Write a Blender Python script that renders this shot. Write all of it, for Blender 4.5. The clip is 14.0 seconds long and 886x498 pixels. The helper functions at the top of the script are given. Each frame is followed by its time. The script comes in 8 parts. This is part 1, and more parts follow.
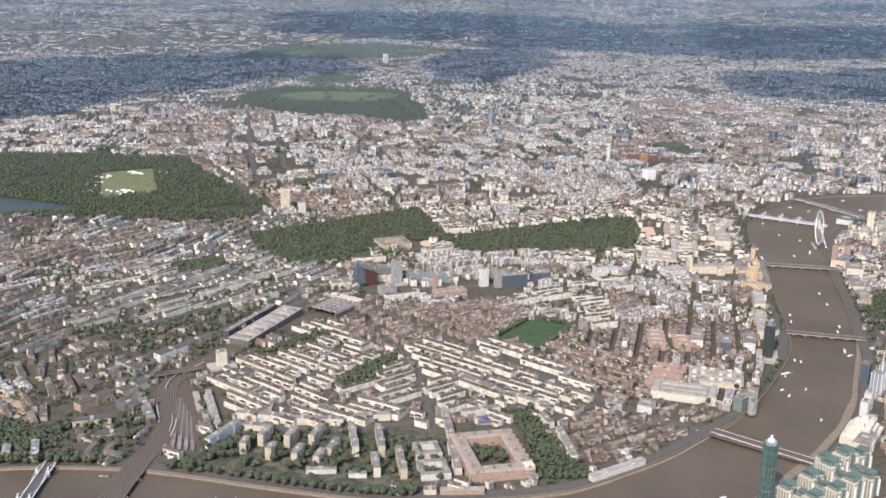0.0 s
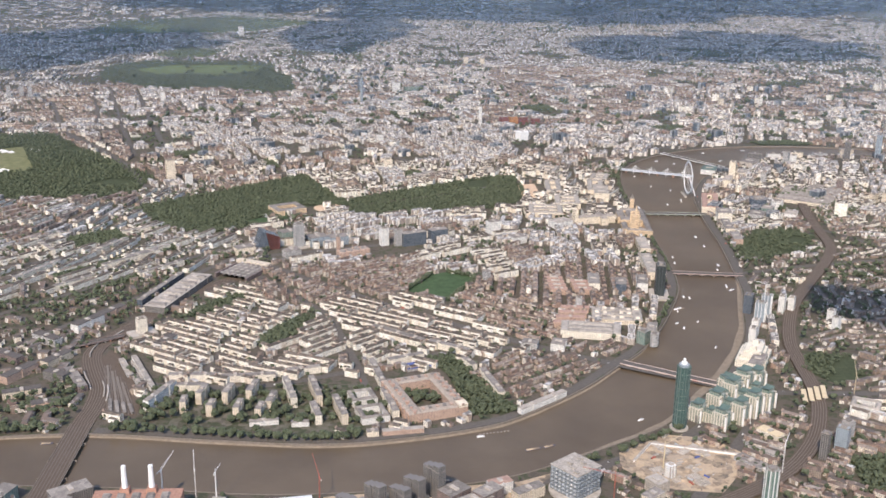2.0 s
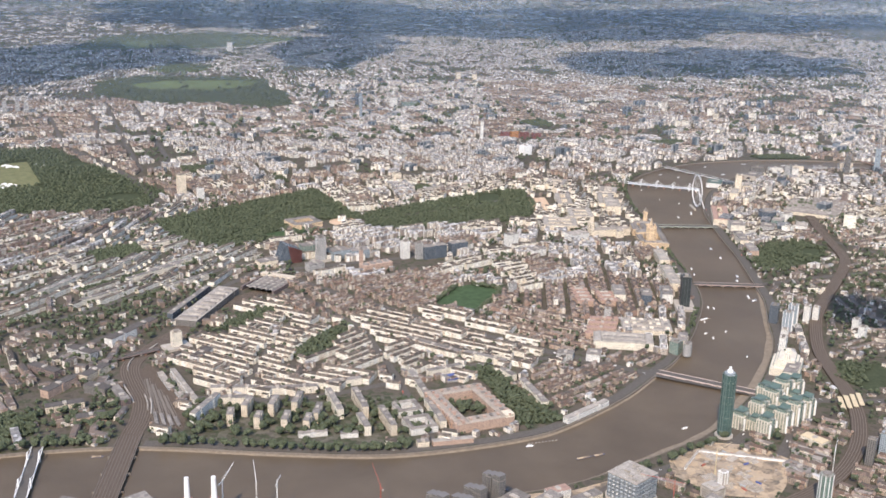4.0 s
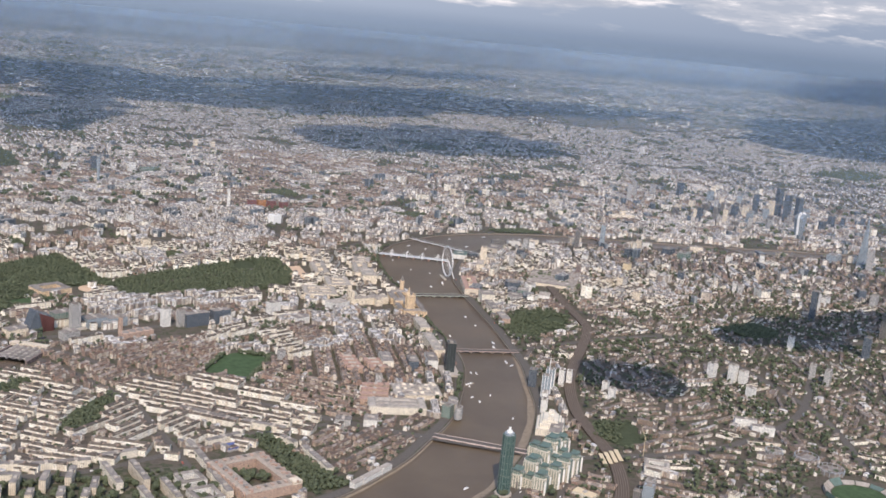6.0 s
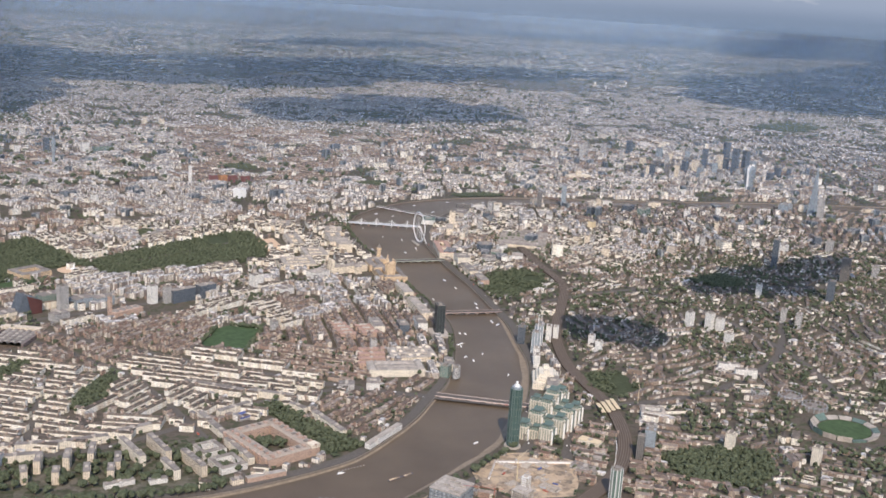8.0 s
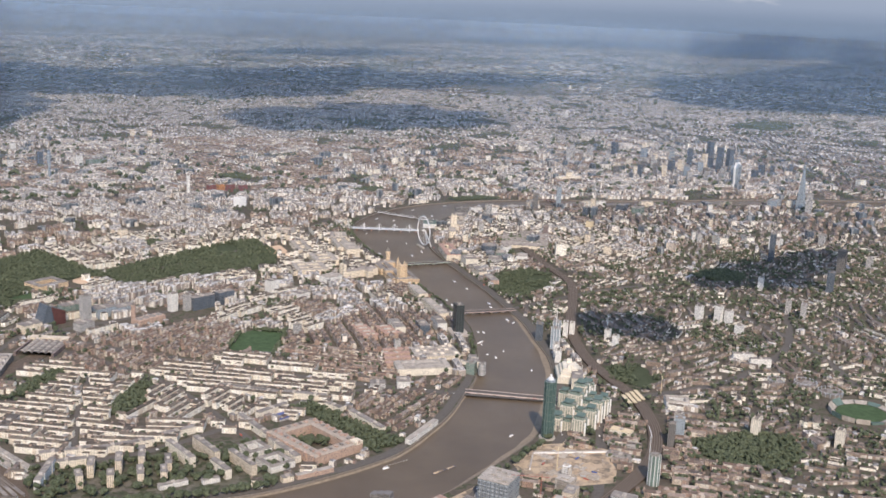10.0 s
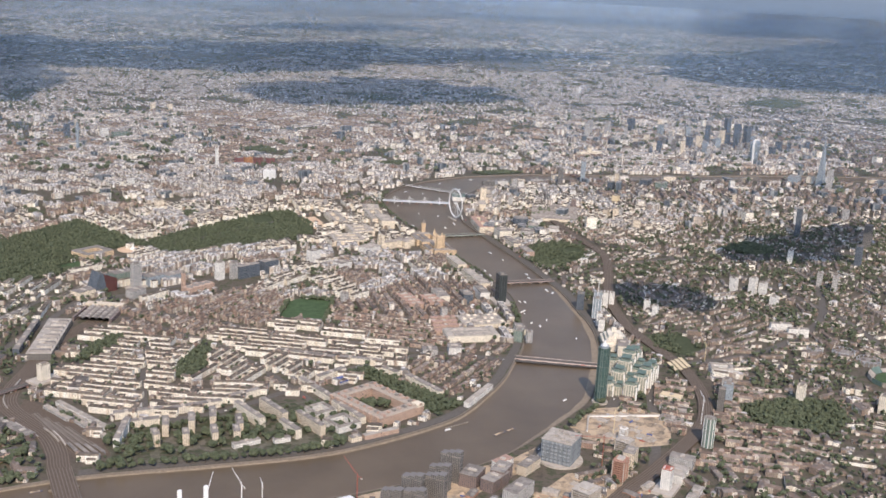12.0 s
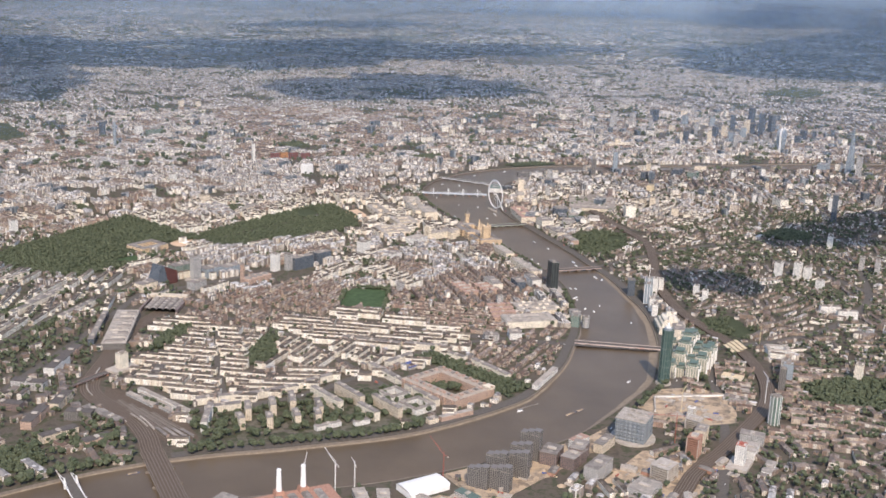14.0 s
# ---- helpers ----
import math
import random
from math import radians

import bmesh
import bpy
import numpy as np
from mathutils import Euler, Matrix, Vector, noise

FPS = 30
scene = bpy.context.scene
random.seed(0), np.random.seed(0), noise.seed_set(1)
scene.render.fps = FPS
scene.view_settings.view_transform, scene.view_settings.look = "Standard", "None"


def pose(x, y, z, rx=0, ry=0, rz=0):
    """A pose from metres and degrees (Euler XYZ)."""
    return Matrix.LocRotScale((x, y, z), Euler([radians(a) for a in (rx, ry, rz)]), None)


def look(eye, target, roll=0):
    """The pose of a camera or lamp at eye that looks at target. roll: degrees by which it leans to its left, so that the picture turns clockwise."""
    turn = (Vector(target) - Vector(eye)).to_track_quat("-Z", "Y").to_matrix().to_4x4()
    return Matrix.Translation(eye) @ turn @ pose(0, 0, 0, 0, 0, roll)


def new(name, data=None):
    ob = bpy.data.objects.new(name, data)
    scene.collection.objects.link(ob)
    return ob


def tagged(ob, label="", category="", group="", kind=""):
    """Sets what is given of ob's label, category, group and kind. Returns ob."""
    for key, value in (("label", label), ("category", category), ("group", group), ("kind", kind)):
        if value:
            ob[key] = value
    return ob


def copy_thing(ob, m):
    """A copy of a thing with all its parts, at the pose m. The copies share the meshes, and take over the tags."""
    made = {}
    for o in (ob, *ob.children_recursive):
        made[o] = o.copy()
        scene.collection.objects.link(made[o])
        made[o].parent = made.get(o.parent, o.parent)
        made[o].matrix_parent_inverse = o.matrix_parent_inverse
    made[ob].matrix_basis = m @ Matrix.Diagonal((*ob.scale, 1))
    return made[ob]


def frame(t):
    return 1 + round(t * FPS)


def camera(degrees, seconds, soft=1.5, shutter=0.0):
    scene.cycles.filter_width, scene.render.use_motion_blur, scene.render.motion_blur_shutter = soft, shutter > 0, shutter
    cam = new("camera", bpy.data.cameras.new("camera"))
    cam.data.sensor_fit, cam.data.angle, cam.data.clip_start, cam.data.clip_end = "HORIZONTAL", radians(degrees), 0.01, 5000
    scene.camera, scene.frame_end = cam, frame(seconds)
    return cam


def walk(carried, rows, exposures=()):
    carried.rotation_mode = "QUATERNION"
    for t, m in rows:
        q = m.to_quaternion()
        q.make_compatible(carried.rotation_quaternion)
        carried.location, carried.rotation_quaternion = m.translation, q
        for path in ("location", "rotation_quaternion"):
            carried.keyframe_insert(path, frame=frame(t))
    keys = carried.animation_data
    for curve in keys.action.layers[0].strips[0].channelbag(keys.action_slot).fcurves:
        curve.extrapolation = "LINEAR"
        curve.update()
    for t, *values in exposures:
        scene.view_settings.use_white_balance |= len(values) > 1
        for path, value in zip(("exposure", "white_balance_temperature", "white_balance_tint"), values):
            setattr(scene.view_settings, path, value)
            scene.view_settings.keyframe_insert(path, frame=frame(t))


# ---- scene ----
cam = camera(44.59, 14.0, soft=1.6)
PATH = [
    (0.0, look((-31.974, -212.843, 104.531), (-39.472, -117.261, 76.106), 1.088)),
    (0.5, look((-36.240, -223.944, 103.449), (-37.178, -127.636, 76.546), 2.212)),
    (1.0, look((-40.347, -224.164, 103.275), (-37.231, -127.636, 77.342), 1.740)),
    (1.5, look((-44.451, -224.371, 103.095), (-39.024, -128.399, 75.529), 1.501)),
    (2.0, look((-48.552, -224.565, 102.910), (-41.772, -129.556, 72.456), 0.878)),
    (2.2, look((-50.192, -224.638, 102.835), (-43.487, -129.872, 71.621), 0.391)),
    (4.3, look((-67.376, -225.283, 101.996), (-56.116, -129.836, 74.373), 1.601)),
    (4.5, look((-69.010, -225.332, 101.911), (-55.447, -129.650, 76.203), 1.984)),
    (5.0, look((-73.092, -225.446, 101.697), (-54.186, -129.974, 78.727), 3.062)),
    (5.5, look((-77.172, -225.546, 101.477), (-50.939, -131.693, 79.039), 4.571)),
    (6.0, look((-81.248, -225.633, 101.252), (-46.071, -134.439, 80.127), 5.497)),
    (6.5, look((-85.321, -225.707, 101.022), (-48.854, -134.996, 80.006), 4.195)),
    (7.0, look((-89.391, -225.767, 100.787), (-54.171, -134.926, 78.259), 2.265)),
    (7.5, look((-93.457, -225.814, 100.547), (-55.095, -136.250, 78.039), 2.792)),
    (8.0, look((-97.521, -225.847, 100.302), (-56.744, -137.619, 76.789), 3.685)),
    (8.2, look((-99.146, -225.857, 100.203), (-57.558, -138.092, 76.374), 4.004)),
    (10.3, look((-116.174, -225.830, 99.111), (-72.633, -138.703, 76.464), 2.552)),
    (10.5, look((-117.793, -225.816, 99.002), (-74.662, -138.625, 75.817), 2.808)),
    (11.0, look((-121.839, -225.769, 98.727), (-78.717, -138.772, 74.810), 3.043)),
    (11.5, look((-125.881, -225.710, 98.447), (-82.548, -138.937, 74.100), 3.062)),
    (12.0, look((-129.920, -225.637, 98.162), (-86.232, -139.156, 73.416), 3.029)),
    (12.5, look((-133.956, -225.550, 97.872), (-89.441, -139.577, 72.832), 2.667)),
    (13.0, look((-137.988, -225.451, 97.577), (-93.353, -139.610, 72.297), 2.685)),
    (13.5, look((-142.018, -225.338, 97.277), (-97.429, -139.379, 72.319), 2.692)),
    (14.0, look((-146.045, -225.211, 96.971), (-102.850, -138.590, 71.855), 2.190)),
]
walk(cam, PATH, [(0.0, 0.90, 6320, 17), (1.5, 0.84, 6370, 18), (2.2, 0.86, 6420, 18), (4.5, 0.92, 6370, 17), (5.5, 0.67, 6370, 18), (6.5, 0.64, 6370, 18), (8.0, 0.67, 6420, 18), (10.5, 0.69, 6470, 18), (14.0, 0.77, 6520, 19)])

# One unit stands for eleven metres of the city: x east, y north.
UPRIGHT = 0.84      # all heights are drawn to this share

# ---- world, sun, exposure ----
SUN_AZ, SUN_EL = 200.0, 42.0          # compass bearing the light comes from, height above the horizon
sun_from = Vector((math.sin(radians(SUN_AZ)) * math.cos(radians(SUN_EL)),
                   math.cos(radians(SUN_AZ)) * math.cos(radians(SUN_EL)), math.sin(radians(SUN_EL))))
world = bpy.data.worlds.new("world")
scene.world = world
world.use_nodes = True
wn = world.node_tree.nodes
sky = wn.new("ShaderNodeTexSky")
sky.sky_type = 'NISHITA'
sky.sun_disc = False
sky.sun_elevation = radians(SUN_EL)
sky.sun_rotation = radians(SUN_AZ)
sky.air_density = 1.3
sky.dust_density = 0.6
wn["Background"].inputs[1].default_value = 0.15
world.node_tree.links.new(sky.outputs[0], wn["Background"].inputs[0])
sun_data = bpy.data.lights.new("sun", 'SUN')
sun_data.energy = 2.6
sun_data.angle = radians(0.53)
sun_data.color = (1.0, 0.89, 0.71)
sun = new("sun", sun_data)
sun.matrix_world = look(sun_from * 900, (0, 0, 0))


# ---- materials ----
class Mat:
    """A small builder for node materials."""

    def __init__(self, name, rough=0.8, metal=0.0, spec=0.3):
        self.m = bpy.data.materials.new(name)
        self.m.use_nodes = True
        self.t = self.m.node_tree
        self.b = self.t.nodes["Principled BSDF"]
        self.b.inputs["Roughness"].default_value = rough
        self.b.inputs["Metallic"].default_value = metal
        self.b.inputs["Specular IOR Level"].default_value = spec
        self.pos = self.n("ShaderNodeNewGeometry")

    def n(self, kind, **ins):
        node = self.t.nodes.new(kind)
        for k, val in ins.items():
            self.put(node.inputs[k.replace("_", " ")], val)
        return node

    def put(self, socket, val):
        if isinstance(val, bpy.types.NodeSocket):
            self.t.links.new(val, socket)
        elif isinstance(val, (tuple, list)) and len(val) == 3 and socket.type == 'RGBA':
            socket.default_value = (*val, 1)
        else:
            socket.default_value = val

    def math(self, op, a, b=0.0, c=0.0):
        node = self.t.nodes.new("ShaderNodeMath")
        node.operation = op
        for i, val in enumerate((a, b, c)):
            self.put(node.inputs[i], val)
        return node.outputs[0]

    def noise(self, scale, detail=3.0, rough=0.55, vec=None):
        node = self.n("ShaderNodeTexNoise", Scale=scale, Detail=detail, Roughness=rough)
        self.put(node.inputs["Vector"], vec or self.pos.outputs["Position"])
        return node.outputs["Fac"]

    def ramp(self, fac, stops, mode='LINEAR'):
        node = self.t.nodes.new("ShaderNodeValToRGB")
        node.color_ramp.interpolation = mode
        el = node.color_ramp.elements
        while len(el) < len(stops):
            el.new(0.5)
        for e, (p, c) in zip(el, stops):
            e.position, e.color = p, (*c, 1)
        self.put(node.inputs[0], fac)
        return node.outputs[0]

    def mix(self, fac, a, b, mode='MIX'):
        node = self.t.nodes.new("ShaderNodeMix")
        node.data_type, node.blend_type = 'RGBA', mode
        self.put(node.inputs[0], fac)
        self.put(node.inputs[6], a)
        self.put(node.inputs[7], b)
        return node.outputs[2]

    def step(self, val, lo, hi):
        node = self.t.nodes.new("ShaderNodeMapRange")
        for i, v2 in enumerate((val, lo, hi, 0.0, 1.0)):
            self.put(node.inputs[i], v2)
        return node.outputs[0]

    def colour(self, socket):
        self.put(self.b.inputs["Base Color"], socket)
        return self

    def bump(self, height, strength=0.4, dist=0.1):
        node = self.n("ShaderNodeBump", Strength=strength, Distance=dist, Height=height)
        self.put(self.b.inputs["Normal"], node.outputs[0])
        return self


def even(colours):
    n = len(colours)
    return [(i / n, c) for i, c in enumerate(colours)]


def window_mask(k, pitch_u=0.36, pitch_v=0.30, wu=0.42, wv=0.50):
    """1 where a window lies in an upright wall, by run along the wall and height."""
    side = k.n("ShaderNodeVectorMath")
    side.operation = 'CROSS_PRODUCT'
    k.put(side.inputs[0], k.pos.outputs["True Normal"])
    side.inputs[1].default_value = (0, 0, 1)
    dot = k.n("ShaderNodeVectorMath")
    dot.operation = 'DOT_PRODUCT'
    k.put(dot.inputs[0], side.outputs[0])
    k.put(dot.inputs[1], k.pos.outputs["Position"])
    xyz = k.n("ShaderNodeSeparateXYZ")
    k.put(xyz.inputs[0], k.pos.outputs["Position"])
    fu = k.math('FRACT', k.math('DIVIDE', dot.outputs["Value"], pitch_u))
    fv = k.math('FRACT', k.math('DIVIDE', xyz.outputs[2], pitch_v))
    a = k.math('LESS_THAN', k.math('ABSOLUTE', k.math('SUBTRACT', fu, 0.5)), wu / 2)
    b = k.math('LESS_THAN', k.math('ABSOLUTE', k.math('SUBTRACT', fv, 0.55)), wv / 2)
    return k.math('MULTIPLY', a, b)


def piece_random(k, single):
    return k.n("ShaderNodeObjectInfo").outputs["Random"] if single else k.pos.outputs["Random Per Island"]


def house_random(k, seed, width=0.85):
    """A number of its own for each house front along one wall."""
    side = k.n("ShaderNodeVectorMath")
    side.operation = 'CROSS_PRODUCT'
    k.put(side.inputs[0], k.pos.outputs["True Normal"])
    side.inputs[1].default_value = (0, 0, 1)
    dot = k.n("ShaderNodeVectorMath")
    dot.operation = 'DOT_PRODUCT'
    k.put(dot.inputs[0], side.outputs[0])
    k.put(dot.inputs[1], k.pos.outputs["Position"])
    cell = k.math('FLOOR', k.math('DIVIDE', dot.outputs["Value"], width))
    white = k.t.nodes.new("ShaderNodeTexWhiteNoise")
    white.noise_dimensions = '1D'
    k.put(white.inputs["W"], k.math('ADD', k.math('MULTIPLY', cell, 0.7131), k.math('MULTIPLY', seed, 91.7)))
    return white.outputs["Value"]


def patches(k, size):
    """Random value for each irregular roof field of about this size."""
    vor = k.t.nodes.new("ShaderNodeTexVoronoi")
    vor.voronoi_dimensions, vor.distance = '2D', 'CHEBYCHEV'
    vor.inputs["Scale"].default_value = 1.0 / size
    k.put(vor.inputs["Vector"], k.pos.outputs["Position"])
    sep = k.n("ShaderNodeSeparateColor")
    k.put(sep.inputs[0], vor.outputs["Color"])
    return sep.outputs[0]


def wall_material(name, colours, glass=(0.05, 0.06, 0.07), single=False, **win):
    k = Mat(name, rough=0.85, spec=0.2)
    base = k.ramp(house_random(k, piece_random(k, single)), even(colours), 'CONSTANT')
    stain = k.ramp(k.noise(0.9, 4), [(0.25, (0.78, 0.76, 0.73)), (0.7, (1.06, 1.05, 1.03))])
    base = k.mix(1.0, base, stain, 'MULTIPLY')
    w = window_mask(k, **win)
    k.colour(k.mix(w, base, glass))
    k.put(k.b.inputs["Roughness"], k.math('SUBTRACT', 0.88, k.math('MULTIPLY', w, 0.6)))
    return k.m


def roof_material(name, colours, grain=3.0, single=False):
    k = Mat(name, rough=0.85, spec=0.2)
    base = k.ramp(piece_random(k, single), even(colours), 'CONSTANT')
    base = k.mix(0.62, base, k.ramp(patches(k, 0.9), even(colours + colours[:2]), 'CONSTANT'))
    mott = k.ramp(k.noise(grain, 4, 0.65), [(0.25, (0.6, 0.6, 0.6)), (0.75, (1.25, 1.22, 1.18))])
    k.colour(k.mix(1.0, base, mott, 'MULTIPLY'))
    k.bump(k.noise(6.0, 2), 0.4, 0.08)
    return k.m


def plain(name, colour, rough=0.75, metal=0.0, spread=0.25, scale=1.2, spec=0.3):
    k = Mat(name, rough=rough, metal=metal, spec=spec)
    lo, hi = tuple(c * (1 - spread) for c in colour), tuple(min(1, c * (1 + spread * 0.7)) for c in colour)
    k.colour(k.ramp(k.math('ADD', k.math('MULTIPLY', k.noise(scale, 4), 0.7), k.math('MULTIPLY', k.noise(scale * 9, 3), 0.3)),
                    [(0.3, lo), (0.7, hi)]))
    return k.m


CREAM = [(0.84, 0.79, 0.68), (0.80, 0.75, 0.65), (0.74, 0.68, 0.56), (0.85, 0.82, 0.74), (0.66, 0.57, 0.45), (0.82, 0.77, 0.65)]
STONE = [(0.83, 0.77, 0.67), (0.30, 0.25, 0.215), (0.60, 0.52, 0.42), (0.86, 0.82, 0.75), (0.22, 0.195, 0.175), (0.44, 0.385, 0.33), (0.80, 0.74, 0.64), (0.36, 0.285, 0.235)]
BRICK = [(0.31, 0.21, 0.165), (0.37, 0.265, 0.205), (0.29, 0.23, 0.18), (0.52, 0.44, 0.35), (0.62, 0.56, 0.47), (0.25, 0.195, 0.16), (0.43, 0.34, 0.265)]
SOUTH = [(0.24, 0.18, 0.14), (0.28, 0.21, 0.16), (0.20, 0.155, 0.125), (0.34, 0.27, 0.205), (0.66, 0.60, 0.51), (0.26, 0.19, 0.145), (0.72, 0.67, 0.59), (0.46, 0.40, 0.33)]
SUBURB = [(0.24, 0.20, 0.17), (0.30, 0.25, 0.21), (0.78, 0.76, 0.72), (0.84, 0.82, 0.79), (0.20, 0.17, 0.15), (0.36, 0.33, 0.29)]
GLASS = [(0.07, 0.085, 0.10), (0.11, 0.13, 0.145), (0.19, 0.21, 0.225), (0.05, 0.058, 0.066), (0.30, 0.31, 0.31)]
M_WALL = {
    "cream": wall_material("painted_stucco", CREAM),
    "stone": wall_material("stone_and_render", STONE),
    "brick": wall_material("stock_brick", BRICK),
    "suburb": wall_material("suburban_brick", SUBURB),
    "south": wall_material("south_bank_brick", SOUTH),
    "glass": wall_material("city_office_glass", GLASS, (0.10, 0.12, 0.14)),
}
ROOFS = {
    "glass": [(0.17, 0.165, 0.16), (0.24, 0.235, 0.225), (0.40, 0.39, 0.375), (0.12, 0.12, 0.12)],
    "cream": [(0.080, 0.067, 0.056), (0.105, 0.088, 0.072), (0.165, 0.137, 0.11), (0.09, 0.077, 0.066), (0.24, 0.20, 0.162)],
    "stone": [(0.23, 0.22, 0.21), (0.50, 0.485, 0.46), (0.155, 0.15, 0.145), (0.65, 0.635, 0.61), (0.21, 0.20, 0.19), (0.13, 0.128, 0.125), (0.27, 0.25, 0.23)],
    "brick": [(0.14, 0.094, 0.073), (0.115, 0.095, 0.08), (0.18, 0.14, 0.115), (0.09, 0.08, 0.073), (0.36, 0.31, 0.27)],
    "south": [(0.17, 0.125, 0.10), (0.13, 0.115, 0.105), (0.20, 0.155, 0.125), (0.30, 0.26, 0.225), (0.11, 0.10, 0.095)],
    "suburb": [(0.16, 0.135, 0.12), (0.13, 0.12, 0.115), (0.20, 0.17, 0.15), (0.60, 0.585, 0.56), (0.15, 0.14, 0.12)],
}
M_ROOF = {p: roof_material("roofing_" + p, c) for p, c in ROOFS.items()}
M_WALL1 = {p: wall_material("house_front_" + p, c, single=True) for p, c in (("cream", CREAM), ("stone", STONE), ("brick", BRICK))}
M_ROOF1 = {p: roof_material("house_roof_" + p, ROOFS[p], single=True) for p in ("cream", "stone", "brick")}
M_CHIM = plain("sooty_brick", (0.30, 0.22, 0.17))


def ground_material():
    k = Mat("built_up_ground", rough=0.95, spec=0.1)
    xyz = k.n("ShaderNodeVectorMath")
    xyz.operation = 'LENGTH'
    sub = k.n("ShaderNodeVectorMath")
    sub.operation = 'SUBTRACT'
    k.put(sub.inputs[0], k.pos.outputs["Position"])
    sub.inputs[1].default_value = (60, 200, 0)
    k.put(xyz.inputs[0], sub.outputs[0])
    city = k.ramp(k.noise(0.35, 5, 0.65), [(0.3, (0.068, 0.058, 0.047)), (0.48, (0.115, 0.096, 0.075)), (0.60, (0.058, 0.064, 0.037)), (0.75, (0.17, 0.142, 0.11))])
    fields = k.ramp(k.noise(0.011, 7, 0.62), [(0.38, (0.040, 0.050, 0.034)), (0.47, (0.085, 0.085, 0.066)), (0.53, (0.17, 0.155, 0.13)), (0.58, (0.060, 0.078, 0.045)), (0.68, (0.20, 0.185, 0.16))])
    speck = k.ramp(k.noise(0.13, 6, 0.72), [(0.565, (0, 0, 0)), (0.65, (0.75, 0.73, 0.71))])
    fields = k.mix(0.7, fields, speck, 'ADD')
    k.colour(k.mix(k.step(xyz.outputs["Value"], 600, 1100), city, fields))
    return k.m


def leaf_material(name, dark, light):
    k = Mat(name, rough=0.7, spec=0.2)
    r = k.ramp(k.pos.outputs["Random Per Island"], [(0.0, dark), (1.0, light)])
    k.colour(k.mix(1.0, r, k.ramp(k.noise(2.2, 4, 0.7), [(0.3, (0.5, 0.5, 0.5)), (0.7, (1.4, 1.4, 1.3))]), 'MULTIPLY'))
    k.bump(k.noise(3.5, 4, 0.7), 0.9, 0.25)
    return k.m


M_GROUND = ground_material()
M_LEAF = leaf_material("summer_foliage", (0.062, 0.076, 0.045), (0.105, 0.118, 0.071))
M_TRUNK = plain("bark", (0.10, 0.075, 0.055))
M_LAWN = plain("mown_lawn", (0.062, 0.095, 0.045), 0.9, spread=0.35, scale=0.5, spec=0.1)
M_MEADOW = plain("long_meadow_grass", (0.115, 0.142, 0.062), 0.9, spread=0.3, scale=0.06, spec=0.1)
M_DRYLAWN = plain("dry_lawn", (0.17, 0.17, 0.085), 0.9, spread=0.3, scale=0.4, spec=0.1)
# duller and darker than the mown lawn: park shade put into the colour
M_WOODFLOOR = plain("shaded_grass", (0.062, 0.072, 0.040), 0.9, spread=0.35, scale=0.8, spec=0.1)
M_MUD = plain("river_foreshore", (0.235, 0.185, 0.13), 0.75, spread=0.3, scale=1.0)
M_EMB = plain("granite_embankment", (0.18, 0.15, 0.12), 0.85, spread=0.3, scale=2.0)
M_ASPHALT = plain("asphalt", (0.115, 0.102, 0.088), 0.9, spread=0.25, scale=1.5, spec=0.15)
k = Mat("bare_building_site", rough=0.95, spec=0.1)
earth = k.ramp(k.noise(0.42, 6, 0.68), [(0.32, (0.115, 0.092, 0.072)), (0.43, (0.21, 0.165, 0.12)), (0.52, (0.45, 0.335, 0.215)), (0.60, (0.33, 0.26, 0.19)), (0.72, (0.54, 0.42, 0.29))])
k.colour(k.mix(0.45, earth, k.ramp(patches(k, 1.5), even([(0.14, 0.12, 0.10), (0.48, 0.36, 0.235), (0.36, 0.29, 0.22), (0.52, 0.40, 0.27), (0.24, 0.185, 0.135), (0.46, 0.35, 0.24)]), 'CONSTANT')))
k.bump(k.noise(2.0, 4), 0.6, 0.2)
M_SAND = k.m
M_GRAVEL = plain("parade_gravel", (0.56, 0.40, 0.27), 0.95, spread=0.15, scale=0.6, spec=0.1)
M_BALLAST = plain("track_ballast", (0.12, 0.092, 0.07), 0.95, spread=0.3, scale=2.0, spec=0.1)
M_RAIL = plain("rail_steel", (0.165, 0.13, 0.10), 0.6, 0.2)
k = Mat("silty_river_water", rough=0.36, spec=0.17)
k.colour(k.ramp(k.noise(0.05, 5, 0.6), [(0.35, (0.096, 0.070, 0.045)), (0.65, (0.128, 0.095, 0.062))]))
k.bump(k.noise(5.0, 5, 0.65), 0.35, 0.06)
M_WATER = k.m
k = Mat("lake_water", rough=0.4, spec=0.2)
k.colour(k.ramp(k.noise(0.3, 3), [(0.3, (0.03, 0.04, 0.04)), (0.7, (0.05, 0.06, 0.055))]))
k.bump(k.noise(6.0, 4), 0.2, 0.05)
M_LAKE = k.m

# ---- helpers for meshes ----
rng = np.random.default_rng(7)


def mesh_object(name, bm, mats, parent=None):
    me = bpy.data.meshes.new(name)
    bm.normal_update()
    bm.to_mesh(me)
    bm.free()
    for mt in (mats if isinstance(mats, (list, tuple)) else [mats]):
        me.materials.append(mt)
    ob = new(name, me)
    if parent is not None:
        ob.parent = parent
    return ob


def part(name, bm, material, parent, label=""):
    return tagged(mesh_object(name, bm, material, parent), label)


def thing(name, x, y, z, turn, label, category, group=""):
    ob = new(name)
    ob.empty_display_size = 0.2
    ob.matrix_basis = pose(x, y, z, 0, 0, turn)
    ob.scale = (1, 1, UPRIGHT)
    return tagged(ob, label, category, group)


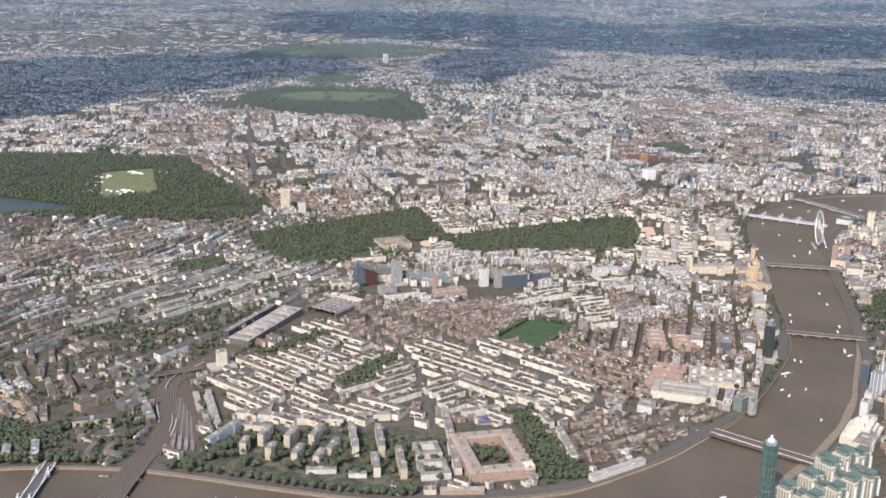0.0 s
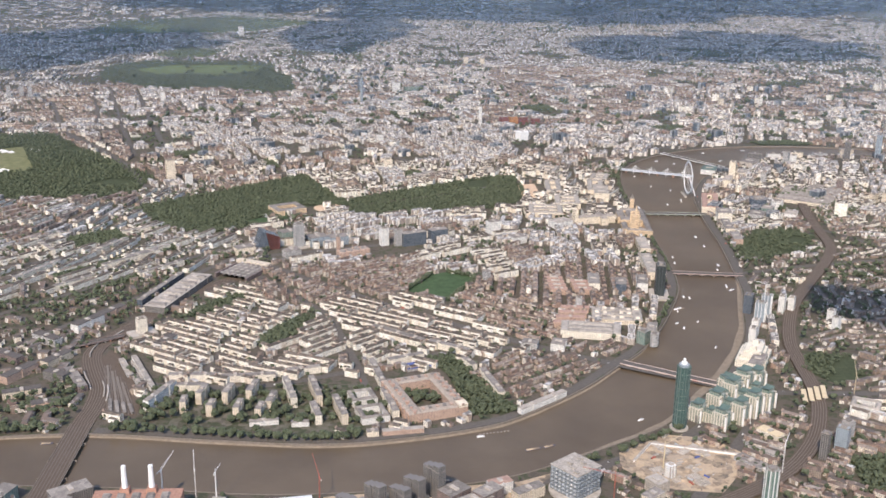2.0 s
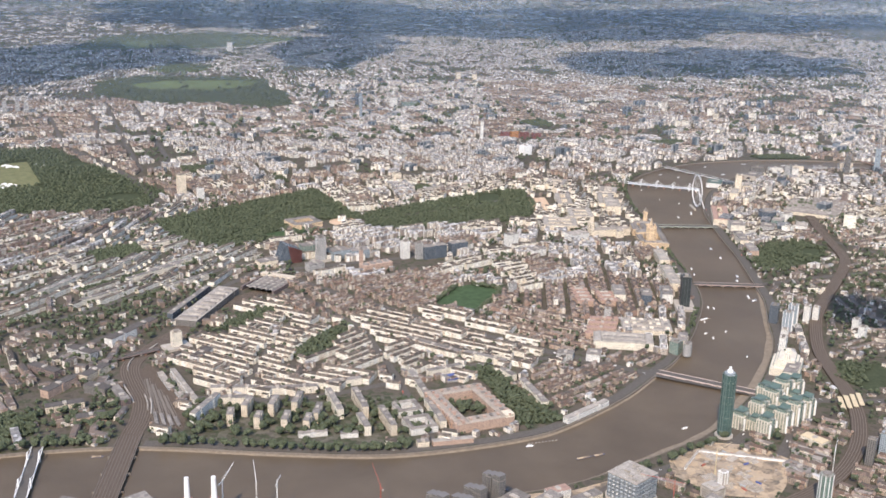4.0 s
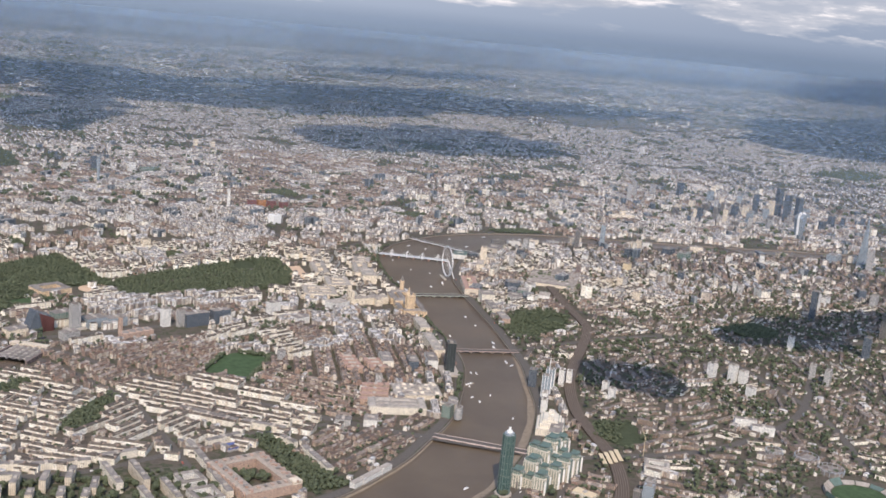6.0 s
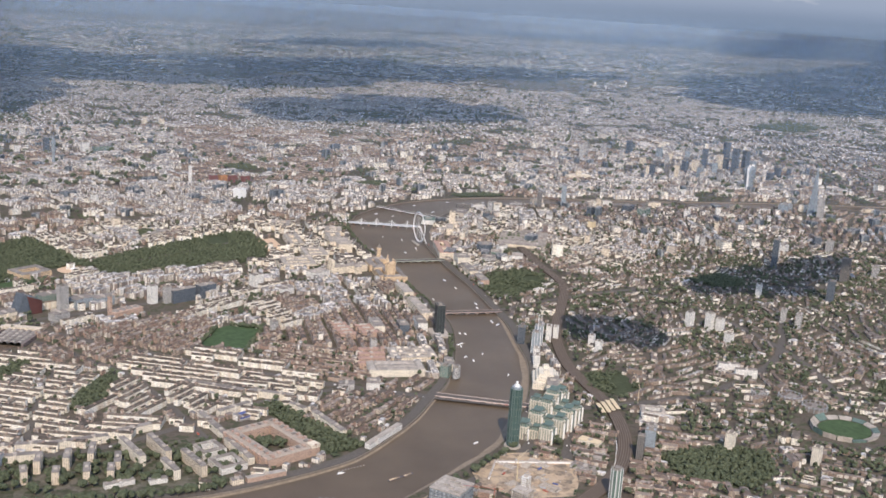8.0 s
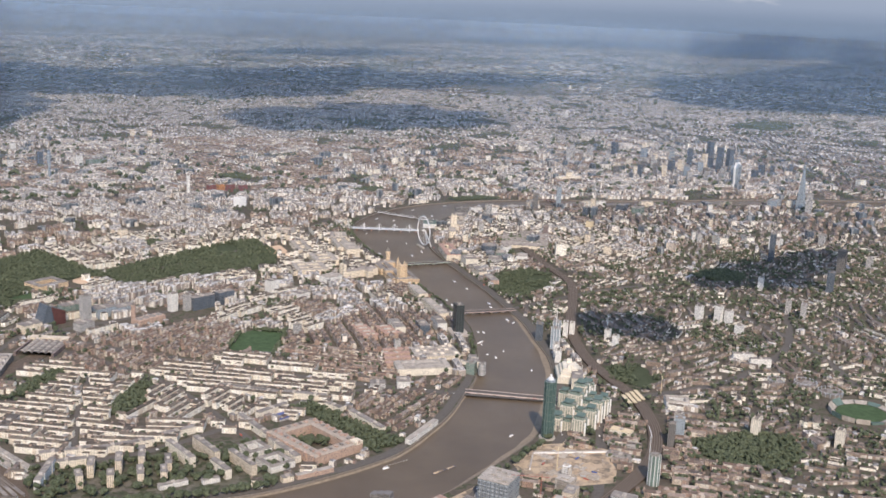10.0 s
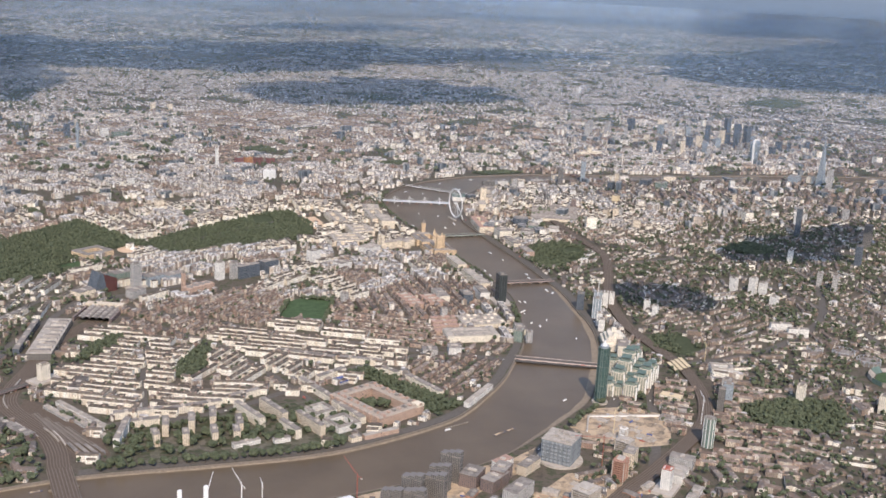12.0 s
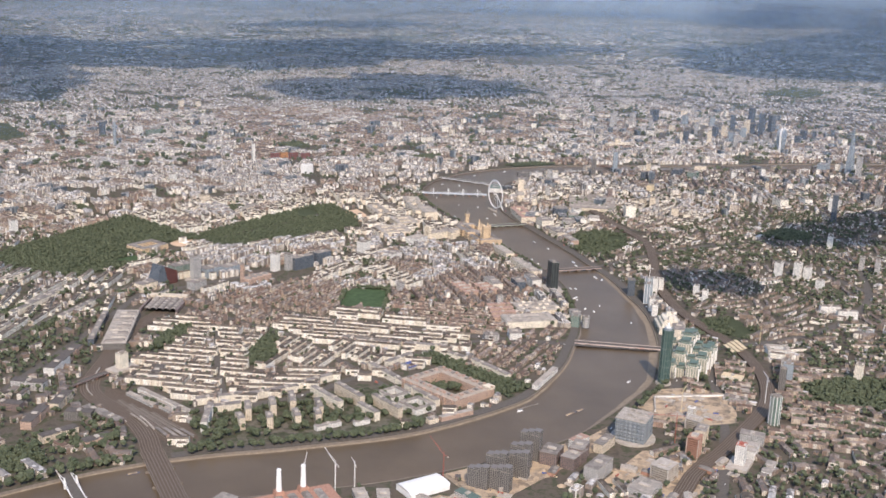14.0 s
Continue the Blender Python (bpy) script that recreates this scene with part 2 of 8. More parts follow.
def box(bm, x0, x1, y0, y1, z0, z1, taper=0.0, mi=0):
    t = taper
    co = [(x0, y0, z0), (x1, y0, z0), (x1, y1, z0), (x0, y1, z0), (x0 + t, y0 + t, z1), (x1 - t, y0 + t, z1), (x1 - t, y1 - t, z1), (x0 + t, y1 - t, z1)]
    vs = [bm.verts.new(c) for c in co]
    for f in ((3, 2, 1, 0), (4, 5, 6, 7), (0, 1, 5, 4), (1, 2, 6, 5), (2, 3, 7, 6), (3, 0, 4, 7)):
        bm.faces.new([vs[i] for i in f]).material_index = mi
    return vs


def prism(bm, pts, z0, z1, mi=0, top=None):
    """An upright solid over a plan outline given counter-clockwise; top: the upper outline, where it differs."""
    top = top or pts
    lo = [bm.verts.new((x, y, z0)) for x, y in pts]
    hi = [bm.verts.new((x, y, z1)) for x, y in top]
    n = len(pts)
    for i in range(n):
        bm.faces.new((lo[i], lo[(i + 1) % n], hi[(i + 1) % n], hi[i])).material_index = mi
    bm.faces.new(hi).material_index = mi
    bm.faces.new(lo[::-1]).material_index = mi


def ring(r, n=16, cx=0.0, cy=0.0, ry=None, start=0.0):
    return [(cx + r * math.cos(start + 2 * math.pi * i / n), cy + (ry or r) * math.sin(start + 2 * math.pi * i / n)) for i in range(n)]


def beam(bm, a, b, w, h=None, mi=0):
    """A square bar from a to b."""
    a, b, h = Vector(a), Vector(b), h or w
    d = (b - a).normalized()
    s = d.cross(Vector((0, 0, 1)))
    s = s.normalized() if s.length > 1e-4 else Vector((1, 0, 0))
    u = s.cross(d)
    vs = [bm.verts.new(p + s * i * w / 2 + u * j * h / 2) for p in (a, b) for i, j in ((-1, -1), (1, -1), (1, 1), (-1, 1))]
    for f in ((0, 1, 2, 3), (7, 6, 5, 4), (0, 4, 5, 1), (1, 5, 6, 2), (2, 6, 7, 3), (3, 7, 4, 0)):
        bm.faces.new([vs[i] for i in f]).material_index = mi


def smooth_line(pts, n=4, closed=False):
    """A Catmull-Rom line through the points."""
    out, m = [], len(pts)
    for i in range(m if closed else m - 1):
        p = [np.array(pts[(i + j) % m] if closed else pts[min(max(i + j, 0), m - 1)], float) for j in (-1, 0, 1, 2)]
        for s in range(n):
            t = s / n
            out.append(tuple(0.5 * (2 * p[1] + (p[2] - p[0]) * t + (2 * p[0] - 5 * p[1] + 4 * p[2] - p[3]) * t * t + (3 * p[1] - p[0] - 3 * p[2] + p[3]) * t ** 3)))
    if not closed:
        out.append(tuple(map(float, pts[-1])))
    return out


def inside(x, y, poly):
    """Which of the points lie in the outline."""
    poly = np.asarray(poly, float)
    res = np.zeros(np.shape(x), bool)
    for (x1, y1), (x2, y2) in zip(poly, np.roll(poly, -1, 0)):
        if y1 != y2:
            res ^= ((y1 > y) != (y2 > y)) & (x < (x2 - x1) * (y - y1) / (y2 - y1) + x1)
    return res


def off_line(x, y, line):
    """Distance of points from a broken line."""
    d = np.full(np.shape(x), 1e9)
    for (x1, y1), (x2, y2) in zip(line[:-1], line[1:]):
        L = (x2 - x1) ** 2 + (y2 - y1) ** 2 + 1e-9
        t = np.clip(((x - x1) * (x2 - x1) + (y - y1) * (y2 - y1)) / L, 0, 1)
        d = np.minimum(d, np.hypot(x - x1 - t * (x2 - x1), y - y1 - t * (y2 - y1)))
    return d


def offset_line(line, d):
    """The line moved d to its left."""
    a = np.asarray(line, float)
    g = np.gradient(a, axis=0)
    g /= np.linalg.norm(g, axis=1, keepdims=True) + 1e-9
    return a + d * np.c_[-g[:, 1], g[:, 0]]


def ribbon(bm, line, width, z, mi=0, thick=0.0):
    l, r = offset_line(line, width / 2), offset_line(line, -width / 2)
    vl = [bm.verts.new((x, y, z)) for x, y in l]
    vr = [bm.verts.new((x, y, z)) for x, y in r]
    for i in range(len(vl) - 1):
        bm.faces.new((vr[i], vr[i + 1], vl[i + 1], vl[i])).material_index = mi
    if thick:
        for vs, sgn in ((vl, 1), (vr, -1)):
            lo = [bm.verts.new((q.co.x, q.co.y, z - thick)) for q in vs]
            for i in range(len(vs) - 1):
                f = (vs[i], vs[i + 1], lo[i + 1], lo[i])
                bm.faces.new(f if sgn < 0 else f[::-1]).material_index = mi


def sheet(name, outline, z, material, label, category):
    """A flat piece of ground over an outline."""
    bm = bmesh.new()
    bm.faces.new([bm.verts.new((x, y, z)) for x, y in outline])
    bmesh.ops.triangulate(bm, faces=bm.faces[:])
    bm.normal_update()
    for f in bm.faces:
        if f.normal.z < 0:
            f.normal_flip()
    return tagged(mesh_object(name, bm, material), label, category, kind="structure")


# ---- plan of the river, parks and lines ----
NORTH_BANK = smooth_line([(-420, -75), (-260, -60), (-190, -42), (-150, -31), (-125, -25.5), (-104, -24.5), (-80, -28), (-58, -30.5), (-42, -28.8), (-24, -24), (-15, -18.5), (-7, -12), (1, -4.5), (9, 5),
                          (17, 14.5), (25, 28), (32, 43), (38, 59), (41, 77), (43, 104), (44, 121), (46, 140), (46, 160), (48, 183), (53, 207), (63, 226), (80, 243), (100, 254), (128, 260), (160, 258),
                          (205, 246), (250, 235), (300, 226), (350, 211), (400, 195), (460, 170), (520, 150), (600, 190), (680, 170)])
SOUTH_BANK = smooth_line([(-420, -95), (-260, -80), (-190, -62), (-150, -48), (-125, -44.5), (-94, -46), (-66, -49.5), (-40, -48.5), (-22, -45), (-6, -37), (5, -30.5), (13, -25), (21, -16), (30.5, -4),
                          (39, 10), (46, 24.5), (51, 41), (56, 57), (58.5, 71), (61, 86), (63.5, 103), (65.5, 122), (68, 141), (73, 167), (86, 197), (104, 220), (126, 235), (150, 239),
                          (178, 238), (225, 226), (270, 216), (320, 206), (370, 188), (420, 165), (480, 135), (530, 120), (600, 150), (680, 140)])
RIVER = NORTH_BANK + SOUTH_BANK[::-1]
PARKS = {
    "hyde": [(-330, 158), (-219, 165), (-152, 164), (-141, 173), (-140, 198), (-166, 232), (-188, 260), (-209, 290), (-233, 288), (-330, 284)],
    "green": [(-138, 150), (-112, 174), (-80, 203), (-64, 165), (-58, 153), (-74, 152), (-90, 138), (-84, 125), (-109, 117), (-124, 128)],
    "james": [(-60, 162), (-28, 183), (-4, 198), (6, 199), (8, 172), (1, 151), (-28, 142), (-60, 137)],
    "regents": [(-233, 470), (-206, 446), (-178, 430), (-150, 436), (-119, 416), (-104, 428), (-112, 494), (-128, 520), (-131, 556), (-160, 574), (-181, 566), (-226, 576), (-252, 534)],
    "archbishop": [(79, 116), (91, 120), (98, 109), (87, 91), (68, 84.5), (67, 98)],
    "larkhall": [(45, -40), (62, -39.5), (72, -46), (66, -56), (55, -60), (44, -53)],
    "vauxhall": [(57, 12), (68, 10), (66, -4), (58, -7), (52, 2)],
    "battersea": [(-190, -62), (-150, -48), (-128, -45.5), (-129, -80), (-200, -85)],
    "ranelagh": [(-160, -26), (-127, -18.5), (-129, -9), (-160, -4)],
    "kennington": [(128, -20), (148, -10), (150, -32), (132, -40)],
    "harmsworth": [(150, 92), (170, 98), (172, 82), (156, 78)],
    "georges_square": [(-36, 12), (-29.5, 13), (-16.5, -18), (-27, -19), (-31, 2)],
    "warwick_square": [(-77.5, 22), (-71.5, 37.5), (-63, 42), (-66.5, 29), (-73, 18.5)],
    "eccleston_square": [(-98, 42), (-88.5, 58), (-81, 55.5), (-92, 38.5)],
    "belgrave_square": [(-150, 112), (-136, 122), (-129, 111), (-143, 101)],
    "eaton_square": [(-143, 74), (-114, 104), (-111, 101), (-140, 71)],
    "chester_square": [(-128, 64), (-110, 84), (-108, 82), (-126, 62)],
    "grosvenor_square": [(-142, 246), (-128, 251), (-125, 238), (-139, 233)],
    "berkeley_square": [(-100, 230), (-96, 231), (-92, 216), (-97, 215)],
    "james_square": [(-40, 206), (-33, 208), (-31, 200), (-38, 198)],
    "lincolns_inn": [(88, 308), (104, 312), (107, 298), (91, 294)],
    "temple": [(128, 268), (150, 272), (158, 262), (132, 262)],
    "russell_square": [(30, 372), (44, 376), (48, 361), (34, 357)],
    "primrose": [(-230, 600), (-190, 600), (-180, 640), (-220, 645)],
    "hampstead": [(-330, 760), (-180, 800), (-120, 900), (-220, 960), (-330, 900)],
    "victoria_park": [(560, 560), (640, 600), (660, 560), (580, 520)],
    "highbury": [(200, 640), (225, 650), (230, 610), (205, 605)],
}
VINCENT = [(-33, 73.5), (-27, 76), (-17.5, 70), (-27.5, 50.5), (-41, 58)]
RAIL_VICTORIA = smooth_line([(-107.2, -60), (-107.2, -22), (-107.0, -12), (-108.2, -3), (-111.8, 6), (-114.6, 14), (-115, 20), (-113, 27.5), (-109, 37), (-104, 50), (-98.5, 60), (-89, 72)])
RAIL_WATERLOO = smooth_line([(-60, -120), (-17, -75.5), (6, -61.5), (28, -48), (40, -35), (47.5, -20.5), (51, -8), (53, 5), (56, 20), (65, 42), (76, 60), (88, 78), (98, 96), (102, 116), (106, 136), (110, 152)])
ROADS = {
    "belgrave_road": ([(-86, 78), (-62, 43), (-57, 28), (-51, 3.4), (-45.5, -26)], 1.9),
    "vauxhall_bridge_road": ([(-88, 90), (-45, 48), (-8, 18), (12, 5), (30, -6)], 2.6),
    "lupus_street": ([(-100, -1), (-74, -3), (-50, 6), (-30, 15), (-10, 18)], 2.0),
    "grosvenor_road": (offset_line(NORTH_BANK[20:92], 1.6).tolist(), 2.2),
    "albert_embankment": (offset_line(SOUTH_BANK[44:104], -1.6).tolist(), 2.4),
    "nine_elms_lane": ([(-110, -66), (-60, -62), (-20, -48), (12, -33), (30, -16), (40, -8)], 2.8),
    "wandsworth_road": ([(-30, -100), (5, -62), (28, -30), (40, -10)], 2.4),
    "kennington_lane": ([(40, -10), (80, -10), (120, 8), (150, 40)], 2.2),
    "victoria_street": ([(-86, 92), (-40, 106), (10, 124), (34, 130)], 2.6),
    "whitehall": ([(38, 138), (34, 168), (30, 196)], 3.0),
    "the_mall": ([(-66, 148), (-20, 172), (16, 194)], 2.6),
    "piccadilly": ([(-140, 176), (-76, 212), (-20, 236)], 2.6),
    "park_lane": ([(-139, 182), (-168, 240), (-206, 296)], 3.4),
    "regent_street": ([(-20, 212), (-55, 252), (-94, 332), (-122, 430)], 2.4),
    "gloucester_place": ([(-158, 240), (-187, 330), (-221, 442)], 2.2),
    "baker_street": ([(-149, 260), (-161, 297), (-202, 430)], 2.4),
    "edgware_road": ([(-194, 317), (-231, 440)], 2.2),
    "harley_street": ([(-98, 280), (-112, 313), (-142, 414)], 1.6),
    "seymour_place": ([(-212, 312), (-238, 385)], 2.0),
    "marylebone_high": ([(-141, 317), (-157, 414)], 1.8),
    "tottenham_court": ([(-4, 320), (-40, 410), (-56, 450)], 2.2),
    "charing_cross_road": ([(8, 318), (14, 250), (26, 214)], 1.8),
    "kingsway": ([(66, 330), (84, 268)], 2.4),
    "strand": ([(32, 212), (66, 246), (110, 268), (160, 282)], 2.2),
    "ebury_street": ([(-148, 42), (-112, 84), (-98, 100)], 1.8),
    "buckingham_palace_road": ([(-138, 18), (-112, 58), (-92, 92)], 2.2),
    "oxford_street": ([(-206, 300), (-100, 310), (0, 318), (90, 324)], 2.4),
    "kings_road": ([(-260, 20), (-180, 70), (-134, 98)], 2.2),
    "lambeth_road": ([(60, 72), (110, 84), (160, 80), (205, 70)], 2.2),
    "kennington_road": ([(104, 118), (128, 70), (128, 10), (112, -30)], 2.2),
    "st_georges_drive": ([(-78, 50), (-83, 28.6), (-87, 2)], 1.5),
}

# ---- ground, river, embankment ----
from mathutils.geometry import delaunay_2d_cdt
CX, CY = -80.0, -210.0
pts, loops = [], []


def add_loop(line):
    s = len(pts)
    pts.extend(Vector((p[0], p[1])) for p in line)
    loops.append((s, len(line)))


add_loop(ring(4860, 96, CX, CY))
add_loop(RIVER)
for rad in (350, 800, 1600, 2800):
    pts.extend(Vector(p) for p in ring(rad, 40, CX, CY + 100))
edges = [(s + i, s + (i + 1) % n) for s, n in loops for i in range(n)]
vs, es, fs, *_ = delaunay_2d_cdt(pts, edges, [], 0, 1e-4)
bm = bmesh.new()
gv = [bm.verts.new((p.x, p.y, 0)) for p in vs]
for f in fs:
    c = sum((vs[i] for i in f), Vector((0, 0))) / len(f)
    if not inside(np.array([c.x]), np.array([c.y]), RIVER)[0] and math.hypot(c.x - CX, c.y - CY) < 4860:
        face = bm.faces.new([gv[i] for i in f])
        face.normal_update()
        if face.normal.z < 0:
            face.normal_flip()
tagged(mesh_object("ground", bm, M_GROUND), "grey-brown streets and yards fading into green suburbs and fields", "ground", kind="structure")
WATER_Z = -0.5
bm = bmesh.new()
box(bm, -430, 690, -110, 275, WATER_Z - 0.5, WATER_Z)
tagged(mesh_object("water", bm, M_WATER), "brown silty tidal river water with faint ripples", "river", kind="structure")
for nm, bank, sgn in (("embankment_wall_north", NORTH_BANK, -1), ("embankment_wall_south", SOUTH_BANK, 1)):
    bm = bmesh.new()
    inner = offset_line(bank, sgn * 0.25)
    for i in range(len(bank) - 1):
        a, b, c, d = bank[i], bank[i + 1], inner[i + 1], inner[i]
        q = [bm.verts.new((*p, z)) for z in (-1.2, 0.12) for p in (a, b, c, d)]
        for f in ((0, 1, 5, 4), (2, 3, 7, 6), (4, 5, 6, 7)):
            bm.faces.new([q[j] for j in f])
    bmesh.ops.recalc_face_normals(bm, faces=bm.faces[:])
    tagged(mesh_object(nm, bm, M_EMB), "grey granite embankment wall along the river", "embankment", kind="structure")
# low-tide beaches on the inner bends
for nm, bank, lo, hi, sgn, wide in (("foreshore_north", NORTH_BANK, 12, 58, -1, 1.0), ("foreshore_south", SOUTH_BANK, 28, 72, 1, 3.3)):
    bm = bmesh.new()
    n = hi - lo
    seg = bank[lo:hi]
    wob = [wide * (math.sin(math.pi * (i + 0.5) / n) ** 0.6) * (0.75 + 0.5 * noise.noise((i * 0.31, wide, 0))) for i in range(n)]
    g = offset_line(seg, sgn * 1.0) - np.asarray(seg)
    a = [bm.verts.new((*(np.asarray(p) + q * 0.2), -0.34)) for p, q in zip(seg, g)]
    b = [bm.verts.new((*(np.asarray(p) + q * (0.3 + w)), WATER_Z - 0.06)) for p, q, w in zip(seg, g, wob)]
    for i in range(n - 1):
        bm.faces.new((a[i], a[i + 1], b[i + 1], b[i]))
    bmesh.ops.recalc_face_normals(bm, faces=bm.faces[:])
    for f in bm.faces:
        if f.normal.z < 0:
            f.normal_flip()
    tagged(mesh_object(nm, bm, M_MUD), "pale brown mud and shingle bared at low tide", "foreshore", kind="structure")

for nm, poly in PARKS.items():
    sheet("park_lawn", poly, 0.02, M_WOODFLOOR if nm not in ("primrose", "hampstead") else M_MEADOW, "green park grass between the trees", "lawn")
sheet("cricket_lawn", VINCENT, 0.03, M_LAWN, "smooth bright green playing field framed by trees", "lawn")
for nm, (line, w) in ROADS.items():
    bm = bmesh.new()
    ribbon(bm, smooth_line(line, 6) if len(line) < 8 else line, w, 0.0215 + 0.003 * list(ROADS).index(nm))
    tagged(mesh_object("road", bm, M_ASPHALT), "grey asphalt main road between buildings", "road", kind="structure")
for nm, line, w in (("rail_bed", RAIL_VICTORIA[4:], 4.7), ("rail_bed", RAIL_WATERLOO, 3.4)):
    bm = bmesh.new()
    lift = 0.10 if w > 4 else 0.55
    ribbon(bm, line, w, lift, thick=lift)
    tagged(mesh_object(nm, bm, M_BALLAST), "brown ballasted railway bed with many tracks", "railway", kind="structure")
    bm = bmesh.new()
    for o in np.linspace(-w / 2 + 0.35, w / 2 - 0.35, int(w / 0.55)):
        ribbon(bm, offset_line(line, o), 0.13, lift + 0.03, thick=0.03)
    tagged(mesh_object("rail_tracks", bm, M_RAIL), "worn steel running rails on ballast", "track", kind="structure")

# ---- buildings by the thousand ----
def proto(kind):
    """Corners on a unit plan (w, d in -.5..+.5; z 0 ground, 1 eaves, 2 ridge), faces and their slots: 0 wall, 1 roof."""
    base = [(-.5, -.5, 0), (.5, -.5, 0), (.5, .5, 0), (-.5, .5, 0), (-.5, -.5, 1), (.5, -.5, 1), (.5, .5, 1), (-.5, .5, 1)]
    walls = [(0, 1, 5, 4), (1, 2, 6, 5), (2, 3, 7, 6), (3, 0, 4, 7)]
    if kind == "flat":
        return base, walls + [(4, 5, 6, 7)], [0] * 4 + [1]
    if kind == "gable":
        return base + [(-.5, 0, 2), (.5, 0, 2)], walls + [(4, 5, 9, 8), (6, 7, 8, 9), (5, 6, 9), (7, 4, 8)], [0] * 4 + [1, 1, 0, 0]
    if kind == "hip":
        return base + [(-.3, 0, 2), (.3, 0, 2)], walls + [(4, 5, 9, 8), (6, 7, 8, 9), (5, 6, 9), (7, 4, 8)], [0] * 4 + [1] * 4
    if kind == "mansard":
        i = .34
        return base + [(-.5, -i, 2), (.5, -i, 2), (.5, i, 2), (-.5, i, 2)], walls + [(4, 5, 9, 8), (5, 6, 10, 9), (6, 7, 11, 10), (7, 4, 8, 11), (8, 9, 10, 11)], [0] * 4 + [1, 0, 1, 0, 1]
    if kind == "parapet":
        i, j = .46, .44
        return (base + [(-i, -j, 1), (i, -j, 1), (i, j, 1), (-i, j, 1), (-i, -j, 1.0), (i, -j, 1.0), (i, j, 1.0), (-i, j, 1.0)],
                walls + [(4, 5, 9, 8), (5, 6, 10, 9), (6, 7, 11, 10), (7, 4, 8, 11), (8, 9, 13, 12), (9, 10, 14, 13), (10, 11, 15, 14), (11, 8, 12, 15), (12, 13, 14, 15)],
                [0] * 12 + [1])


PROTO = {kd: proto(kd) for kd in ("flat", "gable", "hip", "mansard", "parapet")}


def solids(rows):
    """Arrays of corners, loops, loop starts and slots for rows of (kind, x, y, z, turn, w, d, h, rise)."""
    V, L, S, M, base, lbase = [], [], [], [], 0, 0
    kinds = np.array([r[0] for r in rows])
    data = np.array([r[1:] for r in rows], float)
    for kd in PROTO:
        a = data[kinds == kd]
        if not len(a):
            continue
        co, faces, slots = PROTO[kd]
        co = np.array(co, float)
        x, y, z, t, w, d, h, rise = [c[:, None] for c in a.T]
        z, h, rise = z * UPRIGHT, h * UPRIGHT, rise * UPRIGHT
        zz = np.where(co[:, 2] <= 1, co[:, 2] * h, h + rise)
        if kd == "parapet":
            zz = zz - np.where(np.arange(len(co)) >= 12, rise, 0)
        c, s = np.cos(t), np.sin(t)
        lx, ly = co[:, 0] * w, co[:, 1] * d
        v = np.stack([x + lx * c - ly * s, y + lx * s + ly * c, z + zz], -1).reshape(-1, 3)
        loop = np.concatenate([np.array(f) for f in faces])
        size = np.array([len(f) for f in faces])
        n = len(a)
        L.append((loop[None] + base + np.arange(n)[:, None] * len(co)).ravel())
        st = np.concatenate([[0], np.cumsum(size)[:-1]])
        S.append((st[None] + lbase + np.arange(n)[:, None] * len(loop)).ravel())
        M.append(np.tile(slots, n))
        V.append(v)
        base += len(v)
        lbase += n * len(loop)
    return np.concatenate(V), np.concatenate(L), np.concatenate(S), np.concatenate(M)


def raw_mesh(name, V, L, S, M, mats):
    me = bpy.data.meshes.new(name)
    me.vertices.add(len(V))
    me.vertices.foreach_set("co", np.ascontiguousarray(V, dtype=np.float32).ravel())
    me.loops.add(len(L))
    me.loops.foreach_set("vertex_index", L.astype(np.int32))
    me.polygons.add(len(S))
    me.polygons.foreach_set("loop_start", S.astype(np.int32))
    for mt in mats:
        me.materials.append(mt)
    me.polygons.foreach_set("material_index", np.asarray(M, dtype=np.int32))
    me.update(calc_edges=True)
    me.polygons.foreach_set("use_smooth", np.zeros(len(S), bool))
    return me


def stuff(name, rows, mats, label, category):
    if not rows:
        return
    tagged(new(name, raw_mesh(name, *solids(rows), mats)), label, category, kind="stuff")


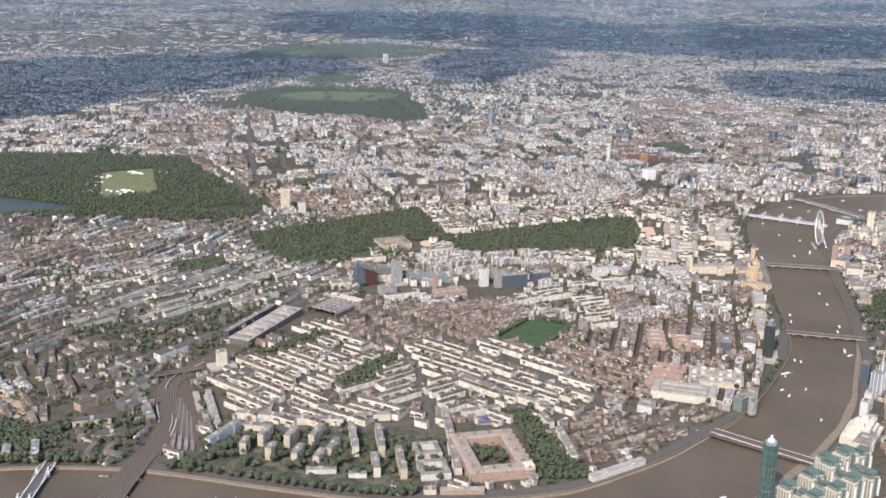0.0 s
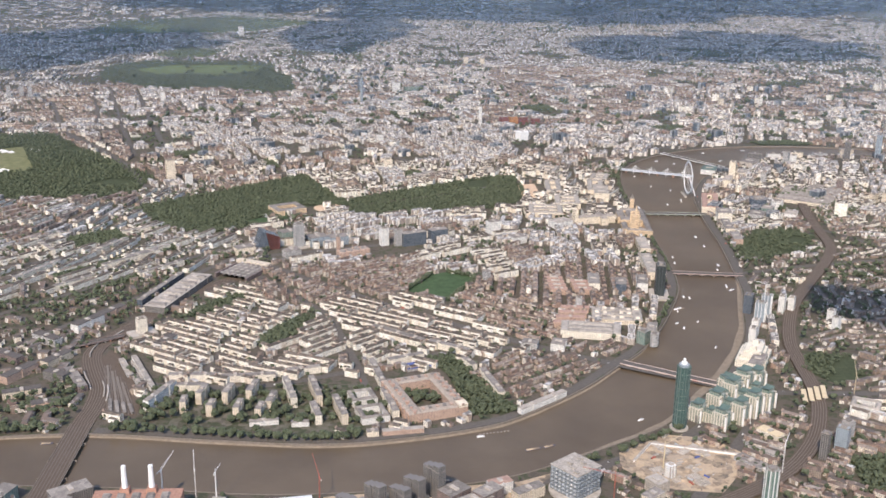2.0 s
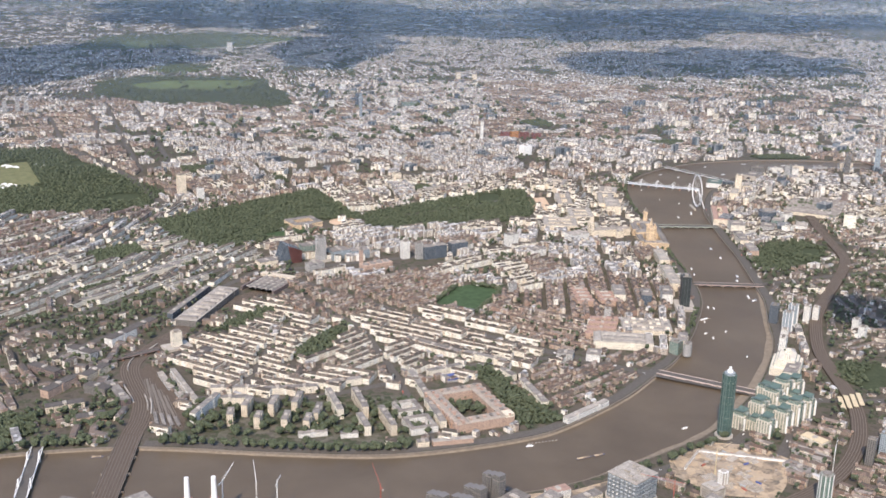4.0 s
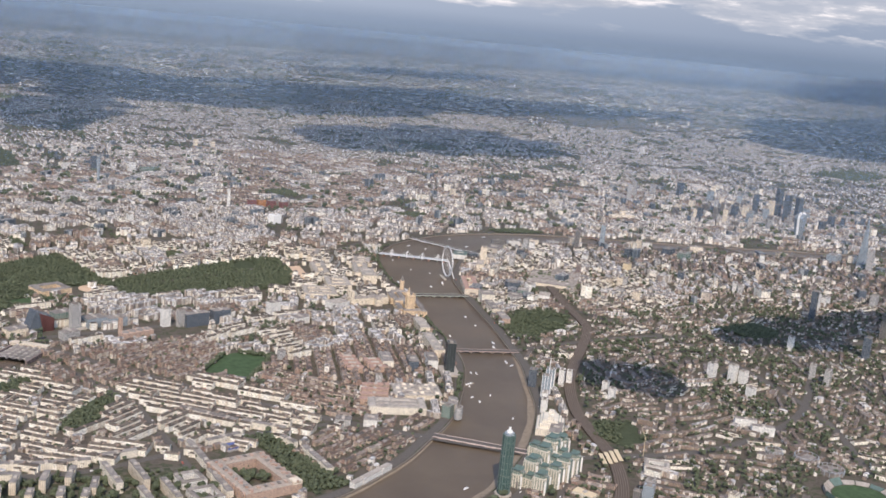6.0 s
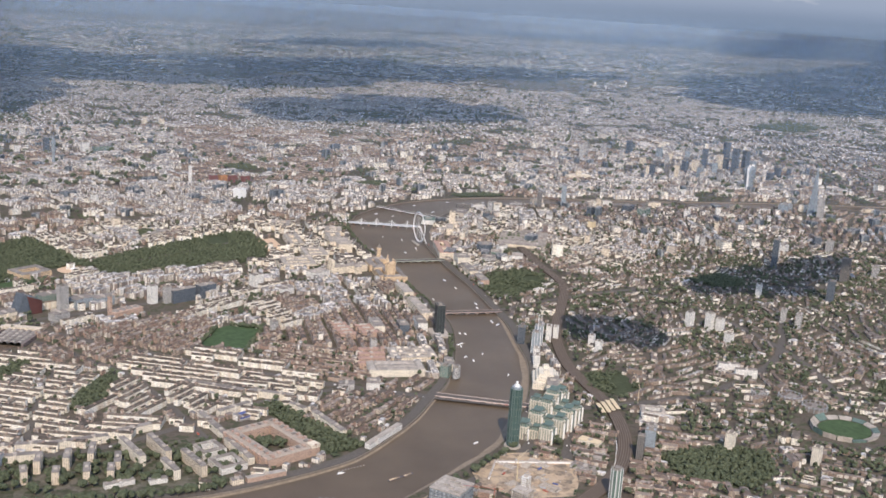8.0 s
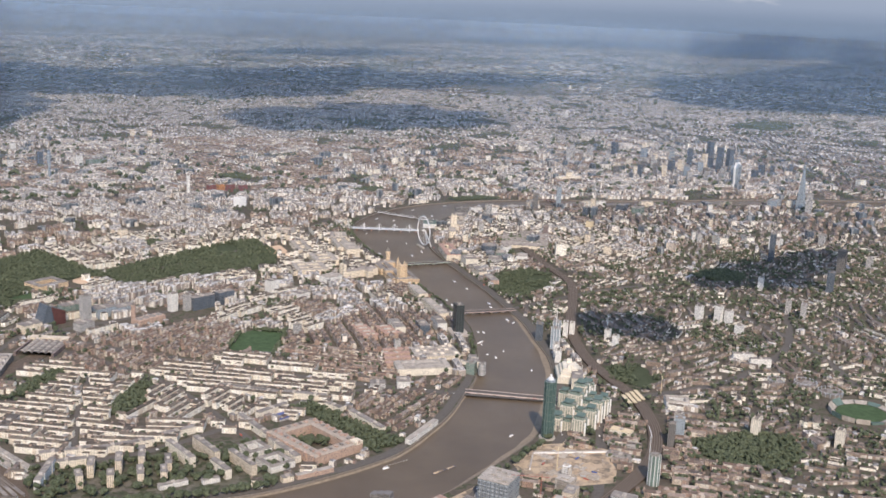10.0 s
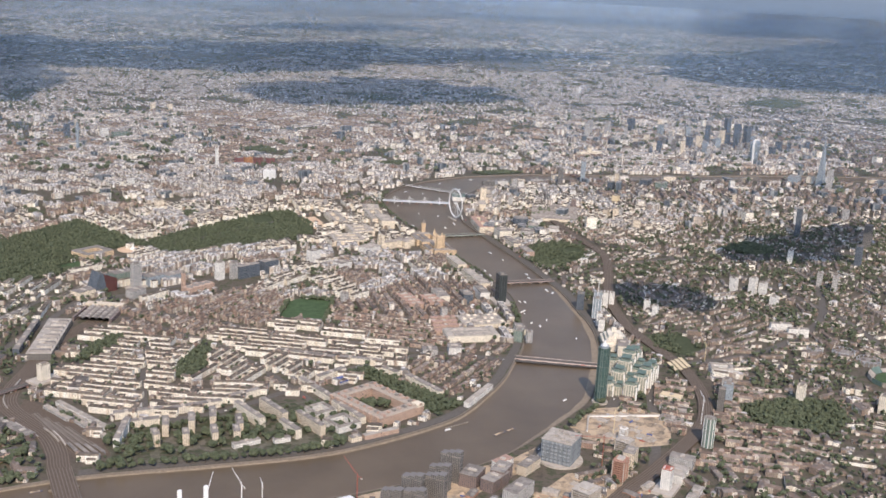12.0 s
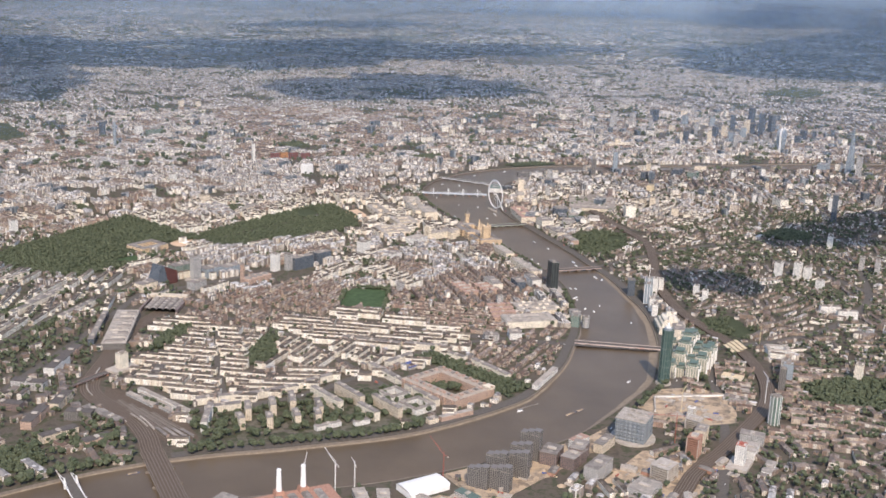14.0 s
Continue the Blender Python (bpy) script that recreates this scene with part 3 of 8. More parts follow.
# District: middle, run of its streets, block length and breadth, street, row depth, eaves height, spread, palette,
# share of tall buildings, share of gardens with trees, built singly or not
DISTRICTS = [
    # x, y, turn, L, B, street, depth, h, dh, palette, tall, trees, near
    (-84, 22, -34, 14, 5.0, 1.2, 1.25, 1.65, .12, "cream", .00, .9, 1),
    (-47, 35, -33, 15, 4.8, 1.2, 1.25, 1.65, .12, "cream", .00, .9, 1),
    (-28, 26, -33, 13, 4.8, 1.2, 1.2, 1.6, .15, "cream", .00, .5, 1),
    (-70, 5, -25, 13, 4.8, 1.2, 1.25, 1.65, .12, "cream", .00, .9, 1),
    (-61, 23, 43, 11, 4.6, 1.2, 1.25, 1.65, .12, "cream", .00, .9, 1),
    (-6, 4, 38, 8, 5.5, 1.6, 1.2, 1.1, .2, "brick", .02, 0.75, 1),
    (-8, 34, -38, 10, 6, 1.6, 1.3, 1.3, .25, "brick", .03, 1.5, 1),
    (8, 58, 82, 11, 5.0, 1.5, 1.5, 1.6, .2, "brick", .04, 0.45, 1),
    (22, 34, 75, 10, 7, 1.8, 1.9, 2.0, .3, "stone", .05, .25, 1),
    (-46, 66, 40, 10, 5.5, 1.6, 1.4, 1.6, .3, "brick", .04, 0.8, 1),
    (-14, 92, 30, 10, 7, 1.7, 2.2, 2.2, .5, "stone", .08, 0.22, 0),
    (-62, 108, 32, 11, 8, 1.8, 2.4, 2.6, .7, "stone", .12, 0.15, 0),
    (24, 110, 82, 11, 8, 1.9, 2.6, 2.3, .5, "stone", .04, 0.15, 0),
    (22, 165, 82, 13, 9, 2.2, 3.0, 2.4, .3, "cream", .0, .1, 0),
    (34, 190, 80, 12, 9, 2.0, 3.0, 2.5, .3, "cream", .0, .1, 0),
    (-124, 14, 60, 10, 6, 1.7, 1.5, 1.4, .5, "south", .05, 2.0, 0),
    (-128, 40, -40, 13, 6, 1.6, 1.4, 1.6, .25, "south", .02, 1.6, 0),
    (-140, 88, 62, 20, 6.5, 1.7, 1.5, 1.7, .15, "cream", .0, 1.2, 0),
    (-118, 112, 62, 16, 6.5, 1.7, 1.5, 1.7, .2, "cream", .0, 0.9, 0),
    (-170, 120, 70, 12, 7, 1.7, 1.7, 1.9, .5, "brick", .05, 0.52, 0),
    (-175, 50, 52, 12, 6, 1.6, 1.3, 1.4, .3, "brick", .02, 0.75, 0),
    (-230, 100, 60, 12, 6.5, 1.7, 1.4, 1.6, .4, "brick", .03, 0.68, 0),
    (-140, 10, -60, 10, 7, 1.8, 1.6, 1.5, .7, "brick", .05, 0.75, 0),
    (-150, 235, 112, 12, 7.5, 1.7, 2.2, 2.2, .5, "brick", .04, .1, 0),
    (-110, 262, 112, 12, 7.5, 1.6, 2.3, 2.2, .5, "stone", .03, .08, 0),
    (-60, 235, 100, 12, 8, 1.7, 2.5, 2.4, .6, "stone", .05, .05, 0),
    (-175, 370, 111, 13, 7, 1.6, 2.0, 2.0, .5, "stone", .04, .12, 0),
    (-110, 380, 110, 13, 7, 1.6, 2.0, 2.0, .5, "brick", .03, .1, 0),
    (-20, 265, -67, 11, 7, 1.5, 2.2, 2.1, .6, "stone", .04, .05, 0),
    (-45, 360, 110, 13, 7, 1.5, 2.2, 2.1, .6, "stone", .05, .08, 0),
    (40, 245, 75, 11, 8, 1.6, 2.5, 2.3, .6, "stone", .04, .06, 0),
    (70, 285, 60, 11, 7.5, 1.5, 2.3, 2.2, .6, "stone", .05, .06, 0),
    (50, 350, 115, 13, 8, 1.7, 2.2, 2.0, .5, "brick", .04, .25, 0),
    (140, 320, 70, 11, 8, 1.6, 2.6, 2.3, .8, "stone", .07, .05, 0),
    (230, 300, 80, 11, 8, 1.6, 2.6, 2.5, .9, "stone", .10, .04, 0),
    (330, 310, 65, 11, 8, 1.6, 2.7, 2.7, 1.2, "stone", .16, .04, 0),
    (100, 190, 55, 11, 8, 2.0, 2.4, 2.2, .9, "stone", .10, .15, 0),
    (150, 200, 70, 11, 7.5, 1.8, 2.0, 1.8, .7, "stone", .07, .2, 0),
    (210, 190, 60, 11, 7, 1.8, 1.9, 1.7, .6, "brick", .06, .25, 0),
    (280, 170, 40, 11, 7, 1.8, 1.8, 1.7, .7, "brick", .06, .25, 0),
    (110, 140, 30, 11, 7.5, 2.0, 2.0, 1.7, .8, "stone", .07, .3, 0),
    (85, 60, 50, 8.6, 5.2, 1.37, 1.19, 1.1, .5, "south", .06, 1.15, 0),
    (118, 95, 20, 8.6, 5.2, 1.37, 1.19, 1.1, .4, "south", .05, 1.15, 0),
    (150, 55, 65, 9.4, 5.2, 1.44, 1.02, 1.0, .35, "south", .05, 1.15, 0),
    (105, 15, 30, 9.4, 4.8, 1.44, 0.94, 1.0, .35, "south", .05, 1.15, 0),
    (75, -20, -15, 9.4, 5.2, 1.44, 1.1, 1.0, .4, "south", .05, 1.15, 0),
    (55, -70, -35, 10.1, 4.4, 1.3, 0.85, .85, .15, "south", .03, 4.2, 0),
    (110, -60, -30, 10.1, 4.4, 1.3, 0.85, .85, .15, "south", .03, 4.2, 0),
    (170, -10, 60, 10.1, 4.8, 1.37, 0.94, .95, .3, "south", .05, 1.15, 0),
    (210, 100, 30, 9.4, 5.2, 1.37, 1.27, 1.2, .5, "south", .07, 1.15, 0),
    (240, 50, 55, 10.1, 5.2, 1.37, 1.02, 1.0, .4, "south", .06, 1.15, 0),
    (330, 110, 35, 10.1, 5.2, 1.37, 1.1, 1.1, .4, "south", .06, 1.15, 0),
    (420, 160, 20, 13, 7, 1.9, 1.5, 1.3, .5, "brick", .06, .5, 0),
    (450, 280, 70, 13, 7, 1.8, 1.7, 1.5, .7, "brick", .07, .4, 0),
    (36, -52, -40, 7.0, 4.8, 1.3, 1.36, 1.2, .6, "brick", .06, 4.2, 1),
    (8, -86, 40, 7.0, 4.8, 1.3, 1.36, 1.2, .6, "south", .06, 4.2, 0),
    (-290, 330, 100, 13, 6.5, 1.7, 1.6, 1.8, .4, "stone", .06, .35, 0),
    (-240, 380, 115, 13, 6.5, 1.7, 1.6, 1.8, .4, "brick", .06, .3, 0),
    (-30, 470, 105, 13, 7, 1.7, 1.8, 1.7, .6, "stone", .06, .3, 0),
    (80, 470, 120, 13, 7, 1.7, 1.8, 1.7, .6, "brick", .06, .3, 0),
    (200, 420, 75, 13, 7, 1.7, 1.7, 1.6, .6, "brick", .06, .4, 0),
    (330, 430, 85, 13, 7, 1.7, 1.7, 1.6, .6, "stone", .06, .4, 0),
    (-60, 620, 100, 14, 6.5, 1.9, 1.3, 1.2, .4, "suburb", .04, .6, 0),
    (120, 600, 110, 14, 6.5, 1.9, 1.3, 1.2, .4, "suburb", .05, .6, 0),
    (300, 600, 70, 14, 6.5, 1.9, 1.3, 1.2, .4, "suburb", .05, .6, 0),
    (500, 450, 60, 14, 6.5, 1.9, 1.3, 1.2, .4, "suburb", .05, .6, 0),
    (-260, 520, 95, 14, 6.5, 1.9, 1.3, 1.3, .4, "suburb", .05, .6, 0),
    (-360, 480, 80, 14, 6.5, 1.9, 1.3, 1.2, .4, "suburb", .05, .6, 0),
    (600, 320, 30, 14, 6.5, 1.9, 1.3, 1.2, .4, "suburb", .05, .6, 0),
    (480, 650, 95, 14, 6.5, 1.9, 1.3, 1.1, .3, "suburb", .05, .6, 0),
    (-160, 700, 60, 14, 6.5, 1.9, 1.3, 1.1, .3, "suburb", .05, .7, 0),
    (60, 760, 20, 14, 6.5, 1.9, 1.3, 1.1, .3, "suburb", .05, .7, 0),
    (280, 780, 45, 14, 6.5, 1.9, 1.3, 1.1, .3, "suburb", .05, .7, 0),
    (640, 520, 45, 14, 6.5, 1.9, 1.3, 1.1, .3, "suburb", .05, .7, 0),
]
# Ground kept free for single buildings: x, y, radius
CLEAR = [(15, -26, 4), (34, -10, 11), (-10, -50, 8), (-37.5, -9, 14), (-46, -20, 5), (-87, -57, 14), (-65, -60, 12), (-43, -57, 11), (12, -42, 11), (-22, -58, 10), (24, -55, 4), (3, -69, 5), (65, -41, 3),
         (72, 168, 5), (31, 53, 5), (32, 124, 9), (-74, 146, 7), (-60, 93, 5), (-92, 72, 9), (-105, 49, 6), (-101, 60, 6), (-99, 67, 6), (0, 314, 4), (320, 265, 5), (303, 192, 5), (100, -40, 12), (108, 152, 9), (80, 196, 8), (47, 24, 6), (53, 41, 7),
         (14, 178, 9), (115, 43, 3), (125, 45, 5), (200, 101, 4), (-106, 29, 4), (-44, 99, 10), (-75, 95, 8), (18, 275, 4), (-42, 424, 6), (38, 2, 8), (-128, -2, 8), (20, 20, 3), (38, -10, 6), (6.5, 43.5, 1.5), (15.5, 36.5, 6), (6.5, 25.5, 6), (3, 36, 4), (7, 61, 5), (27.5, 60, 4), (34, 76, 4), (36.5, 97, 4), (-11, -14, 4), (-5, 17, 4)]
ESTATE = [(-98, -2.5), (-72, -2), (-58, 2), (-49, -1), (-43, -24), (-60, -28), (-98, -24)]
LANDMARK_ROADS = [(np.asarray(smooth_line(l, 4) if len(l) < 8 else l), w / 2 + 0.15) for l, w in ROADS.values()]
SIDINGS = [(-105, -14), (-103, -18.4), (-97, -17), (-97.8, -8.8), (-106.6, 11.9), (-111.3, 19), (-113, 12), (-108, 0)]
RAIL_ROW = [(-106, 14), (-102.5, 15), (-94, -5), (-98, -7)]
NO_BUILD = [RIVER, VINCENT, ESTATE, SIDINGS, RAIL_ROW] + list(PARKS.values())
HERE = np.array([(d[0], d[1]) for d in DISTRICTS], float)


def in_sight(x, y):
    """The wedge of the city within the camera's view, north of the flight path."""
    a = np.degrees(np.arctan2(x + 26, y + 212))
    b = np.degrees(np.arctan2(x + 136, y + 217))
    return (a > -37) & (b < 56)


def free(x, y, grow=0.8):
    ok = in_sight(x, y)
    for p in NO_BUILD[1:]:
        ok &= ~inside(x, y, p)
    ok &= ~inside(x, y, RIVER)
    ok &= (off_line(x, y, NORTH_BANK) > grow + 2.2) & (off_line(x, y, SOUTH_BANK) > grow + 2.2)
    ok &= (off_line(x, y, RAIL_VICTORIA) > 3.2 + grow) & (off_line(x, y, RAIL_WATERLOO) > 2.6 + grow)
    for line, w in LANDMARK_ROADS:
        ok &= off_line(x, y, line) > w + grow
    for cx, cy, r in CLEAR:
        ok &= np.hypot(x - cx, y - cy) > r + grow * 0.5
    return ok


far_rows = {p: [] for p in M_WALL}
near_rows = []          # (turn, palette, houses) one terrace each
tree_spots = []         # x, y, size
blocks = []
for di, (dx, dy, turn, BL, BB, street, depth, h0, dh, pal, tall, leafy, near) in enumerate(DISTRICTS):
    d2 = np.hypot(*(HERE - HERE[di]).T)
    reach = min(230.0, max(45.0, 1.5 * np.sort(d2)[min(6, len(d2) - 1)]))
    th = radians(turn)
    ux, uy = np.array([math.cos(th), math.sin(th)]), np.array([-math.sin(th), math.cos(th)])
    sx, sy = BL + street, BB + street
    ni, nj = int(reach / sx) + 1, int(reach / sy) + 1
    for i in range(-ni, ni + 1):
        for j in range(-nj, nj + 1):
            shift = (j % 3) * sx * 0.31
            c = np.array([dx, dy]) + ux * (i * sx + shift) + uy * (j * sy)
            if np.argmin(((HERE - c) ** 2).sum(1)) != di or not in_sight(*(c + (0, 20))):
                continue
            rnd = rng.random(8)
            bend = (rnd[0] - 0.5) * (0.05 if near else 0.40) + (0.06 if near else 0.5) * noise.noise((c[0] * 0.02, c[1] * 0.02, 3))
            if not near:
                if rnd[2] < 0.035:
                    continue
                c = c + rng.normal(size=2) * 0.7
                BL, BB = DISTRICTS[di][3] * (0.72 + 0.36 * rnd[3]), DISTRICTS[di][4] * (0.85 + 0.25 * rnd[4])
                if noise.noise((c[0] * 0.031, c[1] * 0.031, 7.0)) > 0.30 and rnd[5] < 0.72 and dy > 55:
                    # a garden square or belt of trees instead of houses
                    for q in range(int(BL * BB / 4.5)):
                        lp = c + (rng.random(2) - 0.5) * (BL, BB)
                        tree_spots.append((lp[0], lp[1], 0.55 + 0.5 * rng.random()))
                    continue
                if dy > 280 and rnd[6] < 0.42:
                    bend += math.pi / 2
            if pal == "south":
                bend += (rnd[1] - 0.5) * 1.3
                if noise.noise((c[0] * 0.05, c[1] * 0.05, 11.0)) > 0.10 and rnd[5] < 0.8:
                    for q in range(int(BL * BB / 1.9)):
                        lp = c + (rng.random(2) - 0.5) * (BL + 1.2, BB + 1.2)
                        tree_spots.append((lp[0], lp[1], 0.4 + 0.4 * rng.random()))
                    continue
            bt = th + bend
            bu, bv = np.array([math.cos(bt), math.sin(bt)]), np.array([-math.sin(bt), math.cos(bt)])
            rows_here = []
            hblock = h0 * (1 + rng.normal() * 0.10)
            if pal == "south" and rnd[6] < 0.34:
                # an estate, a school or workshops: a few larger buildings on open ground
                for q in range(2 + int(3 * rnd[7])):
                    p = c + bu * (rng.random() - 0.5) * BL * 0.8 + bv * (rng.random() - 0.5) * BB * 0.9
                    rows_here.append((p, bt + (math.pi / 2 if rng.random() < 0.35 else 0), 2.0 + 3.6 * rng.random(), 1.0 + 1.3 * rng.random(), 0.6 + 1.3 * rng.random(), 9))
            elif depth * 2.5 > BB or depth >= 2.0:
                # deep city block: ranges round small courts
                fine = dy < 345 and not near
                nx = max(2, int(BL / ((1.5 if fine else 2.3) + rnd[1] * 1.2)))
                ny = 5 if fine and BB > 6 else (4 if fine else 3)
                level = 1 + (rng.random(ny) - 0.5) * 0.14
                for a in range(nx):
                    for b in range(ny):
                        if 0 < b < ny - 1 and rng.random() < (0.42 if fine else 0.35):
                            continue
                        w, d = BL / nx, BB / ny
                        hh = hblock * 0.86 * level[b] * (1 + (rng.random() - 0.5) * 0.05) + abs(rng.normal()) * dh * (0.45 if rng.random() < 0.10 else 0.04)
                        hh *= (0.7 + 0.25 * rng.random()) if 0 < b < ny - 1 else 1.0
                        p = c + bu * ((a + 0.5) * w - BL / 2 + rng.normal() * 0.12) + bv * ((b + 0.5) * d - BB / 2 + rng.normal() * 0.12)
                        rows_here.append((p, bt, w * 0.97, d * 1.0, max(0.6, hh), 9))
            else:
                for side in (-1, 1):
                    hrow = (h0 if near else hblock * 0.92) * (1 + (rng.random() - 0.5) * 0.08)
                    w = 2.4 + 0.9 * rng.random() if near else (2.0 + 2.4 * rng.random()) * (1.7 if pal == "suburb" else 1.0)
                    n = int(BL / w)
                    for a in range(n):
                        p = c + bu * ((a + 0.5) * BL / n - BL / 2) + bv * side * (BB / 2 - depth / 2)
                        rows_here.append((p, bt, BL / n, depth, hrow + rng.normal() * dh * (0.35 if near else 0.12), side))
                    if near and pal == "cream" and rng.random() < 0.7:      # a range closing the end of the block
                        p = c + bu * side * (BL / 2 - depth / 2)
                        rows_here.append((p, bt + side * math.pi / 2, max(1.5, BB - 2 * depth), depth, hrow, -1))
                    if rng.random() < 0.6 and not near:          # back wings
                        for a in range(0, n):
                            if rng.random() < 0.65:
                                p = c + bu * ((a + 0.3) * BL / n - BL / 2) + bv * side * (BB / 2 - depth - 0.45)
                                rows_here.append((p, bt, BL / n * 0.45, 0.95, hrow * 0.6, side * 2))
            blocks.append((di, c, bt, bu, bv, rows_here))
P = np.array([r[0] for blk in blocks for r in blk[5]])
ALLOWED = free(P[:, 0], P[:, 1], 0.5)
at = 0
for di, c, bt, bu, bv, rows_here in blocks:
    dx, dy, turn, BL, BB, street, depth, h0, dh, pal, tall, leafy, near = DISTRICTS[di]
    ok = ALLOWED[at:at + len(rows_here)]
    at += len(rows_here)
    keep = [r for r, o in zip(rows_here, ok) if o]
    if not near and pal in ("brick", "stone") and rng.random() < 0.35:
        pal = "stone" if pal == "brick" or rng.random() < 0.4 else "brick"
    if pal == "south" and dx > 0 and rng.random() < 0.30:
        pal = "stone" if rng.random() < 0.65 else "cream"
    if not near and pal == "stone" and dy < 240 and rng.random() < 0.4:
        pal = "cream"
    # a block that is a slab estate or a tall building instead
    if keep and rng.random() < tall and ok.mean() > 0.8:
        hh = h0 * (1.25 + 0.95 * rng.random() ** 2)
        w, d = (2.2 + 3 * rng.random(), 1.4 + rng.random())
        far_rows["stone"].append(("parapet", c[0], c[1], 0, bt, w, d, hh, 0.08))
        far_rows["stone"].append(("flat", c[0], c[1], hh - 0.08, bt, w * 0.4, d * 0.5, 0.35, 0))
        keep = [r for r in keep if abs((r[0] - c) @ bu) > w / 2 + 0.6 or abs((r[0] - c) @ bv) > d / 2 + 0.8]
    if near:
        for side in (-1, 1):
            hs = [r for r in keep if np.sign(r[5]) == side and abs(r[5]) < 9]
            if hs:
                near_rows.append((c, bt, side, pal, hs, BB, depth))
        hs = [r for r in keep if r[5] == 9]
        if hs:
            near_rows.append((c, bt, 0, pal, hs, BB, depth))
    else:
        for p, t, w, d, hh, side in keep:
            u = rng.random()
            if h0 < 1.3 or abs(side) == 2:
                kd, rise = ("gable", 0.28) if u < 0.75 else ("flat", 0)
            elif depth < 2:
                kd, rise = ("mansard", 0.30) if u < 0.6 else (("gable", 0.3) if u < 0.8 else ("flat", 0))
            else:
                kd, rise = ("mansard", 0.30) if u < 0.30 else (("gable", 0.34) if u < 0.5 else (("hip", 0.36) if u < 0.6 else ("flat", 0)))
            far_rows[pal].append((kd, p[0], p[1], 0, t, w, d, max(hh, 0.35), rise))
            if rng.random() < 0.28 and depth >= 1.4 and dy < 345:
                far_rows[pal].append(("flat", p[0] + (rng.random() - .5) * w * .5, p[1] + (rng.random() - .5) * d * .4, max(hh, .35), t, 0.2 + 0.5 * rng.random(), 0.2 + 0.4 * rng.random(), 0.16 + 0.2 * rng.random() + rise * 0.6, 0))
    for q in range(int(rng.poisson(leafy * BL * BB / (9.0 if dy < 300 else 20.0)))):
        lp = c + bu * (rng.random() - 0.5) * (BL + street) + bv * (rng.random() - 0.5) * max(0.5, BB - 2 * depth - 0.6 if rng.random() < 0.7 else BB + street)
        tree_spots.append((lp[0], lp[1], 0.35 + 0.45 * rng.random()))
# infill: small houses, sheds and trees where the blocks leave the ground bare
gx, gy = np.meshgrid(np.arange(-210, 262, 1.9), np.arange(-92, 222, 1.9))
gx = gx.ravel() + (rng.random(gx.size) - 0.5) * 1.5
gy = gy.ravel() + (rng.random(gy.size) - 0.5) * 1.5
taken = np.zeros((400, 400), bool)
for rows_at in [[(r[1], r[2], max(r[5], r[6])) for p9 in far_rows.values() for r in p9], [(q[0][0], q[0][1], max(q[2], q[3])) for nr in near_rows for q in nr[4]]]:
    for x, y, w in rows_at:
        ix, iy = int((x + 220) / 1.5), int((y + 100) / 1.5)
        if 0 < ix < 399 and 0 < iy < 399:
            taken[ix - 1:ix + 2, iy - 1:iy + 2] = True
bare = free(gx, gy, 0.15) & ~taken[np.clip(((gx + 220) / 1.5).astype(int), 0, 399), np.clip(((gy + 100) / 1.5).astype(int), 0, 399)]
for x, y in zip(gx[bare], gy[bare]):
    south = (x > 55 and y < 118) or y < -28
    u = rng.random()
    west = x < -92 and y < 70
    if u < (0.40 if south else 0.72 if west else 0.34):
        tree_spots.append((x, y, 0.5 + 0.5 * rng.random()))
    elif u < 0.9:
        t = 0.7 + 0.5 * noise.noise((x * 0.03, y * 0.03, 5)) + (math.pi / 2 if rng.random() < 0.4 else 0)
        hh = (0.55 + 0.6 * rng.random()) if south else (0.8 + 1.1 * rng.random())
        kd, rise = ("gable", 0.26) if rng.random() < 0.5 else ("flat", 0.0)
        far_rows[("south" if rng.random() < 0.8 else "stone") if south else ("south" if west else "brick" if rng.random() < 0.5 else "stone")].append((kd, x, y, 0, t, 0.9 + 1.3 * rng.random(), 0.8 + 0.5 * rng.random(), hh, rise))
# larger offices, halls and stores between the streets of the centre
for q in range(520):
    x, y = (60 + 380 * rng.random(), 125 + 330 * rng.random()) if q < 330 else (-160 + 240 * rng.random(), 215 + 330 * rng.random())
    if free(np.array([x]), np.array([y]), 1.6)[0]:
        east = x > 90
        hh = 2.2 + (2.4 if east else 1.0) * rng.random() + (3.2 * rng.random() if rng.random() < (0.16 if east else 0.05) else 0)
        w, d, t = 3.0 + 4.5 * rng.random(), 2.2 + 2.2 * rng.random(), 0.3 + 1.2 * rng.random()
        pl = ("glass", "stone", "cream", "stone", "glass")[q % 5]
        far_rows[pl].append(("parapet", x, y, 0, t, w, d, hh, 0.08))
        far_rows[pl].append(("flat", x, y, hh - 0.08, t, w * 0.4, d * 0.5, 0.35, 0))
# suburbs out to the hills: rows of houses with gardens, thinning with distance
N_SUB = 36000
ry = 560 + 3000 * rng.random(N_SUB) ** 1.35
bear = np.radians(-38 + 96 * rng.random(N_SUB))
rx, ryy = -80 + ry * np.sin(bear), -210 + ry * np.cos(bear)
hd = np.min(np.hypot(rx[:, None] - HERE[:, 0], ryy[:, None] - HERE[:, 1]), 1)
dens = np.array([noise.noise((x * 0.006, y * 0.006, 9)) + 0.6 * noise.noise((x * 0.03, y * 0.03, 4)) for x, y in zip(rx, ryy)])
ok = (hd > 105) & in_sight(rx, ryy) & (dens > -0.12)
for p in (PARKS["hampstead"], PARKS["regents"], PARKS["primrose"], PARKS["victoria_park"]):
    ok &= ~inside(rx, ryy, p)
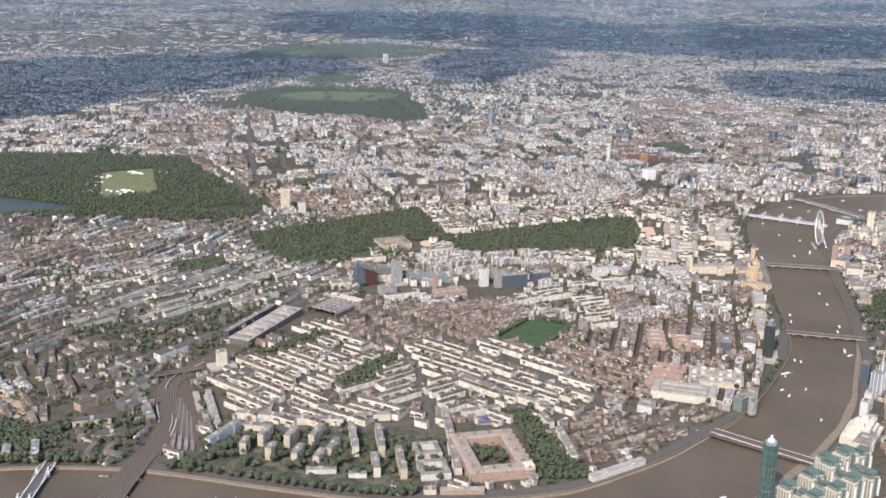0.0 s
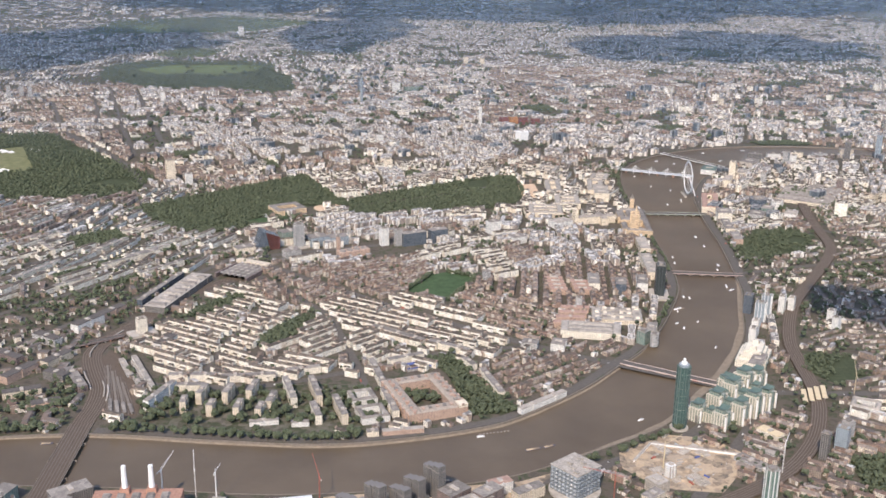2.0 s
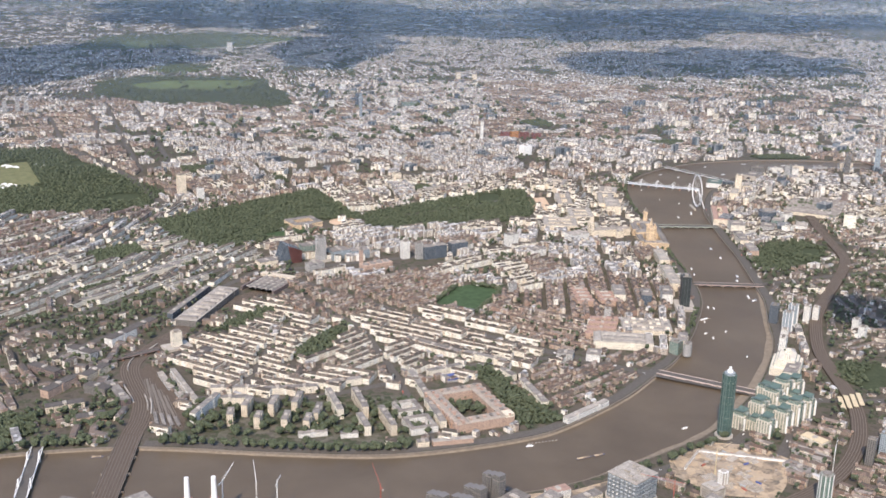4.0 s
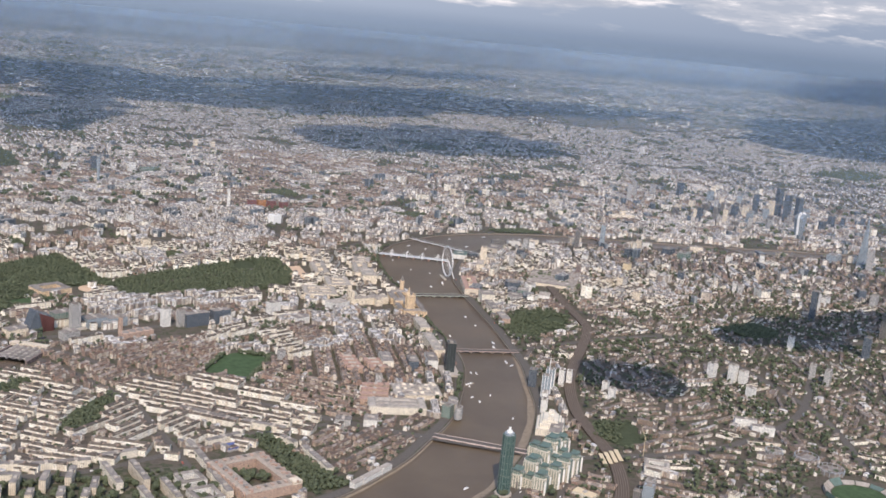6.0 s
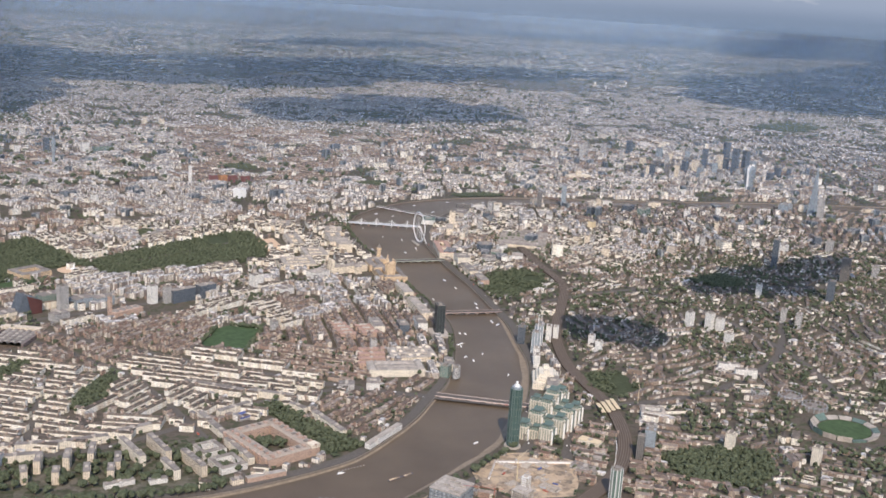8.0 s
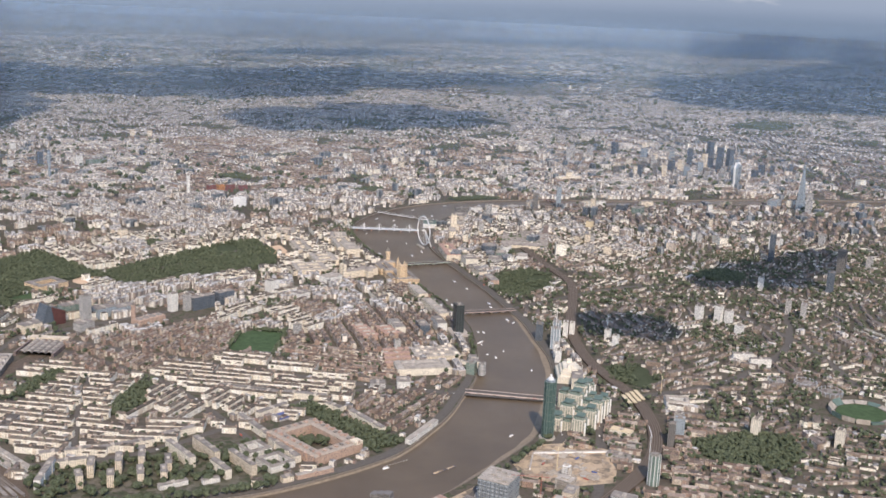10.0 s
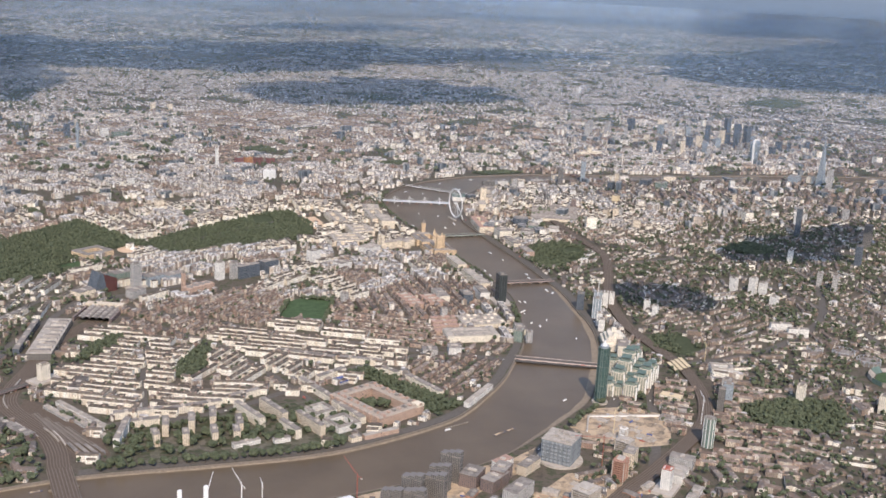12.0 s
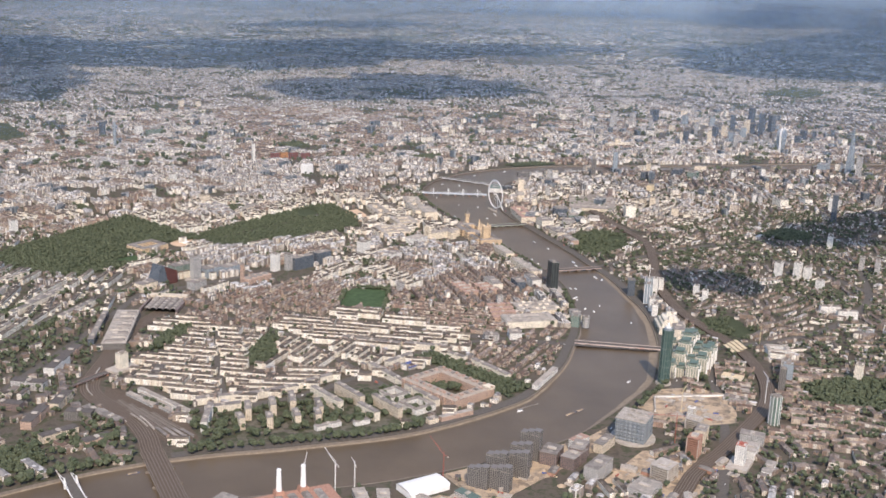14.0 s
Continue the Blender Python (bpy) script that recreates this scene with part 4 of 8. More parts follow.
for x, y, r in zip(rx[ok], ryy[ok], ry[ok]):
    t = 0.9 * noise.noise((x * 0.01, y * 0.01, 1)) * 3 + (math.pi / 2 if rng.random() < 0.3 else 0)
    u = rng.random()
    if u < 0.10:
        far_rows["stone"].append(("flat", x, y, 0, t, 4 + 9 * rng.random(), 3 + 5 * rng.random(), 0.9 + 0.7 * rng.random(), 0))
    elif u < 0.125:
        far_rows["stone"].append(("flat", x, y, 0, t, 1.5 + rng.random(), 1.5, 2.5 + 3.5 * rng.random(), 0))
    else:
        far_rows["suburb"].append(("gable", x, y, 0, t, 3 + 7 * rng.random(), 1.0 + 0.4 * rng.random(), 0.6 + 0.25 * rng.random(), 0.3))

for pal, lab in (("cream", "cream stucco and pale stone buildings packed along streets"), ("stone", "pale stone and rendered city buildings packed along streets"),
                 ("brick", "brown brick terraces and mansion blocks"), ("glass", "grey and blue glass office blocks between older streets"), ("south", "dark brown brick houses and flats among trees"), ("suburb", "small brick houses in suburban rows")):
    stuff("city_buildings", far_rows[pal], [M_WALL[pal], M_ROOF[pal]], lab, "buildings")

# single terraces: houses of one unit in size, walls, roof and chimney apart
def unit_house(kind, top, wing):
    co, faces, slots = PROTO[kind]
    out = []
    for slot in (0, 1):
        bm = bmesh.new()
        vs0 = [bm.verts.new((x, y, z if z <= 1 else top)) for x, y, z in co]
        if kind == "parapet":
            for q in vs0[12:]:
                q.co.z -= 0.05
        for f, sl in zip(faces, slots):
            if sl == slot:
                bm.faces.new([vs0[i] for i in f])
        for q in [q for q in bm.verts if not q.link_faces]:
            bm.verts.remove(q)
        if wing and slot == 0:
            box(bm, -0.42, 0.05, 0.5, 1.15, 0, 0.62)
        if wing and slot == 1:
            box(bm, -0.42, 0.05, 0.5, 1.15, 0.62, 0.70, 0.06)
        me = bpy.data.meshes.new("house" if slot == 0 else "roof")
        bm.to_mesh(me)
        bm.free()
        out.append(me)
    bm = bmesh.new()
    if wing:
        box(bm, 0.44, 0.56, -0.3, 0.15, 1.0, top + 0.14)
        for q in range(3):
            box(bm, 0.47, 0.53, -0.25 + q * 0.14, -0.19 + q * 0.14, top + 0.14, top + 0.2)
    else:
        box(bm, -0.2, 0.15, -0.2, 0.2, 0.9, 1.16)
    me = bpy.data.meshes.new("chimney")
    bm.to_mesh(me)
    bm.free()
    return out + [me]


HOUSE = {}
for pal, kd, top, wing in (("cream", "mansard", 1.20, True), ("brick", "gable", 1.30, True), ("stone", "parapet", 1.0, False), ("brick", "parapet", 1.0, False), ("cream", "parapet", 1.0, False)):
    walls1, roof1, chim1 = unit_house(kd, top, wing)
    walls1.materials.append(M_WALL1[pal])
    roof1.materials.append(M_ROOF1[pal])
    chim1.materials.append(M_CHIM if wing else M_ROOF1["stone"])
    HOUSE[pal, wing] = (walls1, roof1, chim1)
LABEL = {"cream": "white stucco terrace of tall houses with grey slate roofs", "brick": "brown brick terrace of houses with tiled roofs and chimneys",
         "stone": "pale stone block of offices and flats with flat roofs"}
for c, bt, side, pal, hs, BB, depth in near_rows:
    row = thing("terrace" if side else "city_block", c[0], c[1], 0, 0, LABEL[pal], "terrace" if side else "building", "terraces in the river bend")
    meshes = HOUSE[pal, bool(side)] if (pal, bool(side)) in HOUSE else HOUSE["stone", False]
    for p, t, w, d, hh, sd in hs:
        house = new("house" if side else "range", meshes[0])
        house.parent = row
        house.matrix_basis = Matrix.Translation((p[0] - c[0], p[1] - c[1], 0)) @ Matrix.Rotation(t + (math.pi if sd == 1 else 0), 4, 'Z') @ Matrix.Diagonal((w, d, max(hh, 0.4), 1))
        for nm, me in (("roof", meshes[1]), ("chimney" if side else "plant_room", meshes[2])):
            o = new(nm, me)
            o.parent = house


# ---- trees ----
def crown_mesh(seed, lumps=7, sub=1):
    """A crown of overlapping leafy clumps with an uneven outline, about 1 across, foot at z 0.25."""
    bm = bmesh.new()
    r = random.Random(seed)
    for i in range(lumps):
        a, rad = r.random() * 6.28, 0.30 * (r.random() ** 0.5)
        s = 0.20 + 0.13 * r.random()
        m = Matrix.Translation((rad * math.cos(a), rad * math.sin(a), 0.50 + 0.36 * r.random() * (1 - rad))) @ Matrix.Diagonal((s, s, s * 0.85, 1))
        got = bmesh.ops.create_icosphere(bm, subdivisions=sub, radius=1.0, matrix=m)["verts"]
        for v in got:
            v.co += Vector([(r.random() - 0.5) * s * 0.55 for _ in range(3)])
    me = bpy.data.meshes.new("crown")
    bm.to_mesh(me)
    bm.free()
    return me


def arrays(me):
    V = np.empty(len(me.vertices) * 3)
    me.vertices.foreach_get("co", V)
    L = np.empty(len(me.loops), int)
    me.loops.foreach_get("vertex_index", L)
    return V.reshape(-1, 3), L


FAR_CROWN = [arrays(crown_mesh(50 + i, 2, 1)) for i in range(4)]
MID_CROWN = [arrays(crown_mesh(80 + i, 3, 1)) for i in range(6)]
LOW_CROWN = [arrays(crown_mesh(30 + i, 1, 1)) for i in range(6)]


def wood(name, spots, crowns, label):
    """One object holding the crowns of many trees; all faces are triangles."""
    Vs, Ls, base = [], [], 0
    spots = np.asarray(spots, float)
    which = rng.integers(0, len(crowns), len(spots))
    for k2, (V, L) in enumerate(crowns):
        s = spots[which == k2]
        if not len(s):
            continue
        t = rng.random(len(s)) * 6.28
        c, n = np.cos(t)[:, None], np.sin(t)[:, None]
        sz = s[:, 2][:, None] * 2.0
        tallness = (0.85 + 0.35 * rng.random(len(s)))[:, None]
        W = np.stack([s[:, :1] + (V[:, 0] * c - V[:, 1] * n) * sz, s[:, 1:2] + (V[:, 0] * n + V[:, 1] * c) * sz, (V[:, 2] - 0.22) * sz * tallness + 0.05], -1)
        Vs.append(W.reshape(-1, 3))
        Ls.append((L[None] + base + np.arange(len(s))[:, None] * len(V)).ravel())
        base += len(s) * len(V)
    V, L = np.concatenate(Vs), np.concatenate(Ls)
    me = raw_mesh(name, V, L, np.arange(0, len(L), 3), np.zeros(len(L) // 3), [M_LEAF])
    tagged(new(name, me), label, "trees", kind="stuff")


def scatter(poly, spacing, cover=1.0, scale=0.02, size=(0.5, 0.85)):
    poly = np.asarray(poly)
    lo, hi = poly.min(0), poly.max(0)
    gx, gy = np.meshgrid(np.arange(lo[0], hi[0], spacing), np.arange(lo[1], hi[1], spacing))
    x = gx.ravel() + (rng.random(gx.size) - 0.5) * spacing * 0.9
    y = gy.ravel() + (rng.random(gx.size) - 0.5) * spacing * 0.9
    ok = inside(x, y, poly) & in_sight(x, y)
    x, y = x[ok], y[ok]
    f = np.array([noise.noise((a * scale, b * scale, 2.0)) for a, b in zip(x, y)])
    keep = f < (cover * 2 - 1) if cover < 1 else np.ones(len(x), bool)
    return [(a, b, size[0] + (size[1] - size[0]) * rng.random()) for a, b in zip(x[keep], y[keep])]


SHOW = [(-232, 246), (-213, 260), (-193, 213), (-212, 200)]
LAKE = [(-265, 190), (-250, 193), (-217, 184), (-214, 177), (-245, 166), (-275, 168)]
GLADE = [(-96, 132), (-84, 141), (-78, 139), (-86, 128)]
sheet("show_lawn", SHOW, 0.04, M_DRYLAWN, "worn yellow-green open lawn set with white tents", "lawn")
sheet("lake", LAKE, 0.05, M_LAKE, "long dark park lake", "lake")
sheet("glade", GLADE, 0.04, M_LAWN, "bright green garden lawn among trees", "lawn")
PARK_LAWN = [(-226, 526), (-204, 498), (-182, 503), (-163, 494), (-141, 520), (-136, 548), (-163, 552), (-204, 549)]
sheet("park_meadow", PARK_LAWN, 0.06, M_MEADOW, "wide green meadow in a wooded park", "lawn")
big, small = [], []
for nm, poly in PARKS.items():
    if nm == "hyde":
        s = scatter(poly, 1.55, 0.74, 0.045, (0.6, 0.95))
        s = [q for q in s if not (inside(np.array([q[0]]), np.array([q[1]]), SHOW)[0] or inside(np.array([q[0]]), np.array([q[1]]), LAKE)[0])]
        small += s
    elif nm == "regents":
        small += [q for q in scatter(poly, 2.1, 0.66, 0.035, (0.5, 1.1)) if not inside(np.array([q[0]]), np.array([q[1]]), PARK_LAWN)[0]]
    elif nm in ("hampstead", "victoria_park", "primrose", "highbury"):
        small += scatter(poly, 4.0, 0.65, 0.02, (1.2, 2.0))
    elif nm in ("green", "james"):
        s = scatter(poly, 1.0, 0.78, 0.05, (0.38, 0.78))
        big += [q for q in s if not inside(np.array([q[0]]), np.array([q[1]]), GLADE)[0]]
    elif nm in ("vauxhall", "archbishop", "kennington"):
        big += scatter(poly, 1.1, 0.6, 0.09, (0.45, 0.75))
    else:
        big += scatter(poly, 0.9, 1.0, 0.09, (0.48, 0.85))
wood("park_trees", big, MID_CROWN, "dense dark green broadleaf park trees in full leaf")
wood("park_trees", small, FAR_CROWN, "dense dark green park woods in full leaf")
ts = np.array(tree_spots)
oks = free(ts[:, 0], ts[:, 1], -0.3)
# woods and tree-lined streets of the outer suburbs
NW = 9000
ry = 520 + 2200 * rng.random(NW) ** 1.3
bear = np.radians(-38 + 96 * rng.random(NW))
wx, wy = -80 + ry * np.sin(bear), -210 + ry * np.cos(bear)
dens = np.array([noise.noise((x * 0.006, y * 0.006, 9)) + 0.6 * noise.noise((x * 0.03, y * 0.03, 4)) for x, y in zip(wx, wy)])
okw = (dens < 0.12) & in_sight(wx, wy) & (off_line(wx, wy, NORTH_BANK) > 12)
wood("suburban_trees", np.c_[wx, wy, (0.9 + 1.6 * rng.random(NW)) * (0.8 + ry / 2500)][okw], FAR_CROWN, "dark green trees among far suburbs")
ts[:, 2] *= np.where((ts[:, 0] > 55) & (ts[:, 1] < 118), 1.35, 1.3)
wood("garden_trees", ts[oks], LOW_CROWN, "small green trees in back gardens and streets")

# ---- materials of single buildings ----
def facade(name, wall, glass=(0.05, 0.06, 0.07), rough=0.7, **win):
    """One wall colour with rows of windows, slightly weathered."""
    k = Mat(name, rough=rough, spec=0.3)
    lo, hi = tuple(c * 0.78 for c in wall), tuple(min(1.0, c * 1.1) for c in wall)
    base = k.ramp(k.noise(0.9, 5, 0.6), [(0.3, lo), (0.68, hi)])
    w = window_mask(k, **win)
    k.colour(k.mix(w, base, glass))
    k.put(k.b.inputs["Roughness"], k.math('SUBTRACT', rough, k.math('MULTIPLY', w, rough - 0.15)))
    return k.m


def curtain(name, tint, frame_tint, rough=0.22, **win):
    """A glass skin: tinted reflective panes behind thin frames."""
    k = Mat(name, rough=rough, spec=0.35)
    w = window_mask(k, **win)
    pane = k.ramp(k.noise(0.6, 3), [(0.3, tuple(c * 0.7 for c in tint)), (0.7, tuple(c * 1.25 for c in tint))])
    k.colour(k.mix(w, frame_tint, pane))
    k.put(k.b.inputs["Roughness"], k.math('SUBTRACT', 0.6, k.math('MULTIPLY', w, 0.6 - rough)))
    return k.m


BAND = dict(pitch_u=0.44, pitch_v=0.32, wu=0.45, wv=0.45)
M_TEAL = curtain("teal_tower_glass", (0.030, 0.062, 0.055), (0.105, 0.145, 0.130), pitch_u=0.55, pitch_v=0.36, wu=0.72, wv=0.74)
M_AQUA = curtain("sea_green_glass", (0.058, 0.118, 0.096), (0.26, 0.275, 0.24), pitch_u=0.5, pitch_v=0.36, wu=0.7, wv=0.66)
M_NAVY = curtain("dark_blue_glass", (0.050, 0.063, 0.080), (0.13, 0.145, 0.16), pitch_u=0.35, pitch_v=0.38, wu=0.8, wv=0.75)
M_TOWERDK = curtain("smoked_green_glass", (0.028, 0.036, 0.036), (0.055, 0.062, 0.060), pitch_u=0.35, pitch_v=0.38, wu=0.8, wv=0.75)
M_SILVER = curtain("silver_glass", (0.15, 0.18, 0.205), (0.30, 0.33, 0.34), pitch_u=0.4, pitch_v=0.38, wu=0.75, wv=0.7)
M_BRONZE = curtain("grey_brown_glass", (0.055, 0.055, 0.055), (0.17, 0.155, 0.14), pitch_u=0.4, pitch_v=0.36, wu=0.6, wv=0.6)
M_CREAMF = facade("cream_balcony_front", (0.68, 0.61, 0.49), (0.20, 0.19, 0.17), **BAND)
M_WHITEF = facade("white_panel_front", (0.66, 0.63, 0.57), (0.16, 0.17, 0.18), pitch_u=0.4, pitch_v=0.33, wu=0.45, wv=0.45)
M_BUFFF = facade("buff_brick_front", (0.58, 0.49, 0.37), (0.10, 0.10, 0.10), pitch_u=0.42, pitch_v=0.30, wu=0.45, wv=0.45)
M_SALMON = facade("salmon_brick_front", (0.42, 0.295, 0.22), (0.12, 0.10, 0.10), pitch_u=0.34, pitch_v=0.31, wu=0.4, wv=0.45)
M_STONEF = facade("portland_stone_front", (0.70, 0.60, 0.455), (0.13, 0.12, 0.11), pitch_u=0.42, pitch_v=0.42, wu=0.4, wv=0.55)
M_GOLDEN = facade("honey_stone_front", (0.64, 0.475, 0.30), (0.14, 0.11, 0.09), pitch_u=0.30, pitch_v=0.5, wu=0.45, wv=0.7)
M_CONCF = facade("grey_concrete_front", (0.42, 0.40, 0.37), (0.08, 0.085, 0.09), pitch_u=0.4, pitch_v=0.34, wu=0.6, wv=0.5)
M_DARKF = facade("dark_brick_front", (0.20, 0.15, 0.13), (0.06, 0.06, 0.07), pitch_u=0.4, pitch_v=0.34, wu=0.5, wv=0.5)
M_REDF = facade("bright_red_front", (0.20, 0.085, 0.075), (0.10, 0.06, 0.06), pitch_u=0.4, pitch_v=0.36, wu=0.4, wv=0.5)
M_ORANGEF = facade("bright_orange_front", (0.45, 0.22, 0.10), (0.12, 0.08, 0.06), pitch_u=0.4, pitch_v=0.36, wu=0.4, wv=0.5)
M_EMBASSY = curtain("faceted_scrim_glass", (0.068, 0.082, 0.095), (0.20, 0.215, 0.22), 0.3, pitch_u=0.5, pitch_v=0.5, wu=0.5, wv=0.5)
M_WHARF = facade("framed_balcony_front", (0.56, 0.50, 0.40), (0.085, 0.125, 0.105), pitch_u=0.62, pitch_v=0.36, wu=0.58, wv=0.60)
M_WHITE = plain("white_paint", (0.74, 0.72, 0.68), 0.5, spread=0.12)
M_CONC = plain("bare_concrete", (0.40, 0.355, 0.30), 0.9, spread=0.3)
M_LEAD = roof_material("grey_roof_sheet", [(0.20, 0.18, 0.16), (0.27, 0.24, 0.21), (0.16, 0.145, 0.13), (0.31, 0.28, 0.245)], single=True)
M_PALE = roof_material("pale_roof_sheet", [(0.33, 0.295, 0.25), (0.40, 0.36, 0.31), (0.26, 0.235, 0.205)], single=True)
M_COPPER = plain("green_copper_roof", (0.105, 0.150, 0.125), 0.6, spread=0.35, scale=1.6)
M_SLATE = plain("old_slate_roof", (0.105, 0.09, 0.078), 0.8, spread=0.35, scale=1.6)
M_TERRA = plain("terracotta_tile", (0.36, 0.235, 0.18), 0.85, spread=0.3)
M_BRICK = plain("red_brick", (0.36, 0.20, 0.14), 0.9, spread=0.3, scale=2.0)
M_STEEL = plain("painted_steel", (0.42, 0.44, 0.45), 0.45, 0.3, spread=0.2)
M_DARK = plain("dark_metal", (0.07, 0.07, 0.075), 0.5, 0.2)
M_RED = plain("red_paint", (0.34, 0.10, 0.07), 0.55, spread=0.2)
M_BLUE = plain("blue_sheet", (0.07, 0.10, 0.26), 0.6, spread=0.3)
M_YELLOW = plain("warm_yellow_canopy", (0.60, 0.48, 0.30), 0.6, spread=0.15)
M_HULL = plain("dark_hull_paint", (0.10, 0.09, 0.10), 0.5)
k = Mat("lawn_and_paving", rough=0.95, spec=0.1)
k.colour(k.mix(0.4, k.ramp(k.noise(0.5, 5, 0.65), [(0.38, (0.038, 0.044, 0.025)), (0.5, (0.062, 0.064, 0.037)), (0.58, (0.11, 0.096, 0.078))]), k.ramp(patches(k, 1.3), even([(0.06, 0.07, 0.04), (0.20, 0.175, 0.14), (0.08, 0.085, 0.05), (0.12, 0.105, 0.085)]), 'CONSTANT')))
M_YARD = k.m
M_TIMBER = plain("weathered_timber", (0.24, 0.19, 0.14), 0.9)


# ---- kinds of buildings ----
def tower(name, x, y, turn, w, d, h, skin, label, round_plan=False, podium=0.0, cap=M_LEAD, ribs=None, group=""):
    """A tall building: shaft, parapet, plant room, and where wanted a podium and floor ribs."""
    if len(label.split()) < 4:
        label += " on the city skyline"
    ob = thing(name, x, y, 0, turn, label, "tower", group)
    outline = ring(w / 2, 20, ry=d / 2) if round_plan else [(-w / 2, -d / 2), (w / 2, -d / 2), (w / 2, d / 2), (-w / 2, d / 2)]
    bm = bmesh.new()
    prism(bm, outline, 0, h)
    part("shaft", bm, skin, ob)
    bm = bmesh.new()
    t = 0.10
    for s in (1.02,):
        big, low = [(a * s, b * s) for a, b in outline], [(a * 0.93, b * 0.93) for a, b in outline]
        n = len(outline)
        for i in range(n):
            j = (i + 1) % n
            q = [bm.verts.new((*p, z)) for p, z in ((big[i], h - 0.05), (big[j], h - 0.05), (big[j], h + 0.16), (big[i], h + 0.16), (low[j], h + 0.16), (low[i], h + 0.16), (low[j], h), (low[i], h))]
            for f in ((0, 1, 2, 3), (3, 2, 4, 5), (5, 4, 6, 7)):
                bm.faces.new([q[k2] for k2 in f])
    bmesh.ops.remove_doubles(bm, verts=bm.verts[:], dist=0.001)
    part("parapet", bm, cap, ob)
    bm = bmesh.new()
    box(bm, -w * 0.26, w * 0.22, -d * 0.24, d * 0.24, h, h + 0.42, 0.02)
    box(bm, w * 0.24, w * 0.36, -d * 0.12, d * 0.12, h, h + 0.25)
    part("plant_room", bm, cap, ob)
    if podium:
        bm = bmesh.new()
        box(bm, -w / 2 - podium, w / 2 + podium, -d / 2 - podium * 0.6, d / 2 + podium * 0.6, 0, 0.7, 0.05)
        part("podium", bm, M_CONC, ob)
    if ribs is not None:
        n = len(outline)
        for i in range(n):
            if round_plan and i % 2:
                continue
            a, b = outline[i], outline[(i + 1) % n]
            for f in ((0.0,) if round_plan else (0.0, 0.33, 0.66)):
                px, py = a[0] + (b[0] - a[0]) * f, a[1] + (b[1] - a[1]) * f
                bm = bmesh.new()
                box(bm, px * 1.01 - 0.05, px * 1.01 + 0.05, py * 1.01 - 0.05, py * 1.01 + 0.05, 0, h + 0.1)
                part("rib", bm, ribs, ob)
    return ob


def slab(name, x, y, turn, length, depth, h, skin, label, group="", roof=M_LEAD):
    """A long block of flats or offices: body, roof, lift housings, stair bays."""
    ob = thing(name, x, y, 0, turn, label, "building", group)
    bm = bmesh.new()
    box(bm, -length / 2, length / 2, -depth / 2, depth / 2, 0, h)
    part("facade", bm, skin, ob)
    bm = bmesh.new()
    box(bm, -length / 2 - 0.04, length / 2 + 0.04, -depth / 2 - 0.04, depth / 2 + 0.04, h, h + 0.10, 0.03)
    part("roof", bm, roof, ob)
    for i in range(max(1, int(length / 5))):
        cx = -length / 2 + (i + 0.5) * length / max(1, int(length / 5))
        bm = bmesh.new()
        box(bm, cx - 0.4, cx + 0.4, -depth * 0.25, depth * 0.25, h + 0.10, h + 0.42, 0.03)
        part("lift_housing", bm, M_CONC, ob)
        bm = bmesh.new()
        box(bm, cx - 0.25, cx + 0.25, -depth / 2 - 0.14, -depth / 2, 0, h + 0.2)
        part("stair_bay", bm, skin, ob)
    return ob


def palace(name, x, y, turn, w, d, h, wing, skin, label, roof=M_LEAD, category="building", cross=True):
    """Ranges of rooms round one or two courts."""
    ob = thing(name, x, y, 0, turn, label, category)
    parts = [(-w / 2, w / 2, -d / 2, -d / 2 + wing), (-w / 2, w / 2, d / 2 - wing, d / 2), (-w / 2, -w / 2 + wing, -d / 2 + wing, d / 2 - wing), (w / 2 - wing, w / 2, -d / 2 + wing, d / 2 - wing)]
    if cross:
        parts.append((-wing / 2, wing / 2, -d / 2 + wing, d / 2 - wing))
    for x0, x1, y0, y1 in parts:
        bm = bmesh.new()
        box(bm, x0, x1, y0, y1, 0, h)
        part("range", bm, skin, ob)
        bm = bmesh.new()
        box(bm, x0 - 0.04, x1 + 0.04, y0 - 0.04, y1 + 0.04, h, h + 0.35, min(0.42, wing * 0.3))
        part("roof", bm, roof, ob)
    return ob


